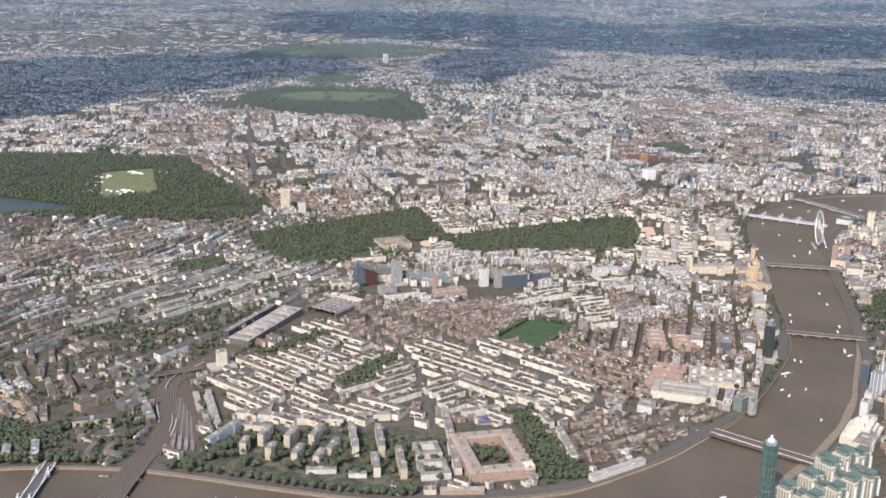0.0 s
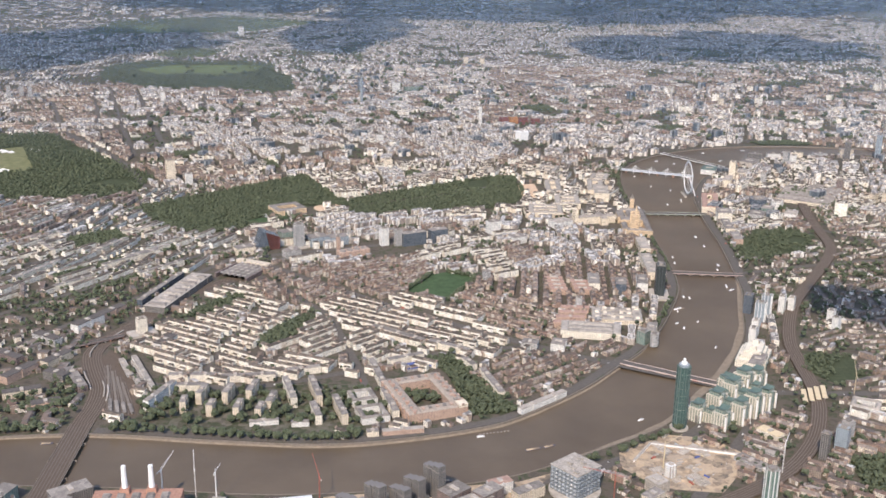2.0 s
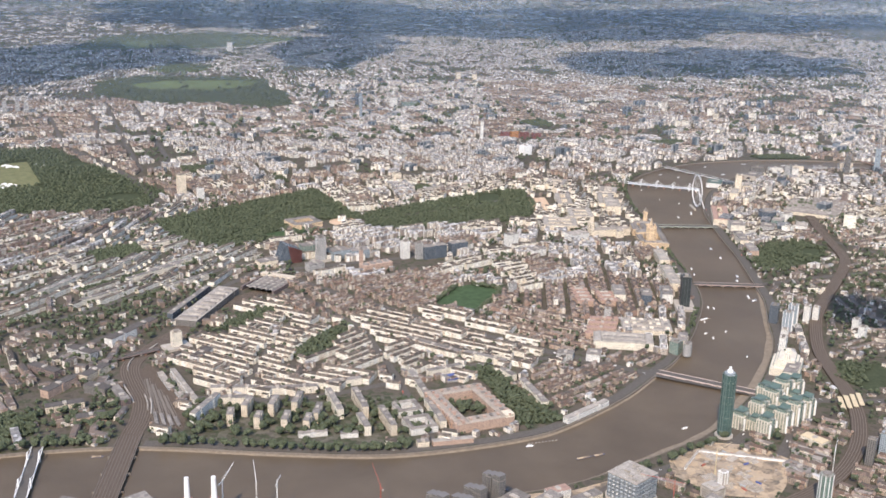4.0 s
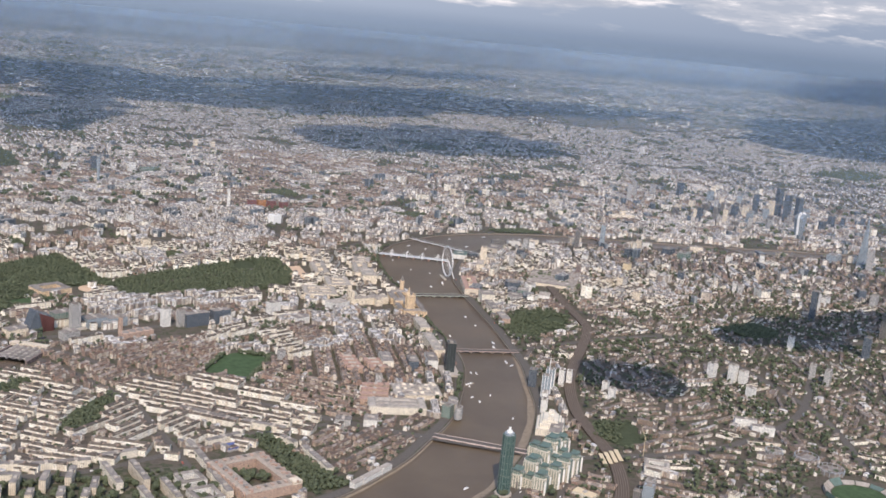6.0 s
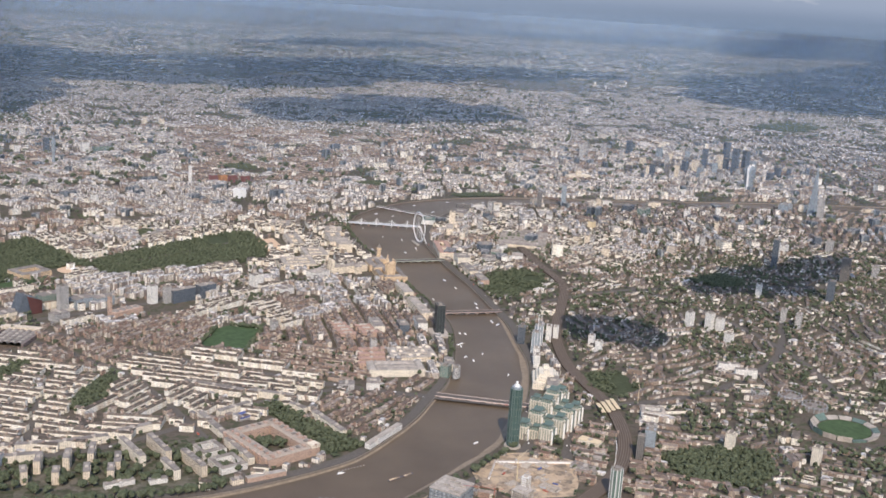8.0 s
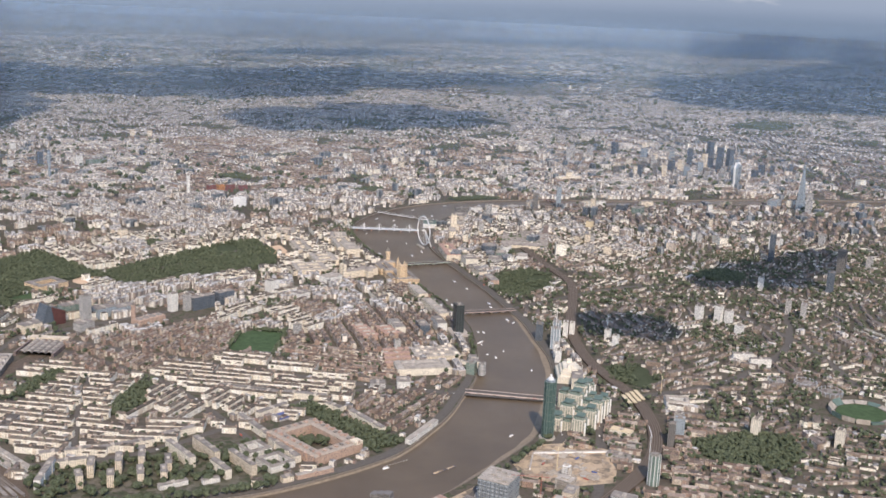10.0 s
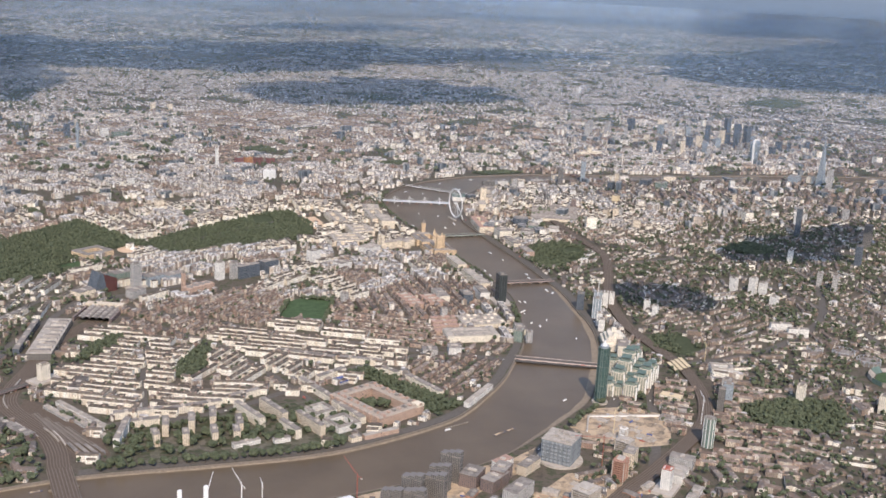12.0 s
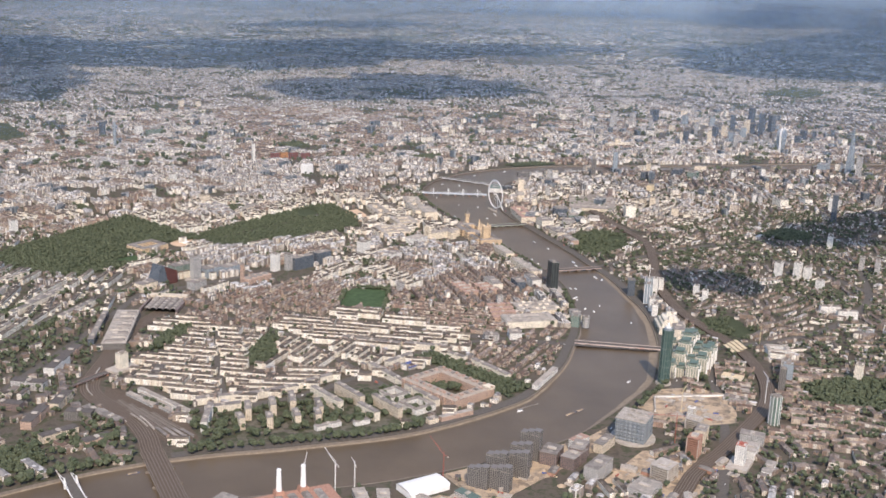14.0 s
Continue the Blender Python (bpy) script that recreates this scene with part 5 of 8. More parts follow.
def arched_bridge(name, a, b, width, deck, spans, skin, label, rail_skin=None, rise=0.8):
    """Deck on arches with cutwater piers and parapets."""
    a, b = Vector((*a, 0)), Vector((*b, 0))
    run = b - a
    L = run.length
    ob = thing(name, a.x, a.y, 0, math.degrees(math.atan2(run.y, run.x)), label, "bridge")
    bm = bmesh.new()
    box(bm, -1.5, L + 1.5, -width / 2, width / 2, deck - 0.10, deck)
    part("deck", bm, M_ASPHALT, ob)
    s = L / spans
    for side in (-1, 1):
        bm = bmesh.new()
        box(bm, -1.5, L + 1.5, side * width / 2 - 0.06, side * width / 2 + 0.06, deck - 0.10, deck + 0.10)
        part("parapet", bm, rail_skin or skin, ob)
    for i in range(spans):
        bm = bmesh.new()
        n = 8
        for side in (-1, 1):
            top, low = [], []
            for q in range(n + 1):
                f = q / n
                top.append(bm.verts.new((s * (i + f), side * width * 0.48, deck - 0.1)))
                low.append(bm.verts.new((s * (i + f), side * width * 0.48, deck - 0.2 - rise * (2 * f - 1) ** 2)))
            for q in range(n):
                bm.faces.new((low[q], low[q + 1], top[q + 1], top[q]) if side < 0 else (low[q + 1], low[q], top[q], top[q + 1]))
        vs = [v for v in bm.verts]
        m = 2 * (n + 1)
        for q in range(n):
            bm.faces.new((vs[m + (q) * 2 + 1], vs[m + (q + 1) * 2 + 1], vs[(q + 1) * 2 + 1], vs[q * 2 + 1]))
        part("arch", bm, rail_skin or skin, ob)
    for i in range(1, spans):
        bm = bmesh.new()
        prism(bm, [(s * i - 0.22, -width * 0.45), (s * i, -width * 0.62), (s * i + 0.22, -width * 0.45), (s * i + 0.22, width * 0.45), (s * i, width * 0.62), (s * i - 0.22, width * 0.45)], WATER_Z - 0.5, deck - 0.2)
        part("pier", bm, M_EMB, ob)
    return ob


def crane(x, y, base, h, turn, reach, skin=M_YELLOW, up=0.0):
    ob = thing("tower_crane", x, y, base, turn, "tall lattice tower crane over a building site", "crane", "cranes")
    bm = bmesh.new()
    for sx in (-0.07, 0.07):
        for sy in (-0.07, 0.07):
            beam(bm, (sx, sy, 0), (sx, sy, h), 0.035)
    for i in range(int(h / 0.5)):
        beam(bm, (-0.07, -0.07, i * 0.5), (0.07, -0.07, i * 0.5 + 0.5), 0.03)
        beam(bm, (-0.07, 0.07, i * 0.5 + 0.5), (-0.07, -0.07, i * 0.5), 0.03)
    part("mast", bm, skin, ob)
    bm = bmesh.new()
    beam(bm, (0, 0, h), (reach, 0, h + reach * up), 0.07)
    part("jib", bm, skin, ob)
    bm = bmesh.new()
    beam(bm, (0, 0, h), (-reach * 0.28, 0, h), 0.08)
    part("counter_jib", bm, skin, ob)
    bm = bmesh.new()
    box(bm, -reach * 0.28 - 0.15, -reach * 0.28 + 0.15, -0.12, 0.12, h - 0.35, h - 0.04)
    part("counterweight", bm, M_CONC, ob)
    bm = bmesh.new()
    beam(bm, (0, 0, h), (0, 0, h + 0.7), 0.08)
    beam(bm, (0, 0, h + 0.7), (reach * 0.7, 0, h + reach * 0.7 * up + 0.05), 0.03)
    part("top_mast", bm, skin, ob)
    return ob


# ---- the river bend: bridges ----
arched_bridge("road_bridge", (12, 6.5), (30, -5.5), 2.2, 0.36, 5, M_EMB, "low arched road bridge with red and cream steelwork", plain("red_cream_steel", (0.56, 0.44, 0.38)), 0.5)
arched_bridge("road_bridge", (41.5, 73), (59, 70.5), 2.2, 0.4, 5, M_EMB, "low five-arched road bridge with dark red steel arches", plain("dull_red_steel", (0.36, 0.27, 0.23)), 0.5)
arched_bridge("road_bridge", (46, 140), (67.5, 138.5), 2.6, 0.4, 7, M_EMB, "low seven-arched road bridge with pale green steel arches", plain("pale_green_steel", (0.33, 0.35, 0.29)), 0.5)
arched_bridge("road_bridge", (80, 243), (98, 217), 2.4, 0.3, 5, M_EMB, "white stone road bridge with wide flat arches", M_WHITE, 0.28)
arched_bridge("road_bridge", (181, 255), (188, 233), 3.0, 0.3, 5, M_EMB, "road bridge with red and white steel arches", M_BRICK, 0.4)
arched_bridge("road_bridge", (245, 241), (252, 220), 2.0, 0.3, 5, M_EMB, "green and yellow steel arched road bridge", M_EMB, 0.4)
rb = arched_bridge("railway_bridge", (-107.2, -21.5), (-107.4, -49.0), 4.6, 0.25, 4, M_EMB, "wide railway bridge with four flat arches and many tracks", M_EMB, 0.3)
for o in np.linspace(-1.9, 1.9, 7):
    bm = bmesh.new()
    box(bm, -1.4, 28.4, o - 0.09, o + 0.09, 0.25, 0.30)
    part("track", bm, M_RAIL, rb)
for o in rb.children:
    if o.name.startswith("deck"):
        o.data.materials[0] = M_BALLAST
sheet("siding_bed", SIDINGS, 0.05, M_BALLAST, "brown ballast bed of carriage sidings", "railway")
for q in range(4):
    a, b = Vector((-109.8 + 1.9 * q, 9.5 - 3.2 * q, 0)), Vector((-103.4 + 1.6 * q, -16.2, 0))
    L = (b - a).length
    ob = thing("siding_platform", a.x, a.y, 0.06, math.degrees(math.atan2(b.y - a.y, b.x - a.x)), "long pale concrete platform between carriage sidings", "platform", "siding platforms")
    bm = bmesh.new()
    box(bm, 0, L, -0.26, 0.26, 0, 0.1)
    part("deck", bm, M_EMB, ob)
    for sgn in (-1, 1):
        bm = bmesh.new()
        box(bm, 0, L, sgn * 0.62 - 0.1, sgn * 0.62 + 0.1, 0, 0.05)
        part("track", bm, M_RAIL, ob)
    bm = bmesh.new()
    box(bm, L * 0.72, L - 0.2, -0.4, 0.4, 0.45, 0.52)
    part("canopy", bm, M_LEAD, ob)
    for u in range(3):
        bm = bmesh.new()
        box(bm, L * 0.76 + u * 2.0, L * 0.76 + u * 2.0 + 0.1, -0.05, 0.05, 0.1, 0.45)
        part("post", bm, M_STEEL, ob)
ob = thing("retaining_wall", -106.9, 12.6, 0, math.degrees(math.atan2(-21.6, 9.4)), "long pale brick retaining wall beside railway sidings", "wall")
bm = bmesh.new()
box(bm, 0, 23.8, -0.15, 0.15, 0, 0.75)
part("wall_body", bm, M_BUFFF, ob)
bm = bmesh.new()
box(bm, -0.05, 23.85, -0.2, 0.2, 0.75, 0.82)
part("coping", bm, M_CONC, ob)
slab("railway_terrace", -100.4, 4.2, math.degrees(math.atan2(-21.6, 9.4)), 19, 1.2, 1.25, M_WHITEF, "white stucco terrace backing on to railway sidings", "", M_PALE)
# suspension bridge next to it
sb = thing("suspension_bridge", -124.5, -24, 0, -84, "white suspension road bridge with two short towers", "bridge")
bm = bmesh.new()
box(bm, -2, 22, -1.2, 1.2, 0.12, 0.25)
part("deck", bm, M_ASPHALT, sb)
for sx in (5, 15.5):
    for sy in (-1.1, 1.1):
        bm = bmesh.new()
        box(bm, sx - 0.25, sx + 0.25, sy - 0.18, sy + 0.18, -1.0, 2.0, 0.06)
        part("bridge_tower", bm, M_WHITE, sb)
for sy in (-1.1, 1.1):
    bm = bmesh.new()
    for x0, x1, z0, z1, sag in ((-2, 5, 0.3, 2.0, 0.2), (5, 15.5, 2.0, 2.0, 1.5), (15.5, 22, 2.0, 0.3, 0.2)):
        for q in range(8):
            f, g = q / 8, (q + 1) / 8
            za, zb = [z0 + (z1 - z0) * e - sag * 4 * e * (1 - e) for e in (f, g)]
            beam(bm, (x0 + (x1 - x0) * f, sy, za), (x0 + (x1 - x0) * g, sy, zb), 0.08)
    part("cable", bm, M_WHITE, sb)
    bm = bmesh.new()
    box(bm, -2, 22, sy - 0.08, sy + 0.08, 0.25, 0.42)
    part("parapet", bm, M_WHITE, sb)
# railway and foot bridge with masts
hb = thing("railway_footbridge", 49, 211.5, 0, math.degrees(math.atan2(-14.5, 31)), "railway truss bridge flanked by white cable-stayed footbridges", "bridge")
bm = bmesh.new()
box(bm, -1, 35, -1.0, 1.0, 0.55, 0.75)
part("deck", bm, M_STEEL, hb)
for sy in (-1.5, 1.5):
    bm = bmesh.new()
    box(bm, -1, 35, sy - 0.25, sy + 0.25, 0.6, 0.72)
    part("walkway", bm, M_WHITE, hb)
    for i in range(5):
        bm = bmesh.new()
        beam(bm, (3.5 + 6.8 * i, sy * 0.85, -0.9), (3.5 + 6.8 * i, sy * 1.35, 2.9), 0.16)
        for q in (-2.6, -1.3, 1.3, 2.6):
            beam(bm, (3.5 + 6.8 * i, sy * 1.33, 2.8), (3.5 + 6.8 * i + q, sy, 0.7), 0.045)
        part("mast", bm, M_WHITE, hb)
for i in range(6):
    bm = bmesh.new()
    box(bm, 0.2 + 6.6 * i, 0.8 + 6.6 * i, -1.1, 1.1, WATER_Z - 0.4, 0.55)
    part("pier", bm, M_BRICK, hb)

# ---- observation wheel ----
wheel = thing("observation_wheel", 70.5, 168.5, 0, 86, "giant white observation wheel on the river bank", "ferris wheel")
R, HC = 7.2, 7.9
bm = bmesh.new()
for rr, oy in ((R, -0.12), (R, 0.12), (R - 0.45, 0.0)):
    for i in range(48):
        a, b = 2 * math.pi * i / 48, 2 * math.pi * (i + 1) / 48
        beam(bm, (rr * math.cos(a), oy, HC + rr * math.sin(a)), (rr * math.cos(b), oy, HC + rr * math.sin(b)), 0.15)
part("rim", bm, M_WHITE, wheel)
bm = bmesh.new()
for i in range(24):
    a = 2 * math.pi * i / 24
    beam(bm, (0, 0.2 if i % 2 else -0.2, HC), (R * math.cos(a), 0, HC + R * math.sin(a)), 0.03)
part("spoke_set", bm, M_WHITE, wheel)
bm = bmesh.new()
beam(bm, (0, -0.7, HC), (0, 0.9, HC), 0.4)
part("hub", bm, M_WHITE, wheel)
for sx in (-2.6, 2.6):
    bm = bmesh.new()
    beam(bm, (sx, -2.6, 0), (0, -0.6, HC), 0.28)
    part("support_leg", bm, M_WHITE, wheel)
for i in range(32):
    a = 2 * math.pi * i / 32
    bm = bmesh.new()
    bmesh.ops.create_icosphere(bm, subdivisions=1, radius=0.2, matrix=Matrix.Translation(((R + 0.28) * math.cos(a), 0, HC + (R + 0.28) * math.sin(a))) @ Matrix.Diagonal((1, 1.5, 1, 1)))
    part("capsule", bm, M_SILVER, wheel)
bm = bmesh.new()
box(bm, -3.5, 3.5, 0.8, 1.6, WATER_Z - 0.2, 0.1)
part("boarding_platform", bm, M_CONC, wheel)

# ---- river front towers ----
sgw = thing("riverside_tower", 15.5, -26.2, 0, 12, "tall round teal glass apartment tower with a turbine crown", "tower")
bm = bmesh.new()
prism(bm, ring(1.34, 30), 0, 16.6)
part("shaft", bm, M_TEAL, sgw)
for i in range(10):
    a = 2 * math.pi * i / 10
    bm = bmesh.new()
    p = (1.36 * math.cos(a), 1.36 * math.sin(a))
    box(bm, p[0] - 0.07, p[0] + 0.07, p[1] - 0.07, p[1] + 0.07, 0, 16.8)
    part("fin", bm, M_TEAL, sgw)
for i in range(1, 9):
    bm = bmesh.new()
    prism(bm, ring(1.38, 30), i * 1.85 - 0.04, i * 1.85 + 0.04)
    part("floor_band", bm, M_AQUA, sgw)
bm = bmesh.new()
prism(bm, ring(1.05, 24), 16.6, 17.2)
part("crown", bm, M_SILVER, sgw)
bm = bmesh.new()
prism(bm, ring(0.6, 16), 17.2, 17.7)
prism(bm, ring(0.25, 10), 17.7, 18.6)
part("turbine", bm, M_WHITE, sgw)
bm = bmesh.new()
prism(bm, ring(1.9, 24), 0, 0.5)
part("podium", bm, M_CONC, sgw)


def wharf_block(x, y, turn, w, d, h):
    """Cream flats stepping up to a raking sea-green glass roof."""
    ob = thing("wharf_flats", x, y, 0, turn, "cream riverside flats stepping up to winged green glass roofs", "apartment block", "flats at the wharf")
    bm = bmesh.new()
    box(bm, -w / 2, w / 2, -d / 2, d / 2, 0, h)
    part("facade", bm, M_WHARF, ob)
    bm = bmesh.new()
    box(bm, -w * 0.36, w * 0.36, -d * 0.36, d * 0.36, h, h + 0.9)
    part("penthouse", bm, M_AQUA, ob)
    for s in (-1, 1):
        bm = bmesh.new()
        q = [(0, -d * 0.34, h + 0.95), (s * w * 0.42, -d * 0.34, h + 1.3), (s * w * 0.42, d * 0.34, h + 1.3), (0, d * 0.34, h + 0.95)]
        top = [bm.verts.new(p) for p in q]
        low = [bm.verts.new((p[0], p[1], p[2] - 0.12)) for p in q]
        for f in ((0, 1, 2, 3), ):
            bm.faces.new([top[i] for i in f])
            bm.faces.new([low[i] for i in f][::-1])
        for i in range(4):
            bm.faces.new((low[i], low[(i + 1) % 4], top[(i + 1) % 4], top[i]))
        bmesh.ops.recalc_face_normals(bm, faces=bm.faces[:])
        part("roof_wing", bm, M_COPPER, ob)
    for s in (-1, 1):
        bm = bmesh.new()
        box(bm, s * w * 0.42 - 0.16, s * w * 0.42 + 0.16, -d / 2 - 0.3, -d / 2, 0, h * 0.9)
        part("balcony_tower", bm, M_WHITE, ob)
    bm = bmesh.new()
    box(bm, -w * 0.12, w * 0.12, -d / 2 - 0.15, d / 2 + 0.15, 0, h + 0.6)
    part("glazed_core", bm, M_AQUA, ob)
    return ob


for x, y, w, d, h in ((20.5, -22.0, 3.6, 3.0, 3.6), (24.5, -26.0, 3.4, 3.0, 4.2), (25.2, -19.6, 3.6, 3.2, 5.4), (29.0, -23.6, 3.4, 3.0, 5.0), (29.4, -16.4, 3.8, 3.4, 6.8), (32.8, -20.6, 3.4, 3.0, 5.6),
                      (33.2, -12.6, 3.8, 3.4, 7.4), (36.8, -17.4, 3.2, 2.8, 4.6), (37.2, -9.4, 3.4, 3.0, 5.8), (30.2, -9.8, 3.0, 2.6, 4.2),
                      (22.9, -23.4, 2.6, 2.2, 2.6), (27.2, -21.6, 2.6, 2.4, 3.8), (31.2, -18.6, 2.6, 2.4, 4.6), (35.1, -15.0, 2.6, 2.4, 4.4), (27.4, -17.8, 2.4, 2.2, 4.4), (31.4, -14.3, 2.6, 2.4, 5.2)):
    wharf_block(x, y, 42, w, d, h)

ms = thing("stepped_office", 42.5, 7.5, 0, 62, "cream stepped riverside office with green glass tiers", "office building")
for i, (w, d, z0, z1) in enumerate(((10, 7, 0, 2.2), (8, 5.4, 2.2, 3.4), (6, 4, 3.4, 4.4))):
    bm = bmesh.new()
    box(bm, -w / 2, w / 2, -d / 2, d / 2, z0, z1, 0.08)
    part("tier", bm, M_CREAMF, ms)
    bm = bmesh.new()
    box(bm, -w / 2 + 0.5, w / 2 - 0.5, -d / 2 - 0.12, d / 2 + 0.12, z0 + 0.3, z1 - 0.25)
    part("glass_bay", bm, M_AQUA, ms)
for sx in (-2, 2):
    bm = bmesh.new()
    box(bm, sx - 0.8, sx + 0.8, -0.8, 0.8, 4.4, 5.6, 0.2)
    part("roof_pavilion", bm, M_CREAMF, ms)
slab("office_slab", 41.5, 2.0, 58, 7.5, 3.0, 3.6, M_CREAMF, "broad cream office slab with even window bands")
tower("riverside_tower", 46.5, 20, 60, 2.2, 1.8, 4.4, M_WHITEF, "white slim apartment tower by the river")
tower("riverside_tower", 48.5, 24.2, 60, 2.2, 1.8, 4.9, M_WHITEF, "white slim apartment tower by the river")
tower("riverside_tower", 52, 31, 58, 2.0, 2.4, 7.6, M_SILVER, "grey glass tower with white ribs", ribs=M_WHITE)
tower("riverside_tower", 55, 35, 58, 2.0, 2.4, 8.2, M_SILVER, "grey glass tower with white ribs", ribs=M_WHITE)
tower("riverside_tower", 52, 40, 58, 2.6, 2.2, 6.2, M_NAVY, "dark blue glass riverside tower")
tower("riverside_tower", 61, 39.5, 55, 2.2, 1.6, 6.0, M_WHITEF, "white concrete tower with window rows")
tower("riverside_tower", 64, 40.5, 55, 2.0, 1.6, 5.0, M_WHITEF, "white concrete tower with window rows")
crane(53.5, 33, 0, 12.5, 130, 3.5, M_WHITE)

# ---- embassy quarter and building sites ----
emb = thing("cube_embassy", -10.2, -50.0, 0, 38, "grey glass cube office with faceted sides and a pale roof", "office building")
bm = bmesh.new()
box(bm, -3.2, 3.2, -3.2, 3.2, 0.5, 6.2)
part("glass_core", bm, M_EMBASSY, emb)
for face in range(4):
    for iu in range(7):
        for iv in range(6):
            u, z = -2.75 + iu * 0.916, 0.95 + iv * 0.95
            bm = bmesh.new()
            h2, w2 = 0.45, 0.43
            c0 = bm.verts.new((u, -3.52, z))
            rim = [bm.verts.new(p) for p in ((u - w2, -3.22, z), (u, -3.22, z - h2), (u + w2, -3.22, z), (u, -3.22, z + h2))]
            for q in range(4):
                bm.faces.new((rim[q], rim[(q + 1) % 4], c0))
            o = part("sail", bm, M_EMBASSY, emb)
            o.rotation_euler = (0, 0, face * math.pi / 2)
bm = bmesh.new()
box(bm, -3.3, 3.3, -3.3, 3.3, 6.2, 6.4)
part("roof", bm, M_PALE, emb)
for q in range(6):
    bm = bmesh.new()
    box(bm, -2.6 + q * 0.9, -2.0 + q * 0.9, -2.6 + (q % 3) * 1.5, -1.6 + (q % 3) * 1.5, 6.4, 6.75)
    part("roof_unit", bm, M_PALE, emb)
bm = bmesh.new()
prism(bm, ring(4.8, 24), 0, 0.5)
part("plinth", bm, M_CONC, emb)

sheet("building_site", [(1, -36), (12, -29), (21, -31), (26, -38), (23, -44), (17, -52), (6, -50), (0, -42)], 0.05, M_SAND, "bare sandy building site ringed by hoardings", "site")
sheet("building_site", [(-30, -66), (-12, -56), (-2, -60), (-10, -76), (-30, -84)], 0.05, M_SAND, "bare sandy building site with tracks", "site")
sheet("building_site", [(-106, -62), (-60, -58), (-50, -66), (-60, -84), (-106, -84)], 0.05, M_SAND, "bare earth building site round a power station", "site")
sheet("riverside_yard", [(-56, -50.6), (-20, -46.5), (-12, -43), (-20, -52), (-54, -66)], 0.04, M_SAND, "bare yards and paths between new riverside blocks", "site")
for a, b in (((8, -33), (25, -38.5)), ((3, -40), (8, -33))):
    ob = thing("site_hoarding", a[0], a[1], 0, math.degrees(math.atan2(b[1] - a[1], b[0] - a[0])), "long white hoarding wall round a building site", "hoarding")
    bm = bmesh.new()
    box(bm, 0, math.dist(a, b), -0.12, 0.12, 0, 0.6)
    part("panel", bm, M_WHITE, ob)
    bm = bmesh.new()
    box(bm, 0, math.dist(a, b), -0.2, 0.2, 0.6, 0.68)
    part("coping", bm, M_CONC, ob)


def lift_core(x, y, turn, w, d, h, skin, label):
    """A tower under construction: core, floor plates and columns."""
    ob = thing("unfinished_tower", x, y, 0, turn, label, "building")
    bm = bmesh.new()
    box(bm, -w * 0.25, w * 0.25, -d * 0.25, d * 0.25, 0, h)
    part("core", bm, M_CONC, ob)
    n = int(h / 0.55)
    for i in range(n):
        bm = bmesh.new()
        box(bm, -w / 2, w / 2, -d / 2, d / 2, i * 0.55 + 0.4, i * 0.55 + 0.55)
        part("floor_plate", bm, skin, ob)
    for sx in (-1, 0, 1):
        for sy in (-1, 1):
            bm = bmesh.new()
            box(bm, sx * w * 0.46 - 0.1, sx * w * 0.46 + 0.1, sy * d * 0.46 - 0.1, sy * d * 0.46 + 0.1, 0, n * 0.55)
            part("column", bm, M_CONC, ob)


lift_core(-3.5, -62, 35, 3.2, 2.6, 6.0, M_BRICK, "brown unfinished tower with open floors")
lift_core(4.5, -52, 30, 3.0, 3.4, 4.2, M_CONC, "bare concrete tower rising from a building site")
lift_core(8.5, -46, 30, 1.6, 1.6, 3.6, M_WHITE, "white concrete lift core on a building site")
lift_core(-15.5, -68, 25, 4.6, 4.0, 4.2, M_CONC, "broad bare concrete frame under construction")
slab("office_slab", -23, -72, 28, 6, 4.6, 2.2, M_CONCF, "low grey concrete shed by a sandy site", roof=M_PALE)
slab("apartment_block", 2.5, -57, 40, 4, 2.4, 4.0, M_BUFFF, "new buff brick apartment block")
slab("apartment_block", -19, -52, 30, 6, 2.2, 2.4, M_BUFFF, "new buff brick apartment block by the river")
slab("apartment_block", -24, -50, 22, 4.4, 2.2, 2.8, M_WHITEF, "pale new apartment block by the river", roof=M_TERRA)
slab("apartment_block", -29, -56, 30, 6, 3.0, 3.0, M_DARKF, "dark brick apartment block by the river")
slab("apartment_block", -27, -62, 30, 7, 3.0, 3.4, M_CONCF, "grey apartment block near the river")
crane(8, -43, 0, 6.5, 40, 5.5)
crane(-4.5, -57, 0, 8.5, 150, 6, M_RED)
crane(30, -46, 0, 8, 60, 5, M_WHITE)
crane(59, -11.5, 0, 5.5, 75, 4.5, M_YELLOW, 0.5)
# stepped glass blocks by the river
for i, (x, y, h) in enumerate(((-51.5, -57.5, 4.2), (-48.0, -60.0, 4.8), (-46.5, -55.6, 5.6), (-42.2, -56.6, 5.4), (-39.6, -53.0, 5.2), (-36.0, -50.6, 6.6))):
    ob = slab("waterside_block", x, y, -52, 4.2, 1.7, h, M_BRONZE, "grey glazed waterside apartment block with stepped roof", "waterside blocks")
    for q in range(3):
        bm = bmesh.new()
        box(bm, -2.1 + 1.4 * q, -0.7 + 1.4 * q, -0.85, 0.85, h + 0.1, h + 0.4 + 0.45 * q)
        part("stepped_top", bm, M_BRONZE, ob)
slab("apartment_block", -32.5, -53.0, 40, 5, 3.6, 3.2, M_DARKF, "dark brick riverside block with a courtyard")
slab("apartment_block", -26.5, -54.0, 40, 5, 3.0, 3.6, M_DARKF, "dark brick riverside block")

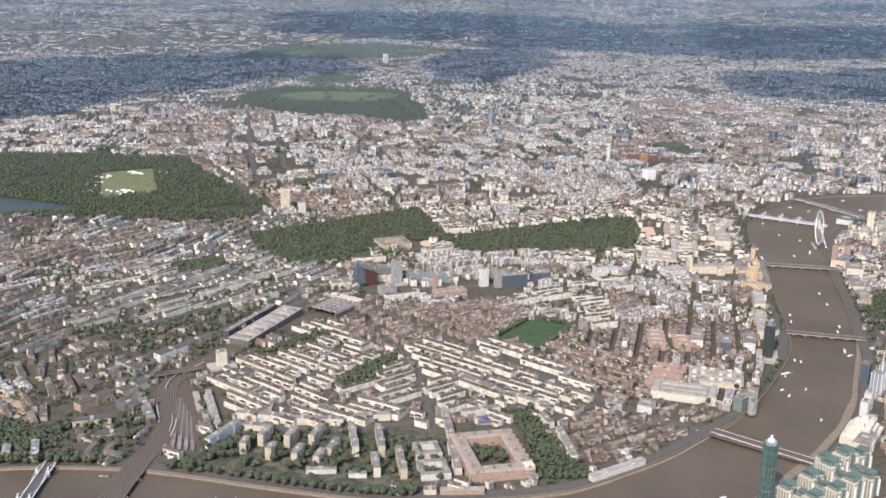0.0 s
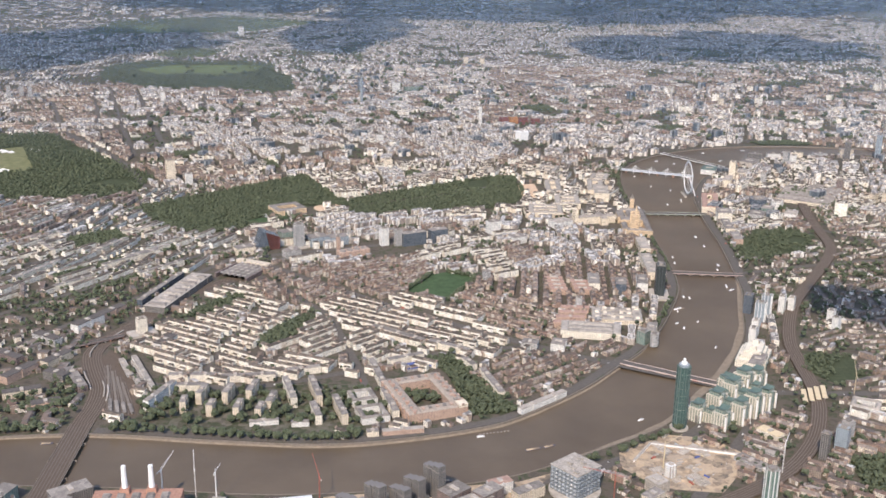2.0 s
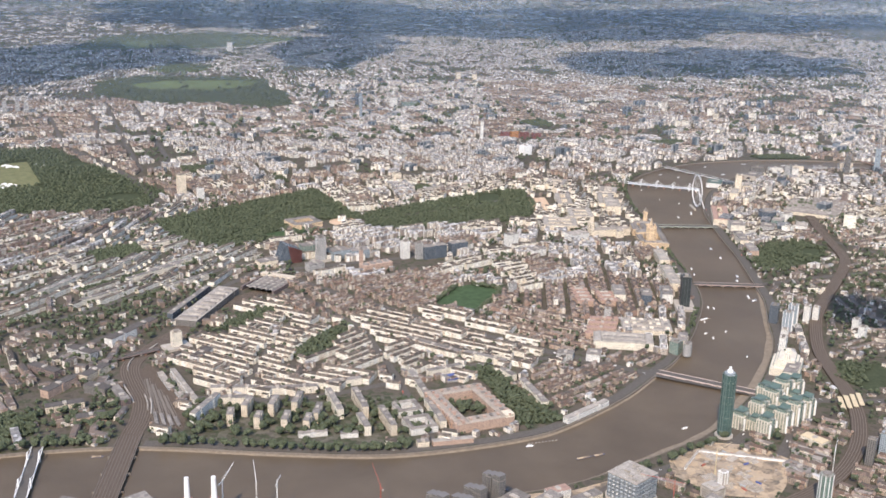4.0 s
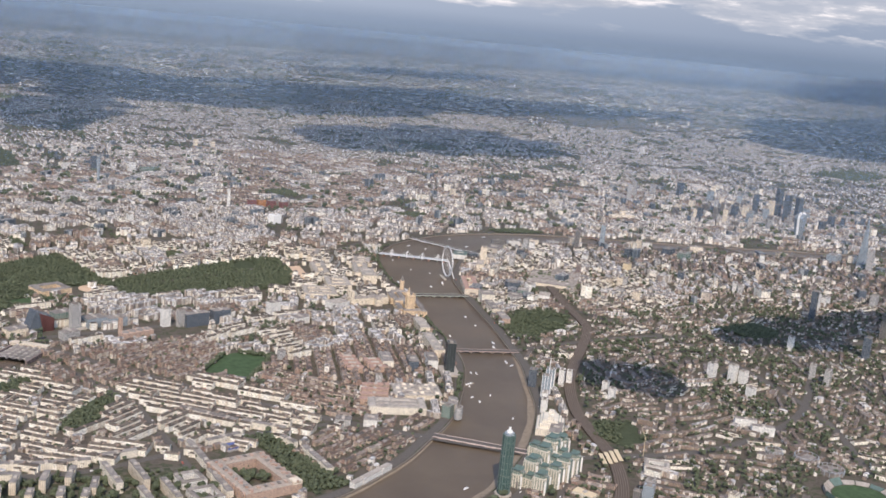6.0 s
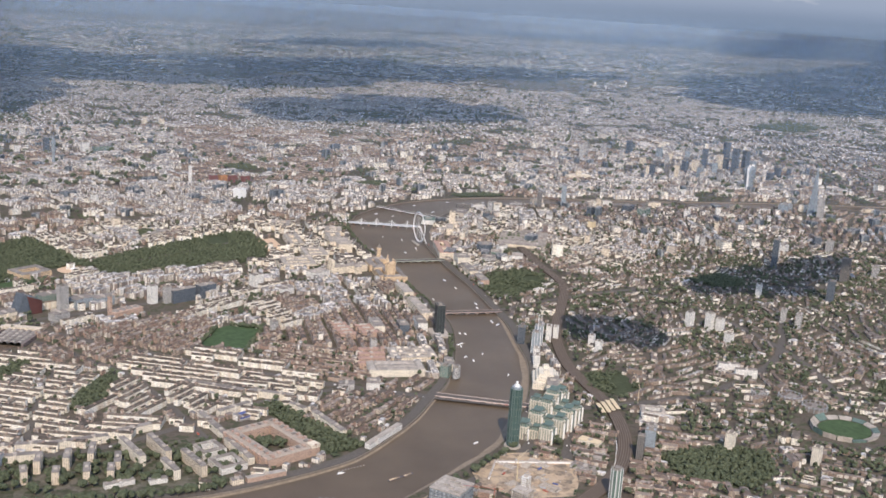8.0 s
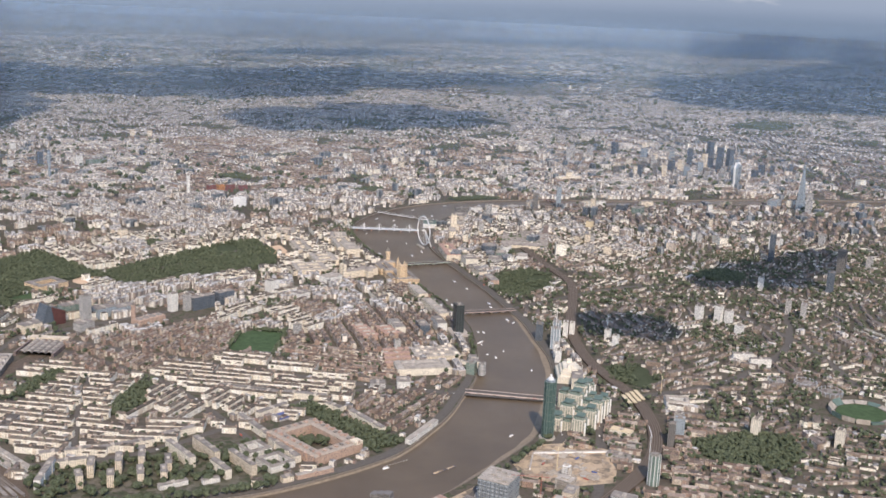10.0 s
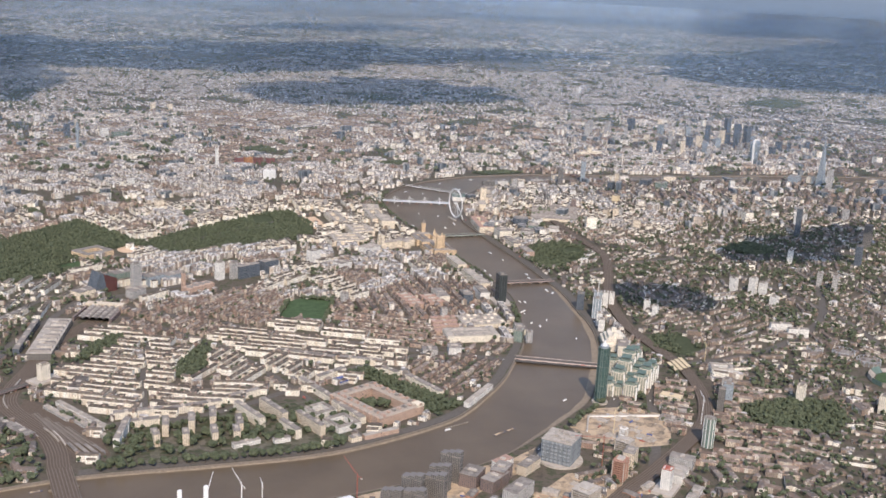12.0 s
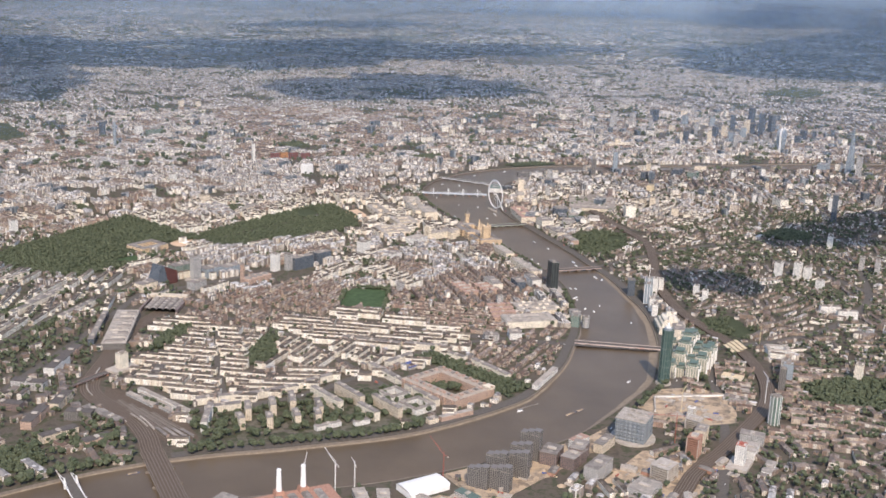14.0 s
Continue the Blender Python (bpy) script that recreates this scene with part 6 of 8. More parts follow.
# power station with white chimneys
ps = thing("power_station", -87.6, -57.4, 0, 1, "brown brick power station with tall white chimneys behind cranes", "power station")
bm = bmesh.new()
box(bm, -7.6, 7.6, -4.8, 4.8, 0, 4.2)
part("boiler_house", bm, M_BRICK, ps)
for sx in (-1, 1):
    bm = bmesh.new()
    box(bm, sx * 5.6 - 1.6, sx * 5.6 + 1.6, -5.6, 5.6, 0, 3.4)
    part("turbine_hall", bm, M_BRICK, ps)
for cx, cy, full in ((-2.3, 4.0, 1), (2.3, 4.0, 1), (-2.3, -4.0, 0), (2.3, -4.0, 0)):
    bm = bmesh.new()
    box(bm, cx - 0.9, cx + 0.9, cy - 0.9, cy + 0.9, 4.2, 5.3, 0.12)
    part("wash_tower", bm, M_BRICK, ps)
    if full:
        bm = bmesh.new()
        prism(bm, ring(0.52, 18, cx, cy), 5.3, 10.3, top=ring(0.40, 18, cx, cy))
        prism(bm, ring(0.46, 18, cx, cy), 9.9, 10.0)
        part("chimney", bm, M_WHITE, ps)
for q in range(5):
    bm = bmesh.new()
    box(bm, -6 + q * 2.5, -4.4 + q * 2.5, -3.5, 3.5, 4.2, 4.6, 0.3)
    part("roof_light", bm, M_LEAD, ps)
crane(-84.5, -50.2, 0, 7.0, 60, 3.6, M_WHITE, 0.7)
crane(-78.5, -51.0, 0, 7.8, 100, 4.0, M_WHITE, 0.5)
crane(-74.8, -51.5, 0, 7.2, 80, 3.0, M_WHITE)
crane(-56.5, -52, 0, 6.0, 110, 4, M_RED, 0.8)
ob = thing("white_hall", -62.0, -54.8, 0, 8, "broad white fabric-roofed temporary hall", "hall")
bm = bmesh.new()
prism(bm, [(-4.4, -2.6), (4.4, -2.6), (4.4, 2.6), (-4.4, 2.6)], 0, 1.2)
part("facade", bm, M_WHITE, ob)
bm = bmesh.new()
for q in range(8):
    a, b = math.pi * q / 8, math.pi * (q + 1) / 8
    vs4 = [bm.verts.new(p) for p in ((-4.5, -2.65 * math.cos(a), 1.2 + 0.7 * math.sin(a)), (4.5, -2.65 * math.cos(a), 1.2 + 0.7 * math.sin(a)), (4.5, -2.65 * math.cos(b), 1.2 + 0.7 * math.sin(b)), (-4.5, -2.65 * math.cos(b), 1.2 + 0.7 * math.sin(b)))]
    bm.faces.new(vs4)
part("roof", bm, M_WHITE, ob)
slab("site_shed", -74.5, -54.0, 80, 4.6, 2.4, 1.4, M_CONCF, "pale roofed site shed near the power station", roof=M_PALE)
slab("site_shed", -70.4, -55.2, 70, 3.8, 2.4, 1.2, M_CONCF, "pale roofed site shed near the power station", roof=M_PALE)
slab("site_shed", -55.5, -61, -70, 5, 2, 1.1, M_CONCF, "low shed with a bright green roof", roof=M_COPPER)
slab("apartment_block", -100.5, -50.5, 35, 7, 3.6, 3.2, M_BRONZE, "curved grey glass apartment block by the railway bridge")
slab("apartment_block", -102, -55.5, 60, 6, 3.4, 3.4, M_BRONZE, "grey glass apartment block by the railway bridge")
slab("apartment_block", -112.5, -52, 70, 7, 3, 3.4, M_AQUA, "blue-green glass apartment block by the railway")

# ---- estate and square in the bend ----
ds = palace("garden_square_flats", -36.8, -12.0, -72.0, 18, 13.2, 2.5, 2.9, M_SALMON, "huge salmon brick block of flats round a garden court", plain("weathered_tile", (0.33, 0.275, 0.22), spread=0.35, scale=2.0), "apartment block", cross=False)
for i in range(8):
    for sy in (-1, 1):
        bm = bmesh.new()
        box(bm, -8.6 + i * 2.3, -7.8 + i * 2.3, sy * 6.6 - 0.3, sy * 6.6 + 0.3, 0, 2.65)
        part("bay", bm, M_SALMON, ds)
        bm = bmesh.new()
        box(bm, -8.3 + i * 2.3, -7.6 + i * 2.3, sy * 5.1 - 0.5, sy * 5.1 + 0.4, 2.75, 3.15)
        part("roof_stair", bm, M_SALMON if i % 2 else M_LEAD, ds)
        bm = bmesh.new()
        box(bm, -7.2 + i * 2.3, -6.9 + i * 2.3, sy * 5.4 - 0.25, sy * 5.4 + 0.25, 2.75, 3.35)
        part("chimney", bm, M_TERRA, ds)
for i in range(5):
    for sx in (-1, 1):
        bm = bmesh.new()
        box(bm, sx * 7.6 - 0.5, sx * 7.6 + 0.5, -3.4 + i * 1.6, -2.8 + i * 1.6, 2.75, 3.15)
        part("roof_stair", bm, M_LEAD if i % 2 else M_SALMON, ds)
bm = bmesh.new()
box(bm, 7.0, 9.2, 4.4, 6.5, 2.4, 3.2)
part("corner_block", bm, M_STONEF, ds)
for x, y, t, L, h, m, lab in (
        (-93.6, -9.5, 68, 11, 2.9, M_WHITEF, "white and dark slab block of flats"), (-87.6, -14.5, 90, 3.6, 3.3, M_BUFFF, ""), (-84.6, -9.5, 78, 5.0, 3.3, M_BUFFF, ""), (-81.6, -16.2, 80, 3.2, 3.2, M_BUFFF, ""),
        (-79.0, -9.5, 78, 5.0, 3.4, M_BUFFF, ""), (-75.8, -17.2, 82, 4.6, 3.4, M_BUFFF, ""), (-74.0, -7.8, 78, 6.0, 3.2, M_BUFFF, ""), (-71.2, -18.0, 80, 3.8, 3.2, M_BUFFF, ""), (-69.4, -13.2, 80, 5.4, 3.0, M_BUFFF, ""),
        (-66.0, -8.6, 104, 11.5, 2.9, M_CREAMF, ""), (-60.4, -8.6, 103, 10.5, 3.2, M_BUFFF, ""), (-59.6, -18.8, 104, 7.0, 2.6, M_CREAMF, ""), (-54.6, -17.5, 104, 10.0, 2.9, M_BUFFF, ""), (-70.0, -21.5, 8, 6.0, 1.2, M_WHITEF, ""), (-62.5, -22.3, 5, 3.6, 1.2, M_WHITEF, "")):
    slab("estate_slab", x, y, t, L, 1.35, h, m, lab or "buff brick slab of council flats among trees", "riverside estate")
for x, y, t, w, d in ((-50.2, -11.0, 16, 5.6, 5.4), (-47.8, -19.0, 16, 6.0, 6.2)):
    palace("courtyard_flats", x, y, t, w, d, 1.7, 1.1, M_WHITEF, "white low flats round a small court", M_LEAD, "apartment block", cross=False)
slab("boathouse_terrace", -41.4, -26.4, 8, 8.5, 1.3, 1.2, M_SALMON, "pink and white riverside houses at the water's edge", roof=M_PALE)
slab("boathouse", -47.6, -27.0, 8, 2.4, 1.6, 1.3, M_STONEF, "small stone riverside house")
slab("riverside_terrace", -11.2, -14.2, 38, 14.0, 1.4, 1.5, M_WHITEF, "long white riverside terrace at the water's edge", roof=M_PALE)
slab("blue_shed", -37.4, 6.6, 20, 7.0, 3.4, 0.7, M_CONCF, "low building under bright blue sheeting", roof=M_BLUE)
tower("apartment_tower", -106.3, 29, 30, 2.4, 1.9, 5.2, M_CREAMF, "pale concrete apartment tower beside the railway", podium=2.2)
tower("apartment_tower", 6.5, 43.5, 80, 1.6, 1.8, 4.2, M_CONCF, "brown concrete apartment tower among terraces")
tower("apartment_tower", -16.5, 66.5, 30, 1.6, 2.0, 4.2, M_CONCF, "brown concrete apartment tower by the playing field")
tower("office_tower", 31, 53.5, 80, 3.4, 2.4, 11.2, M_TOWERDK, "slim dark green-grey glass office tower by the river", podium=2.6, ribs=M_DARK)
slab("office_block", 27.5, 60, 80, 8, 3, 3.4, M_WHITEF, "long white office block along the river road")
slab("office_block", 33.5, 76, 84, 18, 3.2, 2.9, M_STONEF, "long pale stone office range by the river", roof=M_PALE)
slab("office_block", 36.5, 97, 84, 12, 3.2, 2.7, M_STONEF, "long pale stone office range by the river", roof=M_PALE)
slab("office_block", 21, 58, 80, 6, 3, 3.6, M_NAVY, "dark glazed office block with pale piers")
slab("office_block", 14, 62, 82, 9, 3.2, 2.9, M_CREAMF, "cream stone mansion offices near the river")
gal = palace("gallery", 15.5, 36.5, 80, 9, 13, 1.5, 2.4, M_STONEF, "pale stone art gallery with glazed courts", M_PALE, "museum")
for i in range(6):
    for sx in (-1, 0, 1):
        bm = bmesh.new()
        box(bm, sx * 3.2 - 0.7, sx * 3.2 + 0.7, -5.9 + i * 2.1, -4.6 + i * 2.1, 1.5 if sx else 1.4, 2.2 if (i + sx) % 2 else 2.0, 0.2)
        part("roof_light", bm, M_STONEF if (i + sx) % 3 else M_LEAD, gal)
bm = bmesh.new()
prism(bm, ring(0.8, 14), 1.8, 2.7, top=ring(0.35, 14))
part("dome", bm, M_LEAD, gal)
palace("barracks_college", 6.5, 25.5, 78, 7, 15, 2.3, 2.0, M_CREAMF, "cream former barracks round a parade court", M_PALE, "building")
for i in range(4):
    slab("mansion_block", 1.5 + i * 1.2, 30.5 + i * 3.6, -8, 7.5, 1.8, 1.9, M_SALMON, "red brick mansion block with striped roof", "mansion blocks", M_TERRA)
for i in range(7):
    slab("mansion_block", 3.0 + (i % 2) * 6.8, 56 + (i // 2) * 3.2, 84, 2.2, 4.8, 1.9, M_SALMON, "red brick mansion block with pale gables", "mansion blocks", M_TERRA)
tower("apartment_tower", 21.0, 17.8, 45, 2.6, 2.0, 3.8, M_CONCF, "rounded grey apartment tower by the bridge", True)
tower("apartment_tower", 18.6, 19.5, 45, 2.6, 2.4, 3.9, M_AQUA, "green glass apartment block by the bridge")
slab("office_block", 22, 25, 70, 6, 2.4, 2.6, M_CREAMF, "cream riverside mansion block of flats")
slab("office_block", -10, 17, -20, 4, 3, 2.2, M_CONCF, "brown concrete school block")
slab("office_block", -3, 16.5, 70, 4, 3.4, 2.3, M_WHITEF, "white boxy office block")

for x, y, t, L in ((-132.5, 101.5, 62, 15), (-147.5, 77, 62, 18), (-119.5, 94.5, 46, 16), (-134, 66, 46, 12), (-155, 112, 35, 12), (-127.5, 119, 35, 12), (-152, 100, -55, 12), (-112, 78.5, 48, 16), (-123, 88, 47, 20), (-20, 199, 32, 15), (-34, 191, 32, 12), (-5, 206, 35, 8)):
    slab("stucco_terrace", x, y, t, L, 1.5, 2.0, M_CREAMF, "long white stucco terrace facing a garden square", "stucco terraces")
for x, y, t, L in ((-88.5, 0.8, -3, 11), (-76, 0.2, 4, 12), (-64.6, 3.4, 15, 9), (-89, -4.6, -3, 8), (-40.5, 9.6, 24, 9), (-47.6, 4.0, -78, 9), (-46.0, -3.0, -78, 7), (-44.2, -13.5, -78, 12), (-21.3, -4.4, -77, 13.5), (-25.7, 6.4, -65, 5), (-42.2, 24.6, -39, 16), (-30.0, 16.3, -34, 11)):
    slab("long_terrace", x, y, t, L, 1.5, 1.9, M_CREAMF, "long cream stucco terrace along a main street", "long terraces")

sheet("estate_lawn", [(-97, -4.5), (-60, -2), (-49, -3), (-45, -25), (-60, -28), (-97, -23.5)], 0.018, M_YARD, "worn lawns and paving between blocks of flats", "lawn")
for x, y, t, L, d, h, m, lab in ((-128, 4, 60, 9, 2.4, 2.2, M_SALMON, "red brick mansion block near the railway"), (-122, 12, 60, 8, 2.4, 2.0, M_BUFFF, "buff brick mansion block near the railway"), (-134, 14, -35, 9, 2.2, 2.0, M_DARKF, "dark brick mansion block"), (-119, 2, -30, 6, 2.4, 2.4, M_BRONZE, "glazed office block beside the railway"),
                                 (-124, -6, 20, 8, 2.2, 1.8, M_BUFFF, "buff brick flats near the river"), (-117, -12, 20, 6, 2.4, 1.8, M_SALMON, "red brick flats near the river"), (-128, 24, -35, 8, 2.4, 2.4, M_CONCF, "grey office block by the tracks"), (-121, 34, 58, 9, 2.6, 2.6, M_WHITEF, "white office block by the tracks"), (-117, 42, 58, 8, 2.6, 2.4, M_SALMON, "red brick office block by the tracks"), (-99, 22, 62, 7, 2.4, 1.8, M_WHITEF, "white depot building by the tracks")):
    slab("mansion_block", x, y, t, L, d, h, m, lab if len(lab.split()) > 3 else lab + " by gardens", "mansion blocks", M_SLATE)

# ---- railway terminus and its quarter ----
ts_ = thing("railway_terminus", -88.6, 75.0, 0, 62, "railway terminus with arched pale glass train sheds", "railway station")
for i in range(5):
    bm = bmesh.new()
    y0 = -4.5 + i * 1.9
    for q in range(6):
        a, b = math.pi * q / 6, math.pi * (q + 1) / 6
        p = [(-5, y0 - 0.95 * math.cos(a), 1.2 + 0.75 * math.sin(a)), (6, y0 - 0.95 * math.cos(a), 1.2 + 0.75 * math.sin(a)), (6, y0 - 0.95 * math.cos(b), 1.2 + 0.75 * math.sin(b)), (-5, y0 - 0.95 * math.cos(b), 1.2 + 0.75 * math.sin(b))]
        bm.faces.new([bm.verts.new(v) for v in p])
    part("shed_vault", bm, M_LEAD, ts_)
    for q in range(5):
        bm = bmesh.new()
        box(bm, -4.6 + q * 2.2, -3.9 + q * 2.2, y0 - 0.5, y0 + 0.5, 1.9, 2.02, 0.1)
        part("roof_glazing", bm, M_PALE, ts_)
for y0 in (-5.5, 5.0):
    bm = bmesh.new()
    box(bm, -5, 6, y0 - 0.3, y0 + 0.3, 0, 1.5)
    part("side_wall", bm, M_DARKF, ts_)
bm = bmesh.new()
box(bm, 6, 8.2, -5.6, 5.4, 0, 2.4)
part("head_building", bm, M_BUFFF, ts_)
ob = slab("long_office", -102.6, 57.0, 72, 28, 6.2, 2.2, M_BRONZE, "long grey glazed office range over railway tracks", roof=M_PALE)
for i in range(9):
    bm = bmesh.new()
    box(bm, -12.8 + i * 2.9, -11.2 + i * 2.9, -2.6, 2.6 - 1.2 * (i % 3), 2.3, 2.75, 0.25)
    part("roof_light", bm, M_PALE if i % 2 else M_LEAD, ob)
slab("long_office", -108.2, 60.5, 72, 24, 1.6, 2.2, M_NAVY, "dark glazed office strip beside the railway")
tower("office_tower", -73.5, 101, 30, 3.0, 1.9, 9.6, M_CONCF, "tall slim grey office tower", podium=1.5)
ob = thing("wedge_office", -84, 101.5, 0, 20, "dark red and grey wedge-shaped office block", "office building")
bm = bmesh.new()
vs6 = [bm.verts.new(p) for p in ((-3.8, -2.6, 0), (3.8, -2.6, 0), (3.8, 2.6, 0), (-3.8, 2.6, 0), (-1.6, -2.6, 7.4), (3.8, -2.6, 4.6), (3.8, 2.6, 4.6), (-1.6, 2.6, 7.4))]
for f in ((4, 5, 6, 7), (0, 1, 5, 4), (1, 2, 6, 5), (2, 3, 7, 6), (3, 0, 4, 7)):
    bm.faces.new([vs6[i] for i in f])
part("body", bm, M_NAVY, ob)
bm = bmesh.new()
vs6 = [bm.verts.new(p) for p in ((0.6, -2.72, 0), (3.9, -2.72, 0), (3.9, -2.72, 4.7), (-0.6, -2.72, 6.9))]
bm.faces.new(vs6)
bmesh.ops.solidify(bm, geom=bm.faces[:], thickness=0.1)
part("red_front", bm, M_REDF, ob, "red ceramic front")
for x, y, t, L, d, h, m in ((-77, 108, 25, 7, 4, 4.6, M_AQUA), (-68, 104.5, 25, 6, 4.4, 3.6, M_SILVER), (-61.5, 105, 25, 6, 4.0, 3.4, M_SILVER), (-90, 95, 30, 6, 4, 3.0, M_STONEF), (-37, 104, 22, 8, 2.6, 5.0, M_NAVY), (-29, 107, 22, 6, 2.8, 5.2, M_NAVY), (-75, 92, 30, 5, 3.4, 2.8, M_CONCF),
                            (-10, 117, 25, 4, 3, 5.0, M_WHITEF), (-3, 106, 25, 5, 4, 2.6, M_WHITEF)):
    slab("office_block", x, y, t, L, d, h, m, "glazed city office block near the terminus" if m in (M_AQUA, M_SILVER, M_NAVY) else "pale masonry office block near the terminus")
tower("office_tower", -46.5, 103.5, 25, 2.6, 2.0, 7.0, M_WHITEF, "pale concrete office tower with window rows")
tower("office_tower", -42, 103, 25, 2.2, 1.8, 6.4, M_CONCF, "grey concrete office tower")
cath = thing("striped_cathedral", -56, 91.5, 0, 28, "red and white striped brick cathedral with a tall bell tower", "cathedral")
bm = bmesh.new()
box(bm, -5, 5, -1.8, 1.8, 0, 2.8)
part("nave", bm, M_SALMON, cath)
for i in range(4):
    bm = bmesh.new()
    bmesh.ops.create_icosphere(bm, subdivisions=2, radius=1.0, matrix=Matrix.Translation((-3.6 + i * 2.4, 0, 2.7)) @ Matrix.Diagonal((1.1, 1.3, 0.7, 1)))
    part("dome", bm, M_LEAD, cath)
bm = bmesh.new()
box(bm, -4.4, -3.4, 1.9, 2.9, 0, 7.6)
part("bell_tower", bm, M_SALMON, cath)
bm = bmesh.new()
box(bm, -4.3, -3.5, 2.0, 2.8, 7.6, 8.7, 0.25)
part("lantern", bm, M_LEAD, cath)

sheet("bare_ground", [(-160, 6), (-150, 10), (-140, 3), (-142, -10), (-150, -13), (-162, -8)], 0.05, M_SAND, "bare sandy cleared ground beside houses", "site")
for i, (lo_i, off, n) in enumerate(((9, -2.0, 4), (10, -1.2, 4), (12, 1.7, 5), (20, -0.4, 4), (26, -1.6, 4))):
    tr = thing("train", 0, 0, 0.12, 0, "pale electric commuter train on the tracks", "train", "trains")
    line = offset_line(RAIL_VICTORIA, off)
    s0 = np.concatenate([[0], np.cumsum(np.hypot(*np.diff(line, axis=0).T))])
    for q in range(n):
        at_s = s0[min(lo_i, len(s0) - 1)] + q * 2.05
        if at_s + 2 > s0[-1]:
            break
        p0 = [np.interp(at_s, s0, line[:, j]) for j in (0, 1)]
        p1 = [np.interp(at_s + 1.95, s0, line[:, j]) for j in (0, 1)]
        bm = bmesh.new()
        beam(bm, (*p0, 0.22), (*p1, 0.22), 0.28, 0.34)
        part("carriage", bm, M_PALE if i % 2 else M_CONC, tr)
for i, (x, y, t, L) in enumerate(((-99.4, -3.0, 113, 12), (-105.2, 7.4, 113, 10), (-102.0, 6.0, 113, 11))):
    slab("carriage_shed", x, y, t, L, 1.1, 0.8, M_CONCF, "long low carriage shed beside the tracks", "carriage sheds", M_PALE)

slab("engine_shed", -114.4, 0.6, -62, 12, 2.2, 1.7, M_DARKF, "long dark flat-roofed shed beside the main tracks")
ov_b = thing("overbridge", -121, 19.5, 0, 32, "plain road bridge carried over railway tracks", "bridge")
bm = bmesh.new()
box(bm, 0, 13, -0.8, 0.8, 0.75, 0.9)
part("deck", bm, M_ASPHALT, ov_b)
for sy in (-0.8, 0.8):
    bm = bmesh.new()
    box(bm, 0, 13, sy - 0.08, sy + 0.08, 0.7, 1.08)
    part("parapet", bm, M_DARKF, ov_b)
for sx in (0.3, 3.6, 9.4, 12.7):
    bm = bmesh.new()
    box(bm, sx - 0.2, sx + 0.2, -0.7, 0.7, 0, 0.75)
    part("pier", bm, M_BRICK, ov_b)

# ---- palace, parade, government, parliament ----
palace("royal_palace", -81.5, 145, 28, 11, 9, 2.2, 2.2, M_GOLDEN, "pale stone palace round a courtyard beside a park", M_LEAD, "palace", cross=False)
fc = thing("forecourt_monument", -67, 150, 0, 0, "round pale forecourt with a marble monument", "monument")
bm = bmesh.new()
prism(bm, ring(5.5, 28), 0, 0.06)
part("forecourt", bm, M_GRAVEL, fc)
bm = bmesh.new()
prism(bm, ring(1.2, 16), 0.06, 0.5)
prism(bm, ring(0.4, 10), 0.5, 2.2, top=ring(0.2, 10))
part("monument", bm, M_WHITE, fc)
sheet("parade_ground", [(5.5, 164), (6, 184), (13, 186), (13, 163)], 0.05, M_GRAVEL, "orange gravel parade ground", "parade")
for x, y, t, w, d, h in ((19, 176, 84, 17, 6, 2.2), (21, 153, 84, 12, 9, 2.5), (11, 140, 82, 11, 12, 2.5), (35, 172, 80, 17, 6, 3.4), (40, 190, 72, 9, 7, 2.6), (21, 205, 70, 11, 8, 2.4), (-32, 197, 40, 14, 3, 2.0)):
    palace("government_office", x, y, t, w, d, h, 1.9, M_STONEF, "large pale stone government office round courts", M_PALE, "office building")
slab("government_office", 35.5, 163, 82, 12, 5.5, 4.0, M_STONEF, "tall white stone ministry block", roof=M_PALE)
par = thing("parliament", 41.0, 124.0, 0, 83, "honey-coloured gothic parliament with a great square tower", "parliament")
for x0, x1, y0, y1, h in ((-13.5, 13.5, -3.4, -1.4, 2.7), (-12, 12.5, 1.0, 3.2, 2.6), (-13.4, -11, -1.4, 5, 2.9), (11, 13.4, -1.4, 5, 2.9), (-1.6, 1.6, -1.4, 6, 3.1), (3, 10.9, 4, 6.6, 2.8), (-10.9, -3, 4.2, 6.2, 2.5)):
    bm = bmesh.new()
    box(bm, x0, x1, y0, y1, 0, h)
    part("range", bm, M_GOLDEN, par)
    bm = bmesh.new()
    box(bm, x0, x1, y0, y1, h, h + 0.5, min(0.6, (y1 - y0) * 0.4))
    part("roof", bm, M_LEAD, par)
bm = bmesh.new()
box(bm, -12.6, -10.2, 1.4, 3.8, 0, 8.4)
part("great_tower", bm, M_GOLDEN, par)
for sx in (-12.6, -10.2):
    for sy in (1.4, 3.8):
        bm = bmesh.new()
        prism(bm, ring(0.35, 8, sx, sy), 0, 9.2)
        prism(bm, ring(0.35, 8, sx, sy), 9.2, 9.9, top=ring(0.05, 8, sx, sy))
        part("corner_turret", bm, M_GOLDEN, par)
bm = bmesh.new()
prism(bm, ring(0.9, 8, 0, 0.8), 2.6, 6.0, top=ring(0.6, 8, 0, 0.8))
prism(bm, ring(0.6, 8, 0, 0.8), 6.0, 8.8, top=ring(0.05, 8, 0, 0.8))
part("central_spire", bm, M_GOLDEN, par)
bm = bmesh.new()
box(bm, 12.6, 13.9, 0.2, 1.5, 0, 6.2)
box(bm, 12.5, 14.0, 0.1, 1.6, 6.2, 7.6)
part("clock_tower", bm, M_GOLDEN, par)
bm = bmesh.new()
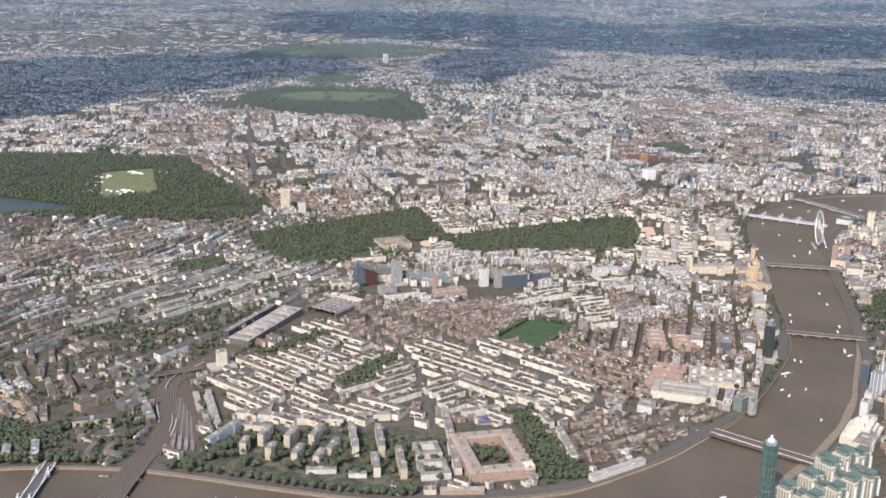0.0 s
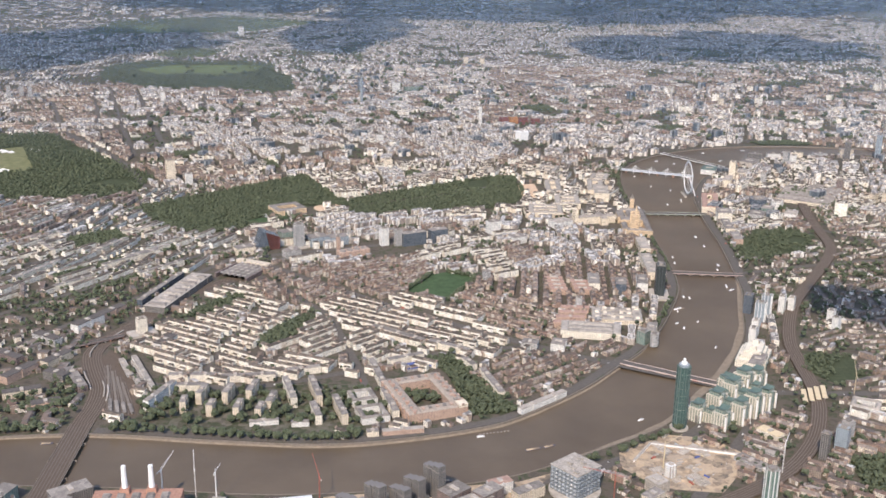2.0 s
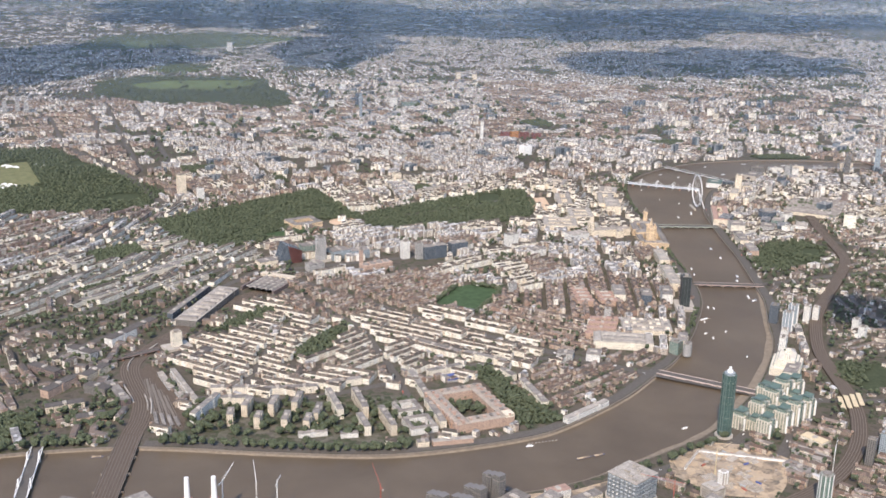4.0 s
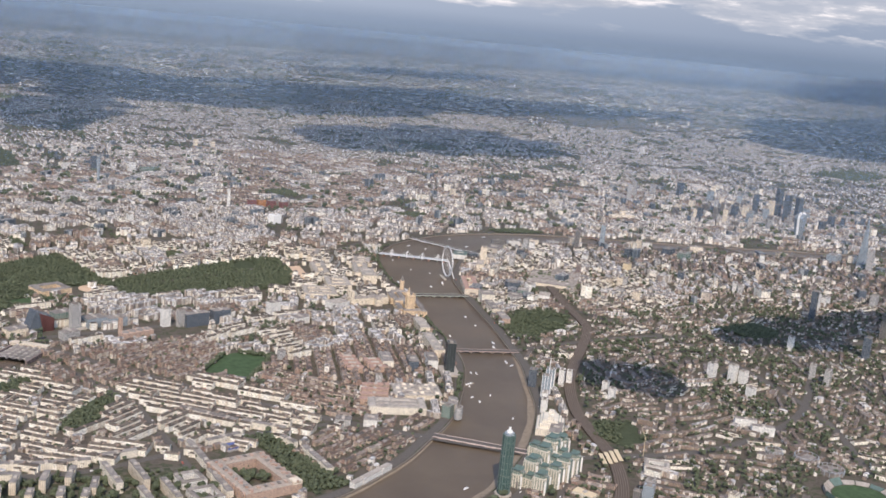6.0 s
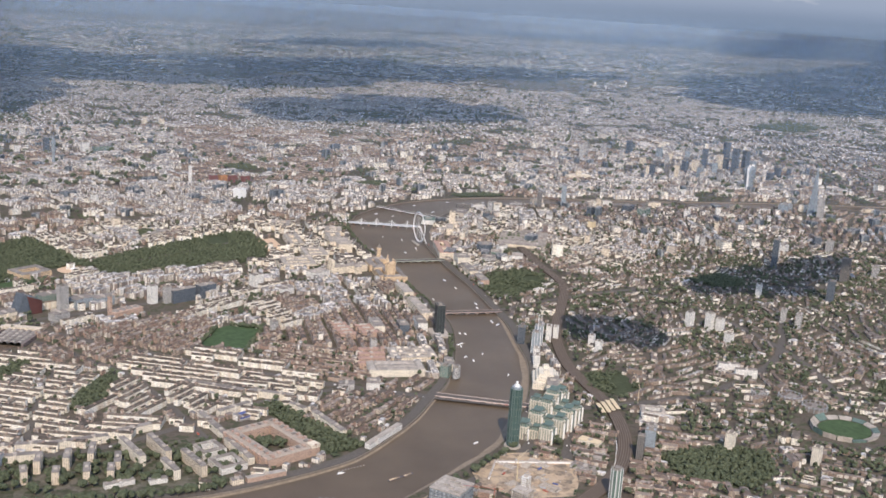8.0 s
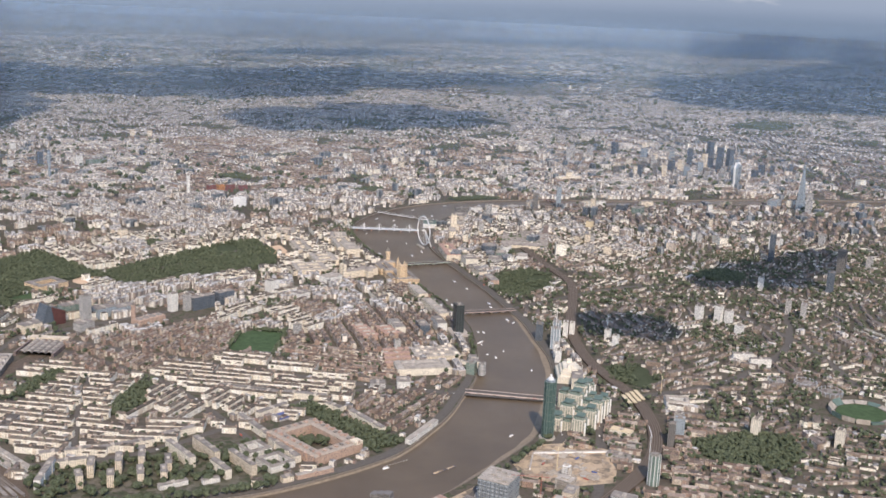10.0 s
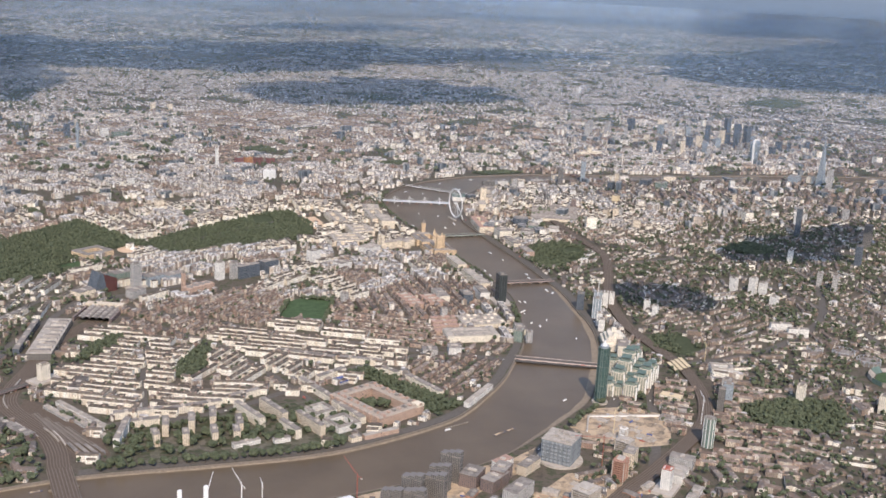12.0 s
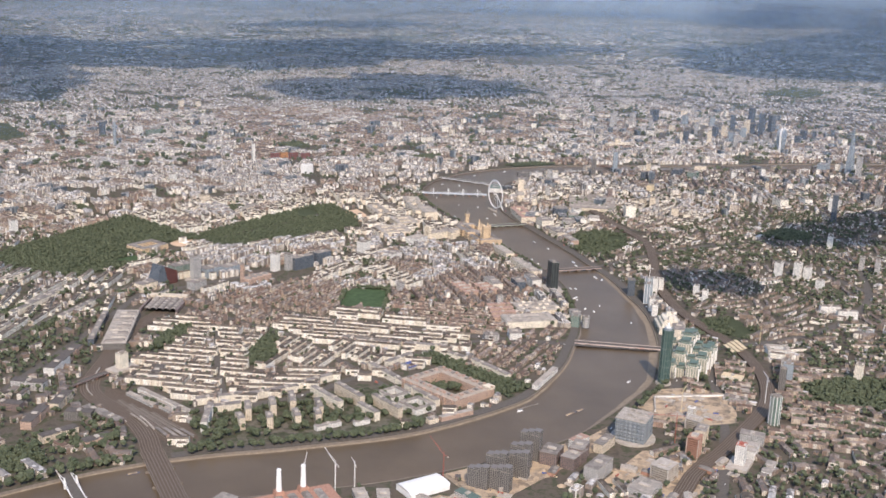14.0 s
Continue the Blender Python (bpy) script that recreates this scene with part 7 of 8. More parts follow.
box(bm, 12.6, 13.9, 0.2, 1.5, 7.6, 9.5, 0.6)
part("clock_tower_spire", bm, M_LEAD, par)
ab = thing("gothic_abbey", 27, 128, 0, 10, "pale stone gothic abbey church with twin west towers", "abbey")
for x0, x1, y0, y1, h in ((-7, 7, -1, 1, 3.0), (1, 3.4, -3.4, 3.4, 3.0)):
    bm = bmesh.new()
    box(bm, x0, x1, y0, y1, 0, h)
    part("nave", bm, M_STONEF, ab)
    bm = bmesh.new()
    box(bm, x0, x1, y0, y1, h, h + 0.9, 0.9)
    part("roof", bm, M_LEAD, ab)
for sy in (-0.9, 0.9):
    bm = bmesh.new()
    box(bm, -8.3, -7, sy - 0.6, sy + 0.6, 0, 6.6, 0.05)
    part("west_tower", bm, M_STONEF, ab)
slab("conference_hall", 14, 124, 30, 7, 5, 2.8, M_WHITEF, "broad white conference hall", roof=M_PALE)

# ---- south bank ----
palace("county_offices", 74, 150, 74, 20, 6, 2.8, 2.0, M_STONEF, "curved pale stone riverside offices with steep roofs", M_TERRA, "office building")
for i, (x, y, t, L, d, h, m) in enumerate(((73, 130, 80, 7, 5, 4.6, M_CREAMF), (70.5, 118, 82, 12, 3.0, 3.0, M_STONEF), (69.5, 105, 82, 9, 3.0, 2.6, M_SALMON), (86, 133, 60, 6, 5, 2.6, M_CONCF))):
    slab("hospital_block", x, y, t, L, d, h, m, "large pale hospital block by the river")
tower("office_tower", 95, 190, 65, 3.4, 2.6, 9.8, M_STONEF, "broad pale stone office tower on the south bank", podium=4)
slab("office_block", 91, 183, 65, 9, 3, 3.6, M_STONEF, "pale stone office wing", roof=M_PALE)
slab("office_block", 101, 196, 65, 8, 3, 3.4, M_STONEF, "pale stone office wing", roof=M_PALE)
slab("concert_hall", 90, 205, 65, 8, 6, 2.4, M_WHITEF, "white concert hall with a green roof", roof=M_COPPER)
slab("theatre_block", 112, 219, 50, 9, 6, 2.6, M_CONC, "bare concrete theatre with flat terraces")
tower("office_tower", 129, 221, 50, 2.8, 2.2, 6.8, M_CONCF, "pale banded broadcasting tower by the river", podium=1.5)
tower("office_tower", 106, 184, 60, 2.4, 2.2, 5.8, M_CONCF, "grey office tower near the terminus")
tower("hotel_drum", 92, 149.5, 0, 6.5, 6.5, 4.0, M_NAVY, "round dark glass hotel building", True)
tower("office_drum", 98, 146, 0, 4.6, 4.6, 3.8, M_WHITEF, "round white office building", True)
slab("office_block", 98.5, 133, 60, 6, 4, 2.8, M_WHITEF, "white office block by the railway", roof=M_PALE)
slab("office_block", 92, 139, 60, 5, 4, 3.2, M_AQUA, "blue glass office block near the railway")
wt = thing("railway_terminus", 118, 165, 0, 58, "vast grey glazed roof of a railway terminus", "railway station")
for i in range(14):
    bm = bmesh.new()
    x0 = -15 + i * 2.15
    vs3 = [bm.verts.new(p) for p in ((x0, -10, 1.5), (x0 + 1.07, -10, 2.0), (x0 + 2.1, -10, 1.5), (x0, 10, 1.5), (x0 + 1.07, 10, 2.0), (x0 + 2.1, 10, 1.5))]
    for f in ((0, 1, 4, 3), (1, 2, 5, 4), (0, 2, 1), (3, 4, 5)):
        bm.faces.new([vs3[j] for j in f])
    part("roof_ridge", bm, M_LEAD, wt)
bm = bmesh.new()
box(bm, -15, 15, -10, 10, 0, 1.45)
part("hall", bm, M_STONEF, wt)
tower("dark_tower", 133, 173, 60, 3.0, 2.2, 5.6, M_DARKF, "dark brown office tower")

# ---- towers to the south-east ----
for x, y, h, lab in ((113, 40.5, 6.4, ""), (117.5, 36.2, 7.2, ""), (120, 34.2, 5.6, ""), (115.2, 23.5, 4.2, "")):
    tower("estate_tower", x, y, 20, 2.2, 2.2, h, M_WHITEF, "white concrete council tower block", group="white towers")
for x, y in ((71.5, 32), (70.6, 26.5)):
    tower("estate_tower", x, y, 40, 1.7, 1.7, 4.4, M_WHITEF, "slim pale council tower block", group="pale towers")
for x, y in ((63.6, -42.2), (78, -54.4), (48, -33)):
    tower("estate_tower", x, y, 30, 2.2, 1.8, 5.4, M_CREAMF if x > 60 else M_CONCF, "cream council tower block among trees" if x > 60 else "grey tower under construction with scaffolding", group="cream towers")
slab("estate_slab", 98.5, 2.5, -25, 6, 1.6, 3.2, M_WHITEF, "white slab block of flats among gardens")
slab("estate_slab", 100.5, -2.6, -25, 6, 1.6, 3.0, M_WHITEF, "white slab block of flats among gardens")
tower("estate_tower", 149, 31, 40, 4.2, 1.8, 6.2, M_CONCF, "broad grey council tower block")
tower("estate_tower", 148.5, 37.5, 40, 2.0, 1.8, 6.0, M_CONCF, "grey council tower block")
tower("estate_tower", 162, 66, 40, 2.2, 2.0, 6.0, M_WHITEF, "pale council tower block")
tower("glass_cylinder", 24.3, -55.2, 20, 2.5, 2.5, 8.0, M_AQUA, "pale green glass cylinder tower", True, ribs=M_WHITE)
tower("white_tower", 2.6, -69.2, 35, 1.9, 1.9, 5.8, M_WHITEF, "white tower with a red top box", podium=2.0, cap=M_RED)
slab("office_block", 8.0, -66.0, 35, 5, 3, 2.4, M_WHITEF, "low white office block", roof=M_PALE)
slab("office_block", 12.5, -61.5, -50, 5, 2.6, 2.8, M_CONCF, "grey office block near the railway")
slab("office_block", 6.5, -73.5, 35, 6, 2.0, 1.4, M_WHITEF, "low white long building", roof=M_PALE)
slab("warehouse", 30, -36.5, -55, 7, 3.2, 1.2, M_CONCF, "pale roofed warehouse by the viaduct", roof=M_PALE)
slab("warehouse", 33, -31.0, -55, 5, 2.4, 1.8, M_CREAMF, "cream corner building by the viaduct", roof=M_YELLOW)
slab("warehouse", 25.5, -41.5, -55, 6, 2.6, 1.0, M_CONCF, "low brown workshop by the road")
palace("courtyard_building", 58, -19.5, -30, 6, 5, 2.0, 1.1, M_WHITEF, "white rimmed building round an open court", M_PALE, "building", cross=False)
tower("office_tower", 45.5, -36.5, 50, 1.8, 2.4, 6.0, M_SILVER, "silver-grey new apartment tower")
tower("office_tower", 40.5, -40.0, 50, 1.6, 1.6, 6.8, M_BRONZE, "slim brown tower under construction")
for i in range(4):
    ob = thing("station_canopy", 46.8 + i * 1.7, -13.6 + i * 0.6, 0.55, 73, "long warm-coloured railway platform canopy", "canopy", "platform canopies")
    bm = bmesh.new()
    box(bm, -3.4, 3.4, -0.55, 0.55, 0.42, 0.52, 0.05)
    part("roof", bm, M_YELLOW, ob)
    for q in range(5):
        bm = bmesh.new()
        box(bm, -3.1 + q * 1.5, -3.0 + q * 1.5, -0.06, 0.06, 0, 0.42)
        part("post", bm, M_STEEL, ob)
# cricket ground
ov = thing("cricket_ground", 100.5, -40, 0, 10, "oval cricket ground with pale stands round green turf", "stadium")
bm = bmesh.new()
prism(bm, ring(6.8, 40, ry=5.9), 0.04, 0.10)
part("turf", bm, M_LAWN, ov)
for i in range(14):
    a0, a1 = 2 * math.pi * i / 14 + 0.02, 2 * math.pi * (i + 1) / 14 - 0.02
    bm = bmesh.new()
    hh = 1.6 if 3 <= i <= 8 else 0.7
    q = [(7.2 * math.cos(a), 6.3 * math.sin(a)) for a in (a0, a1)] + [(8.8 * math.cos(a), 7.9 * math.sin(a)) for a in (a1, a0)]
    vs8 = [bm.verts.new((*p, 0.05)) for p in q] + [bm.verts.new((*p, z)) for p, z in zip(q, (0.25, 0.25, hh, hh))]
    for f in ((4, 5, 6, 7), (0, 1, 5, 4), (1, 2, 6, 5), (2, 3, 7, 6), (3, 0, 4, 7)):
        bm.faces.new([vs8[j] for j in f])
    bmesh.ops.recalc_face_normals(bm, faces=bm.faces[:])
    part("stand", bm, M_PALE if i % 3 else M_COPPER, ov)
for x, y, r in ((101.4, -19.4, 3.0), (102.6, -27.2, 3.2), (95, -15, 2.2)):
    ob = thing("gas_holder", x, y, 0, 0, "round grey gas holder drum inside a guide frame", "gas holder", "gas holders")
    bm = bmesh.new()
    prism(bm, ring(r * 0.92, 28), 0, 1.0, top=ring(r * 0.9, 28))
    part("drum", bm, M_LEAD, ob)
    for q in range(16):
        a = 2 * math.pi * q / 16
        bm = bmesh.new()
        beam(bm, (r * math.cos(a), r * math.sin(a), 0), (r * math.cos(a), r * math.sin(a), 1.7), 0.1)
        beam(bm, (r * math.cos(a), r * math.sin(a), 1.65), (r * math.cos(a + 0.3927), r * math.sin(a + 0.3927), 1.65), 0.08)
        part("guide_column", bm, M_STEEL, ob)

# ---- West End and beyond ----
tower("office_tower", 1.5, 316, 80, 3.6, 1.6, 11.4, M_WHITEF, "slim pale tower wrapped in white sheeting", podium=1.0)
for x, y, m, lab in ((14, 318, M_REDF, "bright red office block"), (19, 319, M_ORANGEF, "bright orange office block"), (24, 317, M_REDF, "bright red office block"), (30, 314, M_REDF, "bright red office block")):
    slab("coloured_office", x, y, 20, 4.0, 3.0, 4.6, m, lab + " in the west end", "coloured offices")
slab("wrapped_building", 18.5, 275, 30, 4.6, 4.2, 5.0, M_WHITE, "building wrapped in plain white sheeting", roof=M_WHITE)
bt = thing("telecom_tower", -62, 378, 0, 0, "slim round telecommunications tower with stacked drums", "tower")
for z0, z1, r in ((0, 9, 0.75), (9, 13.5, 1.0), (13.5, 15.5, 1.35), (15.5, 17.7, 0.8), (17.7, 19.0, 0.2)):
    bm = bmesh.new()
    prism(bm, ring(r, 18), z0, z1)
    part("drum", bm, M_SILVER, bt)
tower("office_tower", -64, 418, 10, 3.0, 3.0, 12.0, M_NAVY, "tall dark glass office tower north of the centre", podium=2)
tower("hospital_tower", -42, 424, 15, 4.2, 3.0, 7.6, M_WHITEF, "white hospital tower above a green glass base")
slab("hospital_block", -32, 428, 15, 10, 4, 4.0, M_AQUA, "green glass hospital block")
tower("hotel_tower", -132.5, 193, 25, 3.4, 2.0, 10.0, M_STONEF, "tall pale curved hotel tower beside a park")
tower("hotel_tower", -124, 186, 25, 2.6, 2.0, 5.6, M_WHITEF, "pale hotel tower beside a park")
for x, y, w, d, h, m, lab in ((-80, 424, 2.6, 2.2, 5.5, M_WHITEF, "white apartment tower"), (0, 455, 2.6, 2.2, 5.6, M_NAVY, "dark glass office tower"), (10, 560, 3, 2.4, 7.0, M_STONEF, "pale stone tower block"), (22, 558, 3, 2.4, 6.0, M_STONEF, "pale stone tower block"),
                              (-50, 268, 2.8, 2.2, 5.0, M_WHITEF, "white apartment tower"), (-46, 216, 3.2, 2.6, 4.6, M_STONEF, "pale office tower in the west end"), (-176, 385, 2.4, 2.4, 7.2, M_WHITEF, "white apartment tower"), (-184, 760, 4, 4, 10, M_WHITEF, "white tower on a far hill"),
                              (-268, 400, 2.4, 2.4, 8.5, M_CONCF, "grey apartment tower"), (-262, 404, 2.4, 2.4, 8.0, M_CONCF, "grey apartment tower"), (-255, 398, 2.4, 2.4, 8.0, M_CONCF, "grey apartment tower"), (-300, 420, 3.4, 3, 7.5, M_STONEF, "pale apartment tower"), (-75, 500, 3, 3, 6, M_WHITEF, "white tower block"),
                              (112, 330, 2.6, 2.4, 5.0, M_CONCF, "grey office tower"), (146, 372, 2.6, 2.4, 6.0, M_STONEF, "pale office tower"), (445, 660, 4, 3, 9, M_WHITEF, "white tower block"), (330, 560, 3, 3, 7, M_CONCF, "grey tower block")):
    tower("distant_tower", x, y, 20, w, d, h, m, lab)
# the financial district
walkie = thing("flared_skyscraper", 321, 266, 0, 30, "white-edged glass skyscraper that flares out towards its curved top", "skyscraper")
bm = bmesh.new()
prev = None
for z, w, d in ((0, 5.6, 3.8), (5, 6.0, 4.0), (10, 7.2, 4.6), (14, 8.2, 5.0), (15.5, 7.0, 4.4), (16.4, 3.6, 2.6)):
    cur = [bm.verts.new((a * w / 2, b * d / 2, z)) for a, b in ((-1, -0.7), (-0.7, -1), (0.7, -1), (1, -0.7), (1, 0.7), (0.7, 1), (-0.7, 1), (-1, 0.7))]
    if prev:
        for i in range(8):
            bm.faces.new((prev[i], prev[(i + 1) % 8], cur[(i + 1) % 8], cur[i]))
    prev = cur
bm.faces.new(prev)
part("glass_body", bm, M_SILVER, walkie)
for sx in (-1, 1):
    bm = bmesh.new()
    pts5 = ((0, 2.9), (5, 3.1), (10, 3.7), (14, 4.2), (15.7, 3.5), (16.5, 1.6))
    for (z0, x0), (z1, x1) in zip(pts5[:-1], pts5[1:]):
        beam(bm, (sx * x0, -0.6, z0), (sx * x1, -0.6, z1), 0.9, 2.6)
    part("white_edge", bm, M_WHITE, walkie)
shard = thing("pyramid_skyscraper", 303, 193, 0, 20, "tapering pyramid of pale glass, tallest in the skyline", "skyscraper")
for i in range(4):
    a = math.pi / 2 * i
    bm = bmesh.new()
    q = [(-1.9, -2.0, 0), (1.9, -2.0, 0), (0.25, -0.3, 29 + 2 * (i % 2)), (-0.35, -0.3, 28)]
    vs9 = [bm.verts.new(p) for p in q] + [bm.verts.new((p[0] * 0.9, p[1] + 0.25, p[2])) for p in q]
    for f in ((0, 1, 2, 3), (5, 4, 7, 6), (0, 4, 5, 1), (1, 5, 6, 2), (2, 6, 7, 3), (3, 7, 4, 0)):
        bm.faces.new([vs9[j] for j in f])
    o = part("glass_shard", bm, M_SILVER, shard)
    o.rotation_euler = (0, 0, a)
bm = bmesh.new()
box(bm, -1.8, 1.8, -1.8, 1.8, 0, 24, 1.4)
part("core", bm, M_SILVER, shard)
tower("hospital_tower", 297, 181, 30, 3.0, 2.6, 13.5, M_CONCF, "tall grey brutalist hospital tower", podium=3)
for x, y, t, w, d, h, m, lab in ((337, 330, 40, 3.2, 3.2, 17.6, M_NAVY, "dark slab skyscraper"), (347, 327, 20, 2.8, 2.8, 13.5, M_STONEF, "pale stone skyscraper"), (352, 318, 30, 4.4, 3.4, 20.0, M_NAVY, "dark blue wedge skyscraper"), (362, 340, 0, 3.4, 3.4, 21, M_NAVY, "dark blue skyscraper with a mast"),
                                 (364, 322, 0, 3.6, 3.6, 17.5, M_NAVY, "round dark glass skyscraper"), (316, 322, 20, 4, 3, 10, M_NAVY, "dark office tower"), (300, 330, 20, 4, 3, 8.5, M_BRONZE, "grey office tower"), (372, 300, 20, 4, 3, 8.5, M_NAVY, "dark glass office tower"),
                                 (296, 388, 20, 3.0, 3.0, 12.2, M_CONCF, "grey concrete estate tower"), (286, 395, 40, 3.0, 3.0, 12.2, M_CONCF, "grey concrete estate tower"), (276, 384, 60, 3.0, 3.0, 12.2, M_CONCF, "grey concrete estate tower"), (325, 400, 20, 4, 3, 12.5, M_NAVY, "dark glass office tower"), (340, 385, 20, 4, 3, 9, M_SILVER, "silver office tower"),
                                 (175, 231, 60, 2.6, 2.4, 13.5, M_SILVER, "slender curved glass tower by the river"), (159, 227, 60, 2.6, 2.4, 10.5, M_BRONZE, "grey tower by the river with added floors"), (176, 206, 30, 3.6, 2.6, 6.0, M_NAVY, "dark office block"), (203, 214, 30, 6, 4, 4.4, M_NAVY, "blue office block"),
                                 (207, 206, 30, 7, 4, 4.2, M_AQUA, "green glass office block"), (161, 180, 30, 3, 2.6, 4.6, M_YELLOW, "cream office tower"), (294, 203, 30, 8, 5, 5.0, M_SILVER, "silver office block above a station"),
                                 (199, 101, 40, 3.0, 2.2, 14.4, M_NAVY, "dark slanting-topped apartment tower"), (213, 116, 30, 2.6, 2.4, 8.2, M_WHITEF, "pale apartment tower"), (222, 122, 30, 5, 3, 4.6, M_WHITEF, "white apartment block"), (211, 75, 30, 3, 3, 11.8, M_BRONZE, "brown glass apartment tower"), (184, 54, 40, 3, 2.6, 9.8, M_NAVY, "dark apartment tower in cloud shade"),
                                 (246, 120, 30, 4, 2.4, 6.0, M_CONCF, "grey council slab tower"), (232, 80, 30, 5, 1.8, 5.4, M_CONCF, "grey council slab tower")):
    tower("skyscraper" if h > 11 else "office_tower", x, y, t, w, d, h, m, lab)
for i in range(38):
    x, y = 270 + 130 * rng.random(), 280 + 95 * rng.random()
    tower("office_tower", x, y, 20 + 50 * rng.random(), 2.2 + 2.4 * rng.random(), 2.0 + 1.6 * rng.random(), 5.0 + 6.0 * rng.random() ** 1.5, (M_NAVY, M_BRONZE, M_CONCF, M_SILVER, M_STONEF)[i % 5], ("dark glass", "brown glass", "grey concrete", "silver glass", "pale stone")[i % 5] + " office block in the financial district", group="city offices")
for i in range(22):
    x, y = 100 + 160 * rng.random(), 130 + 110 * rng.random()
    if free(np.array([x]), np.array([y]), 1.0)[0]:
        tower("office_tower", x, y, 30 + 40 * rng.random(), 2.0 + 2.4 * rng.random(), 1.8 + 1.4 * rng.random(), 3.0 + 2.6 * rng.random(), (M_CONCF, M_WHITEF, M_BUFFF, M_NAVY)[i % 4], ("grey concrete", "white", "buff brick", "dark glass")[i % 4] + " office block south of the river", group="south bank offices")
for i, (x, y) in enumerate(offset_line(SOUTH_BANK, -3.4)[96:150]):
    if 112 < x < 345 and i % 2 == 0 and abs(x - 187) > 5 and abs(x - 251) > 5:
        slab("riverside_office", x, y, -15 + 14 * rng.random(), 4.0 + 3.2 * rng.random(), 2.2 + rng.random(), 2.2 + 2.8 * rng.random() ** 2, (M_STONEF, M_CONCF, M_BUFFF, M_BRONZE, M_WHITEF)[i // 2 % 5],
             ("pale stone", "grey concrete", "buff brick", "brown glass", "white")[i // 2 % 5] + " office block on the far river bank", "river front offices")
dome = thing("domed_cathedral", 229, 308, 0, 5, "pale stone cathedral with a great lead dome", "cathedral")
bm = bmesh.new()
box(bm, -8, 8, -2, 2, 0, 3.2)
box(bm, -2, 2, -4, 4, 0, 3.2)
part("nave", bm, M_STONEF, dome)
bm = bmesh.new()
prism(bm, ring(1.9, 24), 3.2, 6.4)
part("drum", bm, M_STONEF, dome)
bm = bmesh.new()
bmesh.ops.create_icosphere(bm, subdivisions=3, radius=1.8, matrix=Matrix.Translation((0, 0, 6.4)) @ Matrix.Diagonal((1, 1, 1.2, 1)))
prism(bm, ring(0.35, 10), 8.4, 10.8, top=ring(0.1, 10))
part("dome", bm, M_PALE, dome)

# ---- white tents on the show lawn ----
for i in range(34):
    a = rng.random()
    x, y = (-226 + 26 * rng.random(), 206 + 8 * rng.random()) if a < 0.5 else ((-230 + 8 * rng.random(), 215 + 30 * rng.random()) if a < 0.8 else (-222 + 20 * rng.random(), 246 + 6 * rng.random()))
    ob = thing("marquee", x, y, 0.04, rng.random() * 90, "white event tent on a dry lawn", "tent", "event tents")
    w = 0.8 + 1.6 * rng.random()
    bm = bmesh.new()
    box(bm, -w / 2, w / 2, -0.5, 0.5, 0, 0.35)
    part("sides", bm, M_WHITE, ob)
    bm = bmesh.new()
    box(bm, -w / 2 - 0.04, w / 2 + 0.04, -0.54, 0.54, 0.35, 0.75, 0.45)
    part("roof", bm, M_WHITE, ob)


# ---- boats ----
def boat(length, label, skin):
    ob = thing("river_boat", 0, 0, 0, 0, label, "boat", "boats on the river")
    L, w = length / 2, length * 0.13
    bm = bmesh.new()
    prism(bm, [(-L, -w * 0.8), (L * 0.5, -w), (L, 0), (L * 0.5, w), (-L, w * 0.8)], 0, 0.14, top=[(-L, -w), (L * 0.55, -w * 1.1), (L * 1.05, 0), (L * 0.55, w * 1.1), (-L, w)])
    part("hull", bm, skin, ob)
    bm = bmesh.new()
    box(bm, -L * 0.75, L * 0.45, -w * 0.7, w * 0.7, 0.14, 0.34, 0.02)
    part("cabin", bm, M_WHITE, ob)
    bm = bmesh.new()
    box(bm, 0.0, L * 0.3, -w * 0.45, w * 0.45, 0.34, 0.48, 0.02)
    part("wheelhouse", bm, M_SILVER, ob)
    return ob


protos = [boat(1.7, "white passenger boat moored on the river", M_WHITE), boat(2.9, "long white river cruiser with a dark hull", M_HULL), boat(1.3, "small white launch on the river", M_WHITE)]
spots = [(38.2, 53.8, 0, 80), (39.6, 52.9, 0, 84), (32.0, 30.3, 0, 70), (36.9, 34.7, 2, 60), (44.5, 90.1, 0, 85), (43.6, 84.2, 0, 80), (56.5, 81.7, 1, 85), (55.0, 77.4, 0, 88), (58.0, 112, 1, 85), (57.9, 101.6, 0, 85), (53.7, 58.9, 1, 40), (8.8, -21.3, 0, 30), (36.4, 17.2, 2, 60),
         (73.4, 229.2, 1, 30), (79.8, 223.6, 0, 40), (59.3, 154.5, 0, 95), (59.8, 182.6, 2, 70), (120, 251.9, 1, 5), (99.4, 246, 0, 20), (47.9, 161.8, 1, 90), (102.3, 229.1, 1, 30), (-25.6, -27.6, 0, 10), (57, 200, 0, 60), (66, 176, 0, 70), (33.5, 42.4, 2, 80), (138, 248, 1, 0), (31, 33.5, 2, 30)]
for i, (x, y, kd, t) in enumerate(spots):
    m = pose(x, y, WATER_Z - 0.03, 0, 0, t)
    if i in (0, 6, 3):
        protos[kd].matrix_basis = m
    else:
        copy_thing(protos[kd], m)
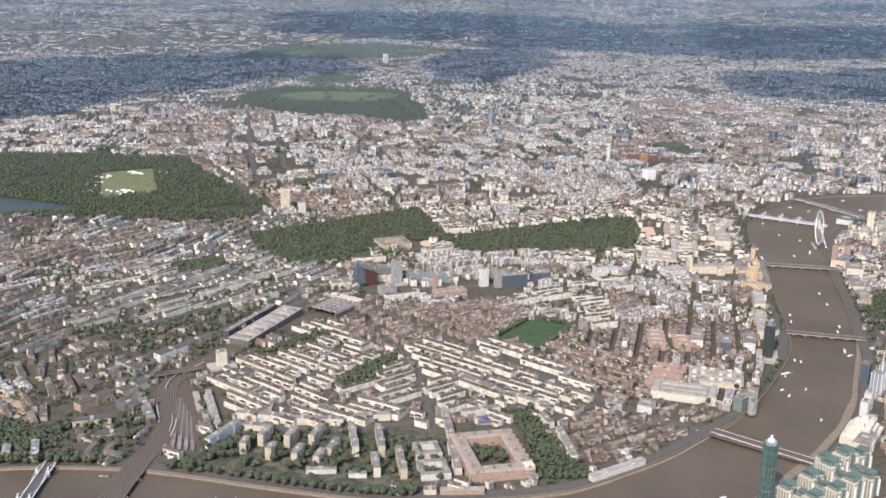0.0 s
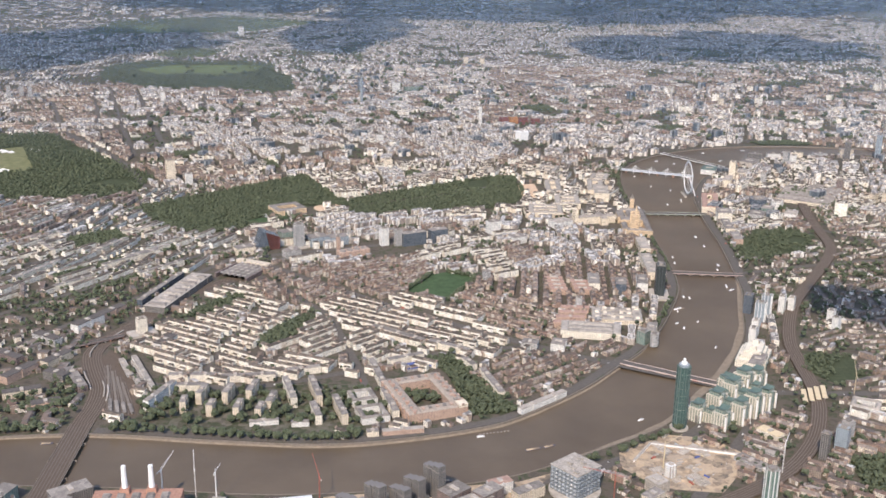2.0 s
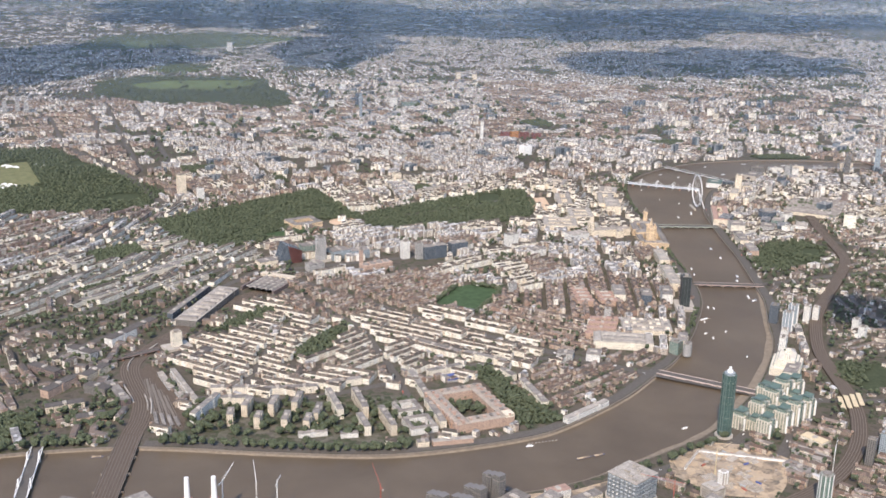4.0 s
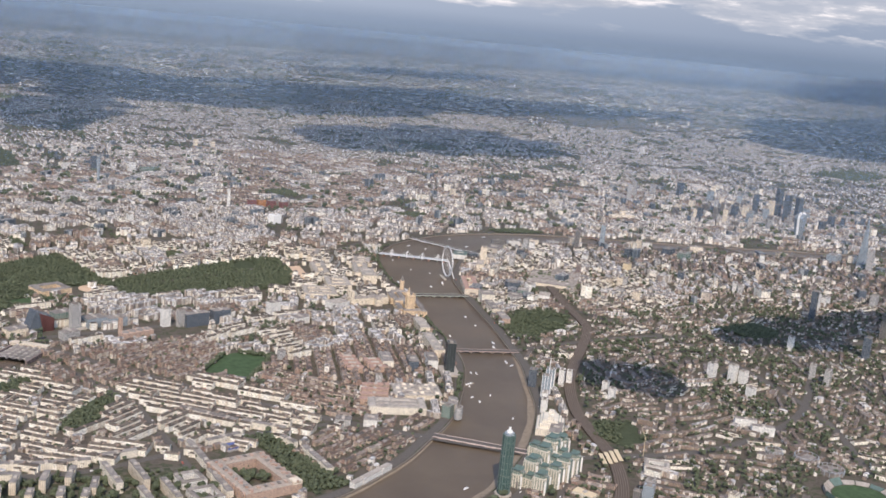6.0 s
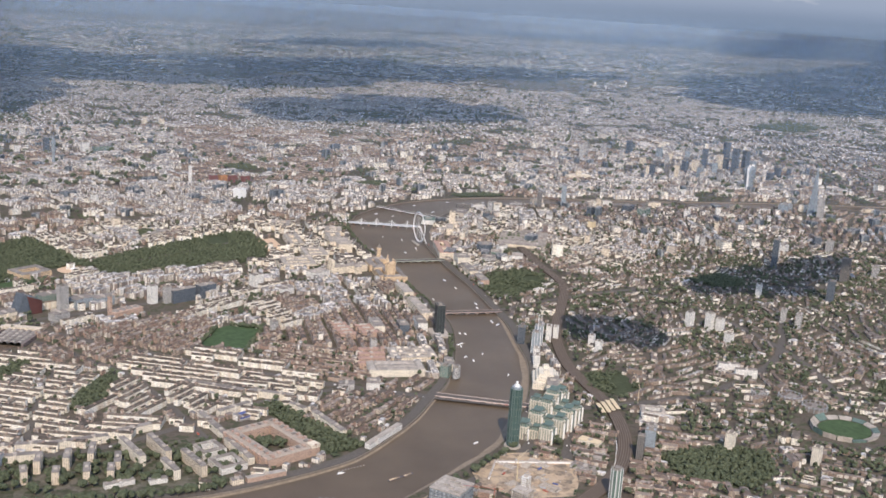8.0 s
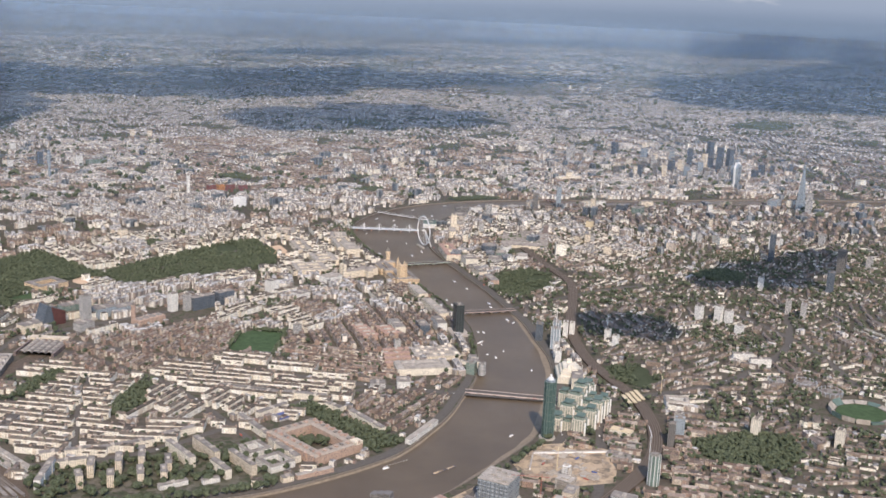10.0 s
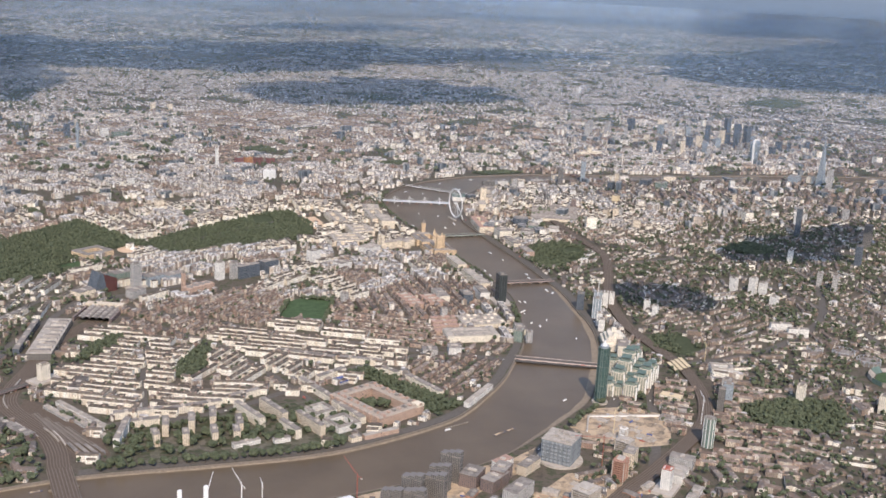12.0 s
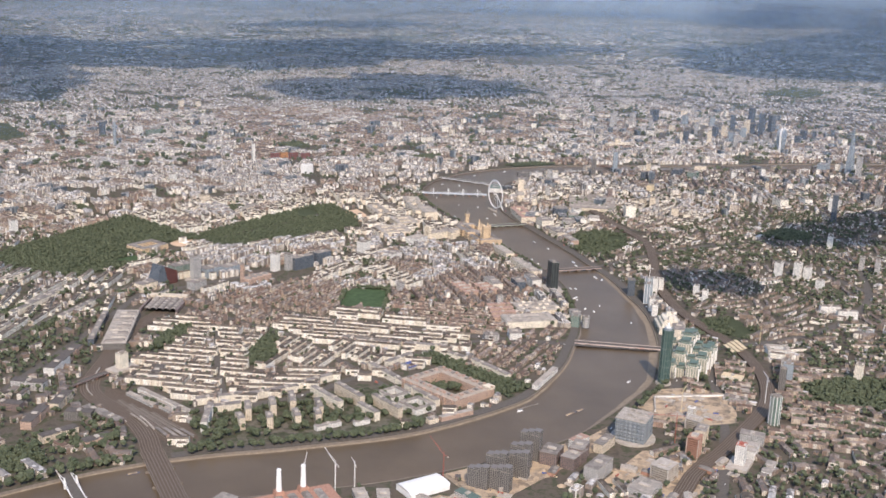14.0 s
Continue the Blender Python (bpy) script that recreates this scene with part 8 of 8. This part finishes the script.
for x, y, t, L in ((-15.5, -33.2, 20, 3.6), (-12.2, -32.2, 22, 2.8), (-34, -45, 5, 3.4), (-112, -27.5, 5, 2.6)):
    ob = thing("barge", x, y, WATER_Z - 0.03, t, "flat brown cargo barge on the river", "barge", "barges")
    bm = bmesh.new()
    prism(bm, [(-L / 2, -0.35), (L / 2 - 0.3, -0.35), (L / 2, 0), (L / 2 - 0.3, 0.35), (-L / 2, 0.35)], 0, 0.2)
    part("hull", bm, M_HULL, ob)
    bm = bmesh.new()
    box(bm, -L / 2 + 0.2, L / 2 - 0.6, -0.26, 0.26, 0.2, 0.34, 0.05)
    part("cargo", bm, M_SAND, ob)
ob = thing("mooring_dolphins", -22.5, -26.0, 0, 12, "row of pale mooring posts off the bank", "mooring")
for i in range(9):
    bm = bmesh.new()
    box(bm, i * 0.75 - 3.4, i * 0.75 - 3.1, -0.1, 0.1, WATER_Z - 0.3, -0.35)
    part("mound", bm, M_PALE, ob)
for x, y, t, L in ((34.0, 44, 30, 4.5), (66.0, 160, 75, 6), (47.4, 150, 88, 5), (53, 62, 80, 4)):
    ob = thing("floating_pier", x, y, WATER_Z, t, "floating landing pier with a gangway", "pier")
    bm = bmesh.new()
    box(bm, -L / 2, L / 2, -0.3, 0.3, -0.05, 0.15)
    part("pontoon", bm, M_TIMBER, ob)
    bm = bmesh.new()
    box(bm, -L / 3, L / 4, -0.22, 0.22, 0.15, 0.45, 0.03)
    part("shelter", bm, M_WHITE, ob)


# ---- vehicles on the main roads ----
def vehicle(name, L, w, h, skin, label):
    ob = thing(name, 0, 0, 0, 0, label, "vehicle", "traffic")
    bm = bmesh.new()
    box(bm, -L / 2, L / 2, -w / 2, w / 2, 0.03, h * 0.6, 0.01)
    part("car_body", bm, skin, ob)
    bm = bmesh.new()
    box(bm, -L * 0.4, L * 0.25, -w * 0.45, w * 0.45, h * 0.6, h, 0.02)
    part("cabin", bm, skin if L > 0.6 else M_DARK, ob)
    return ob


fleet = [vehicle("car", 0.45, 0.19, 0.15, M_WHITE, "small white car on the road"), vehicle("car", 0.45, 0.19, 0.15, M_DARK, "small dark car on the road"), vehicle("van", 0.62, 0.22, 0.26, M_WHITE, "white delivery van on the road"), vehicle("bus", 1.1, 0.26, 0.44, M_RED, "red double-deck bus on the road")]
first = [True] * 4
for key, n in (("nine_elms_lane", 26), ("wandsworth_road", 22), ("albert_embankment", 14), ("vauxhall_bridge_road", 18), ("belgrave_road", 10), ("kennington_lane", 10), ("lupus_street", 6)):
    line = np.asarray(smooth_line(ROADS[key][0], 12) if len(ROADS[key][0]) < 8 else ROADS[key][0])
    for q in range(n):
        i = int(rng.random() * (len(line) - 2))
        f, side = rng.random(), (1 if rng.random() < 0.5 else -1)
        p, d = line[i] * (1 - f) + line[i + 1] * f, line[i + 1] - line[i]
        nrm = np.array([-d[1], d[0]]) / (np.hypot(*d) + 1e-6)
        p = p + nrm * side * (0.3 + 0.35 * rng.random())
        kd = int(rng.choice(4, p=(0.4, 0.3, 0.22, 0.08)))
        m = pose(p[0], p[1], 0.04, 0, 0, math.degrees(math.atan2(d[1], d[0])) + (180 if side > 0 else 0))
        if first[kd]:
            fleet[kd].matrix_basis, first[kd] = m @ Matrix.Diagonal((1, 1, UPRIGHT, 1)), False
        else:
            copy_thing(fleet[kd], m)
hut = thing("site_cabin", 8.0, -37.5, 0.05, 20, "pale portable cabin on a building site", "cabin", "site cabins")
bm = bmesh.new()
box(bm, -0.6, 0.6, -0.15, 0.15, 0, 0.28)
part("cabin_body", bm, M_CONC, hut)
bm = bmesh.new()
box(bm, -0.63, 0.63, -0.17, 0.17, 0.28, 0.31)
part("cabin_roof", bm, M_PALE, hut)
for q in range(26):
    c0 = ((12, -40, 8), (-18, -68, 8), (-80, -66, 14))[q % 3]
    copy_thing(hut, pose(c0[0] + rng.normal() * c0[2] * 0.4, c0[1] + rng.normal() * c0[2] * 0.3, 0.05, 0, 0, 20 + 90 * (rng.random() < 0.4)))



def heap(name, seed, label):
    """A loose pile of earth."""
    ob = thing(name, 0, 0, 0.05, 0, label, "earth heap", "spoil heaps")
    r = random.Random(seed)
    bm = bmesh.new()
    prism(bm, [(a * (0.85 + 0.3 * r.random()), b * (0.85 + 0.3 * r.random())) for a, b in ring(0.9, 11)], 0, 0.34, top=[(a * (0.7 + 0.6 * r.random()), b) for a, b in ring(0.3, 11)])
    part("pile", bm, M_SAND, ob)
    return ob


def digger():
    ob = thing("excavator", 0, 0, 0.05, 0, "yellow tracked excavator on a building site", "excavator", "site machines")
    for sgn in (-1, 1):
        bm = bmesh.new()
        box(bm, -0.22, 0.22, sgn * 0.12 - 0.04, sgn * 0.12 + 0.04, 0, 0.1, 0.02)
        part("track", bm, M_DARK, ob)
    bm = bmesh.new()
    box(bm, -0.2, 0.16, -0.13, 0.13, 0.1, 0.28, 0.02)
    part("body", bm, M_YELLOW, ob)
    bm = bmesh.new()
    beam(bm, (0.1, 0, 0.24), (0.4, 0, 0.5), 0.05)
    beam(bm, (0.4, 0, 0.5), (0.62, 0, 0.2), 0.04)
    part("boom", bm, M_YELLOW, ob)
    return ob


def footing():
    ob = thing("foundation_slab", 0, 0, 0.05, 0, "new concrete foundation slab with starter walls", "foundation", "foundations")
    bm = bmesh.new()
    box(bm, -1.3, 1.3, -0.9, 0.9, 0, 0.08)
    part("slab", bm, M_CONC, ob)
    for q in range(4):
        bm = bmesh.new()
        box(bm, -1.2 + 0.75 * q, -1.1 + 0.75 * q, -0.8, 0.8, 0.08, 0.3)
        part("starter_wall", bm, M_CONC, ob)
    return ob


def container(skin, label):
    ob = thing("shipping_container", 0, 0, 0.05, 0, label, "container", "containers")
    bm = bmesh.new()
    box(bm, -0.6, 0.6, -0.13, 0.13, 0, 0.27, 0.01)
    part("body", bm, skin, ob)
    bm = bmesh.new()
    box(bm, 0.6, 0.62, -0.12, 0.12, 0.01, 0.26)
    part("door", bm, M_DARK, ob)
    return ob


def shed(skin, roof, label):
    ob = thing("works_shed", 0, 0, 0.02, 0, label, "shed", "works sheds")
    bm = bmesh.new()
    box(bm, -1.6, 1.6, -0.8, 0.8, 0, 0.7)
    part("wall", bm, skin, ob)
    bm = bmesh.new()
    prism(bm, [(-1.65, -0.85), (1.65, -0.85), (1.65, 0.85), (-1.65, 0.85)], 0.7, 1.0, top=[(-1.65, -0.05), (1.65, -0.05), (1.65, 0.05), (-1.65, 0.05)])
    part("roof", bm, roof, ob)
    return ob


clutter = [heap("spoil_heap", 1, "brown heap of dug earth"), heap("spoil_heap", 2, "sandy heap of dug earth on site"), digger(), footing(),
           container(M_BLUE, "blue steel container on a building site"), container(M_RED, "red steel container on a building site"), container(M_STEEL, "grey steel container on a building site"),
           shed(M_BRICK, M_LEAD, "low brick works shed with a pitched roof"), shed(M_CONC, M_PALE, "pale works shed with a pitched roof")]
YARDS = [(13, -38, 6, 5), (11, -46, 5, 3), (-17, -66, 8, 5), (-80, -63, 16, 3), (-62, -63, 8, 4), (-20, -76, 7, 4), (-3, -70, 3, 5), (-40, -60, 10, 4)]
used = set()
for q in range(120):
    cx, cy, sx, sy = YARDS[q % len(YARDS)]
    kd = (0, 3, 2, 6, 1, 3, 4, 7, 5, 8, 3)[q % 11]
    kd = 3 if kd > 6 and q % len(YARDS) < 2 else kd
    m = pose(cx + (rng.random() * 2 - 1) * sx, cy + (rng.random() * 2 - 1) * sy, 0.05, 0, 0, 30 + 90 * int(rng.random() * 4) + rng.normal() * 8)
    if kd in used:
        copy_thing(clutter[kd], m)
    else:
        clutter[kd].matrix_basis = m
        used.add(kd)

# ---- single trees on the near bank ----
def tree_kind(i):
    ob = thing("plane_tree", 0, 0, 0, 0, "leafy green tree by the river bank" if i % 2 else "tall broad-crowned green tree in full leaf", "tree", "bank trees")
    bm = bmesh.new()
    prism(bm, ring(0.05, 7), 0, 0.32, top=ring(0.032, 7))
    r = random.Random(i)
    for q in range(4):
        a = q * 1.57 + r.random()
        beam(bm, (0, 0, 0.26), (0.22 * math.cos(a), 0.22 * math.sin(a), 0.52), 0.03)
    part("trunk", bm, M_TRUNK, ob)
    me = crown_mesh(200 + i, 8, 2)
    me.materials.append(M_LEAF)
    crown = new("crown", me)
    crown.parent = ob
    return ob


kinds = [tree_kind(i) for i in range(6)]
near_trees = []
BANK = smooth_line(NORTH_BANK[8:114], 3)
for (x, y), (x2, y2) in zip(offset_line(BANK, 1.3), offset_line(BANK, 2.7)):
    if (-160 < x < -112 and y < 0) or -101 < x < -50 or 21 < y < 50 or 74 < y < 114 or 150 < y < 228:
        near_trees.append((x + rng.normal() * 0.2, y + rng.normal() * 0.2))
        if x < -50 and rng.random() < 0.9:
            near_trees.append((x2 + rng.normal() * 0.4, y2 + rng.normal() * 0.4))
for i in range(210):
    near_trees.append((-97 + 52 * rng.random(), -22 + 18 * rng.random()))
for i in range(60):
    near_trees.append((-132 + 20 * rng.random(), -16 + 14 * rng.random()))
for i in range(26):
    near_trees.append((-41 + 7 * rng.random(), -14 + 9 * rng.random()))
for i, l in enumerate(offset_line(SOUTH_BANK, -3.0)):
    if 84 < l[1] < 134 or (-42 < l[1] < -27 and -8 < l[0] < 22):
        near_trees.append(tuple(l))
for i in range(30):
    t = i / 29
    near_trees.append((*(np.array(VINCENT[0]) * (1 - t) + np.array(VINCENT[4]) * t + (0.8, 0.4)),))
    near_trees.append((*(np.array(VINCENT[2]) * (1 - t) + np.array(VINCENT[3]) * t + (-0.8, 0.6)),))
    near_trees.append((*(np.array(VINCENT[1]) * (1 - t) + np.array(VINCENT[2]) * t + (-0.4, -0.8)),))
near_trees.sort(key=lambda p: p[1])
far_bank = [(x, y, 0.62 + 0.36 * rng.random()) for x, y in near_trees[290:]]
wood("bank_trees", far_bank, MID_CROWN, "rows of green trees along embankments and squares")
for i, (x, y) in enumerate(near_trees[:290]):
    s = 1.3 + 0.75 * rng.random()
    m = pose(x, y, 0, 0, 0, rng.random() * 360)
    src = kinds[i % 6]
    if i < 6:
        src.matrix_basis = m
        src.scale = (s, s, s)
    else:
        cp = copy_thing(src, m)
        cp.scale = (s, s, s * (0.85 + 0.3 * rng.random()))

# ---- from the sketch plan to the ground as the camera fit gives it ----
def to_ground(x, y):
    """The plan above draws distances a little long towards the north; this scales them to fit the camera's view."""
    far = 1 - 2.144e-5 * x + 1.9565e-4 * y
    return (0.9997 * x + 0.01527 * y) / far, (0.9949 * y - 0.00263 * x) / far, far


for ob in [o for o in scene.objects if o.parent is None and o.type in ('EMPTY', 'MESH')]:
    if ob.type == 'EMPTY':
        x, y, far = to_ground(ob.location.x, ob.location.y)
        ob.location.x, ob.location.y = x, y
        ob.scale = Vector(ob.scale) / far
    else:
        me = ob.data
        co = np.empty(len(me.vertices) * 3)
        me.vertices.foreach_get("co", co)
        co = co.reshape(-1, 3)
        near = np.hypot(co[:, 0] - CX, co[:, 1] - CY) < 3600
        x, y, far = to_ground(co[:, 0], co[:, 1])
        co[near] = np.c_[x, y, co[:, 2] / np.where(co[:, 2] > 0.7, far, 1.0)][near]
        me.vertices.foreach_set("co", co.ravel())
        me.update()

# ---- clouds ----
k = Mat("cloud_white", rough=1.0, spec=0.0)
k.colour(k.ramp(k.noise(0.02, 4), [(0.3, (0.82, 0.83, 0.85)), (0.7, (0.93, 0.93, 0.93))]))
M_CLOUD = k.m


def cloud(outline, height, seed, thick=16.0):
    """A cumulus of many puffs over the ground outline that it shades; the light's slant carries it towards the sun."""
    r = random.Random(seed)
    poly = np.array(outline, float)
    lo, hi = poly.min(0), poly.max(0)
    area = (hi - lo).prod()
    sz = max(4.0, math.sqrt(area) / 14)
    cen = poly.mean(0)
    # raised with distance to stay above the camera's view; only its shade shows
    height = max(height, 108 + 0.058 * math.hypot(cen[0] - CX, cen[1] - CY))
    shift = sun_from * (height / sun_from.z)
    bm = bmesh.new()
    n = 0
    for _ in range(900):
        x, y = lo[0] + r.random() * (hi[0] - lo[0]), lo[1] + r.random() * (hi[1] - lo[1])
        if not inside(np.array([x]), np.array([y]), poly)[0]:
            continue
        s = sz * (0.55 + 0.8 * r.random())
        m = Matrix.Translation((x + shift.x - cen[0] - shift.x, y + shift.y - cen[1] - shift.y, r.random() * thick * 0.4)) @ Matrix.Diagonal((s, s, s * 0.45, 1))
        for v in bmesh.ops.create_icosphere(bm, subdivisions=2, radius=1.0, matrix=m)["verts"]:
            v.co += Vector((1, 1, 0.5)) * noise.noise(v.co * (1.6 / s)) * s * 0.35
            v.co.z = max(v.co.z, -thick * 0.12)
        n += 1
        if n > 130:
            break
    for f in bm.faces:
        f.smooth = True
    ob = mesh_object("cloud", bm, M_CLOUD)
    ob.location = (cen[0] + shift.x, cen[1] + shift.y, height)
    tagged(ob, "white flat-based cumulus cloud drifting over the city", "cloud", "summer clouds")


cloud([(-378, 1079), (-263, 1163), (-93, 1188), (18, 1150), (124, 1105), (263, 1100), (407, 1111), (492, 1042), (581, 1059), (700, 994), (582, 915), (473, 887), (425, 902), (323, 881), (216, 760), (169, 755),
       (88, 800), (-3, 788), (-65, 797), (-133, 861), (-258, 921), (-342, 967)], 165, 1)
cloud([(-431, 580), (-402, 613), (-326, 655), (-271, 676), (-208, 671), (-174, 610), (-200, 560), (-240, 535), (-244, 475), (-256, 467), (-290, 442), (-307, 367), (-330, 347)], 150, 8)
cloud([(-108, 716), (-65, 797), (-23, 759), (-9, 718), (-49, 613), (-67, 546), (-88, 557), (-112, 635)], 150, 9)
cloud([(121, 640), (191, 672), (253, 722), (305, 654), (343, 632), (315, 552), (255, 535), (194, 506), (139, 523), (117, 556)], 150, 2)
cloud([(816, 892), (1042, 975), (2210, 1888), (1300, 1000), (942, 730), (767, 638), (688, 718)], 215, 3)
cloud([(321, 1468), (525, 1625), (670, 1608), (720, 1523), (585, 1434), (413, 1412)], 215, 4)
cloud([(1156, 2232), (1437, 2255), (1724, 2146), (2800, 2700), (2397, 2058), (1512, 1583), (1596, 1981), (1291, 2022)], 215, 10)
cloud([(-900, 1500), (-620, 1760), (-240, 1700), (-330, 1560), (-640, 1400)], 215, 11)
cloud([(1150, 480), (1500, 760), (2300, 1450), (1600, 700), (1300, 420)], 215, 12)
cloud([(79, 55), (95, 48), (98, 33), (88, 27), (74, 41)], 140, 5, 6)
cloud([(146, 84), (171, 93), (194, 80), (184, 63), (162, 69), (143, 73)], 140, 6, 6)
cloud([(168, 95), (236, 108), (222, 82), (188, 72)], 140, 7, 6)

# ---- nested upright translucent sheets, added to imitate haze over the city ----
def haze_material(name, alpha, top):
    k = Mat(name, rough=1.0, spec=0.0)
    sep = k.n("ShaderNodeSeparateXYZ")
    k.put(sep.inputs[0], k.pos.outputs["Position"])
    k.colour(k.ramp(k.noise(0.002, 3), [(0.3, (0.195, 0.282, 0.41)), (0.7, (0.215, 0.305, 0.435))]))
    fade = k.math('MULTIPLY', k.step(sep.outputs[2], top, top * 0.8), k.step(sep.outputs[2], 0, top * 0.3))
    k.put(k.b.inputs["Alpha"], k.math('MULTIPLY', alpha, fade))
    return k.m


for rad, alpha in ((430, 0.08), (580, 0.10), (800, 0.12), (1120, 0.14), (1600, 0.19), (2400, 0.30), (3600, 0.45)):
    # upper edge follows the camera's sight line to the horizon
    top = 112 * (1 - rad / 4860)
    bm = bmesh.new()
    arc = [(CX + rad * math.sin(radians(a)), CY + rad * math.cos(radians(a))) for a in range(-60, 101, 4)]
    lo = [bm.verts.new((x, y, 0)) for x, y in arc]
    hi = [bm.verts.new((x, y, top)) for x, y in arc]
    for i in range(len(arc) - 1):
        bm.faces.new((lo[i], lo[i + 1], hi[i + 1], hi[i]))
    tagged(mesh_object("haze_bank", bm, haze_material("haze_sheet_tint", alpha, top)), "upright see-through sheet with blue-grey haze put into its colour", "haze", kind="structure")

# ---- sky behind the horizon ----
k = Mat("far_sky", rough=1.0, spec=0.0)
sep = k.n("ShaderNodeSeparateXYZ")
k.put(sep.inputs[0], k.pos.outputs["Position"])
hgt = k.step(sep.outputs[2], 0, 600)
skyc = k.ramp(hgt, [(0.0, (0.165, 0.212, 0.268)), (0.1, (0.19, 0.24, 0.30)), (0.2, (0.26, 0.31, 0.37)), (0.35, (0.30, 0.345, 0.40))])
east = k.step(sep.outputs[0], 1000, 3000)
stretch = k.n("ShaderNodeMapping")
stretch.inputs["Scale"].default_value = (0.0017, 0.0017, 0.0091)
k.put(stretch.inputs["Vector"], k.pos.outputs["Position"])
cl = k.noise(1.0, 7, 0.58, stretch.outputs[0])
cover = k.math('ADD', cl, k.math('MULTIPLY', k.step(sep.outputs[0], -860, 2300), 0.07))
cover = k.math('ADD', cover, k.math('MULTIPLY', k.math('SUBTRACT', sep.outputs[2], 185.0), 0.0022))
clf = k.step(cover, 0.49, 0.59)
tone = k.ramp(k.math('ADD', k.noise(2.2, 6, 0.6, stretch.outputs[0]), k.math('MULTIPLY', east, -0.08)), [(0.36, (0.30, 0.335, 0.375)), (0.47, (0.37, 0.395, 0.42)), (0.56, (0.62, 0.61, 0.59))])
k.put(k.b.inputs["Base Color"], (0, 0, 0))
k.put(k.b.inputs["Emission Color"], k.mix(clf, k.mix(east, skyc, k.mix(1.0, skyc, (0.74, 0.78, 0.82), 'MULTIPLY')), tone))
k.put(k.b.inputs["Emission Strength"], 1.0)
M_SKY = k.m
bm = bmesh.new()
lo = [bm.verts.new((x, y, -60)) for x, y in ring(4885, 128, CX, CY)]
hi = [bm.verts.new((x, y, 640)) for x, y in ring(4885, 128, CX, CY)]
for i in range(128):
    j = (i + 1) % 128
    bm.faces.new((lo[j], lo[i], hi[i], hi[j]))
tagged(mesh_object("backdrop", bm, M_SKY), "pale blue hazy sky with a far bank of clouds", "sky", kind="structure")
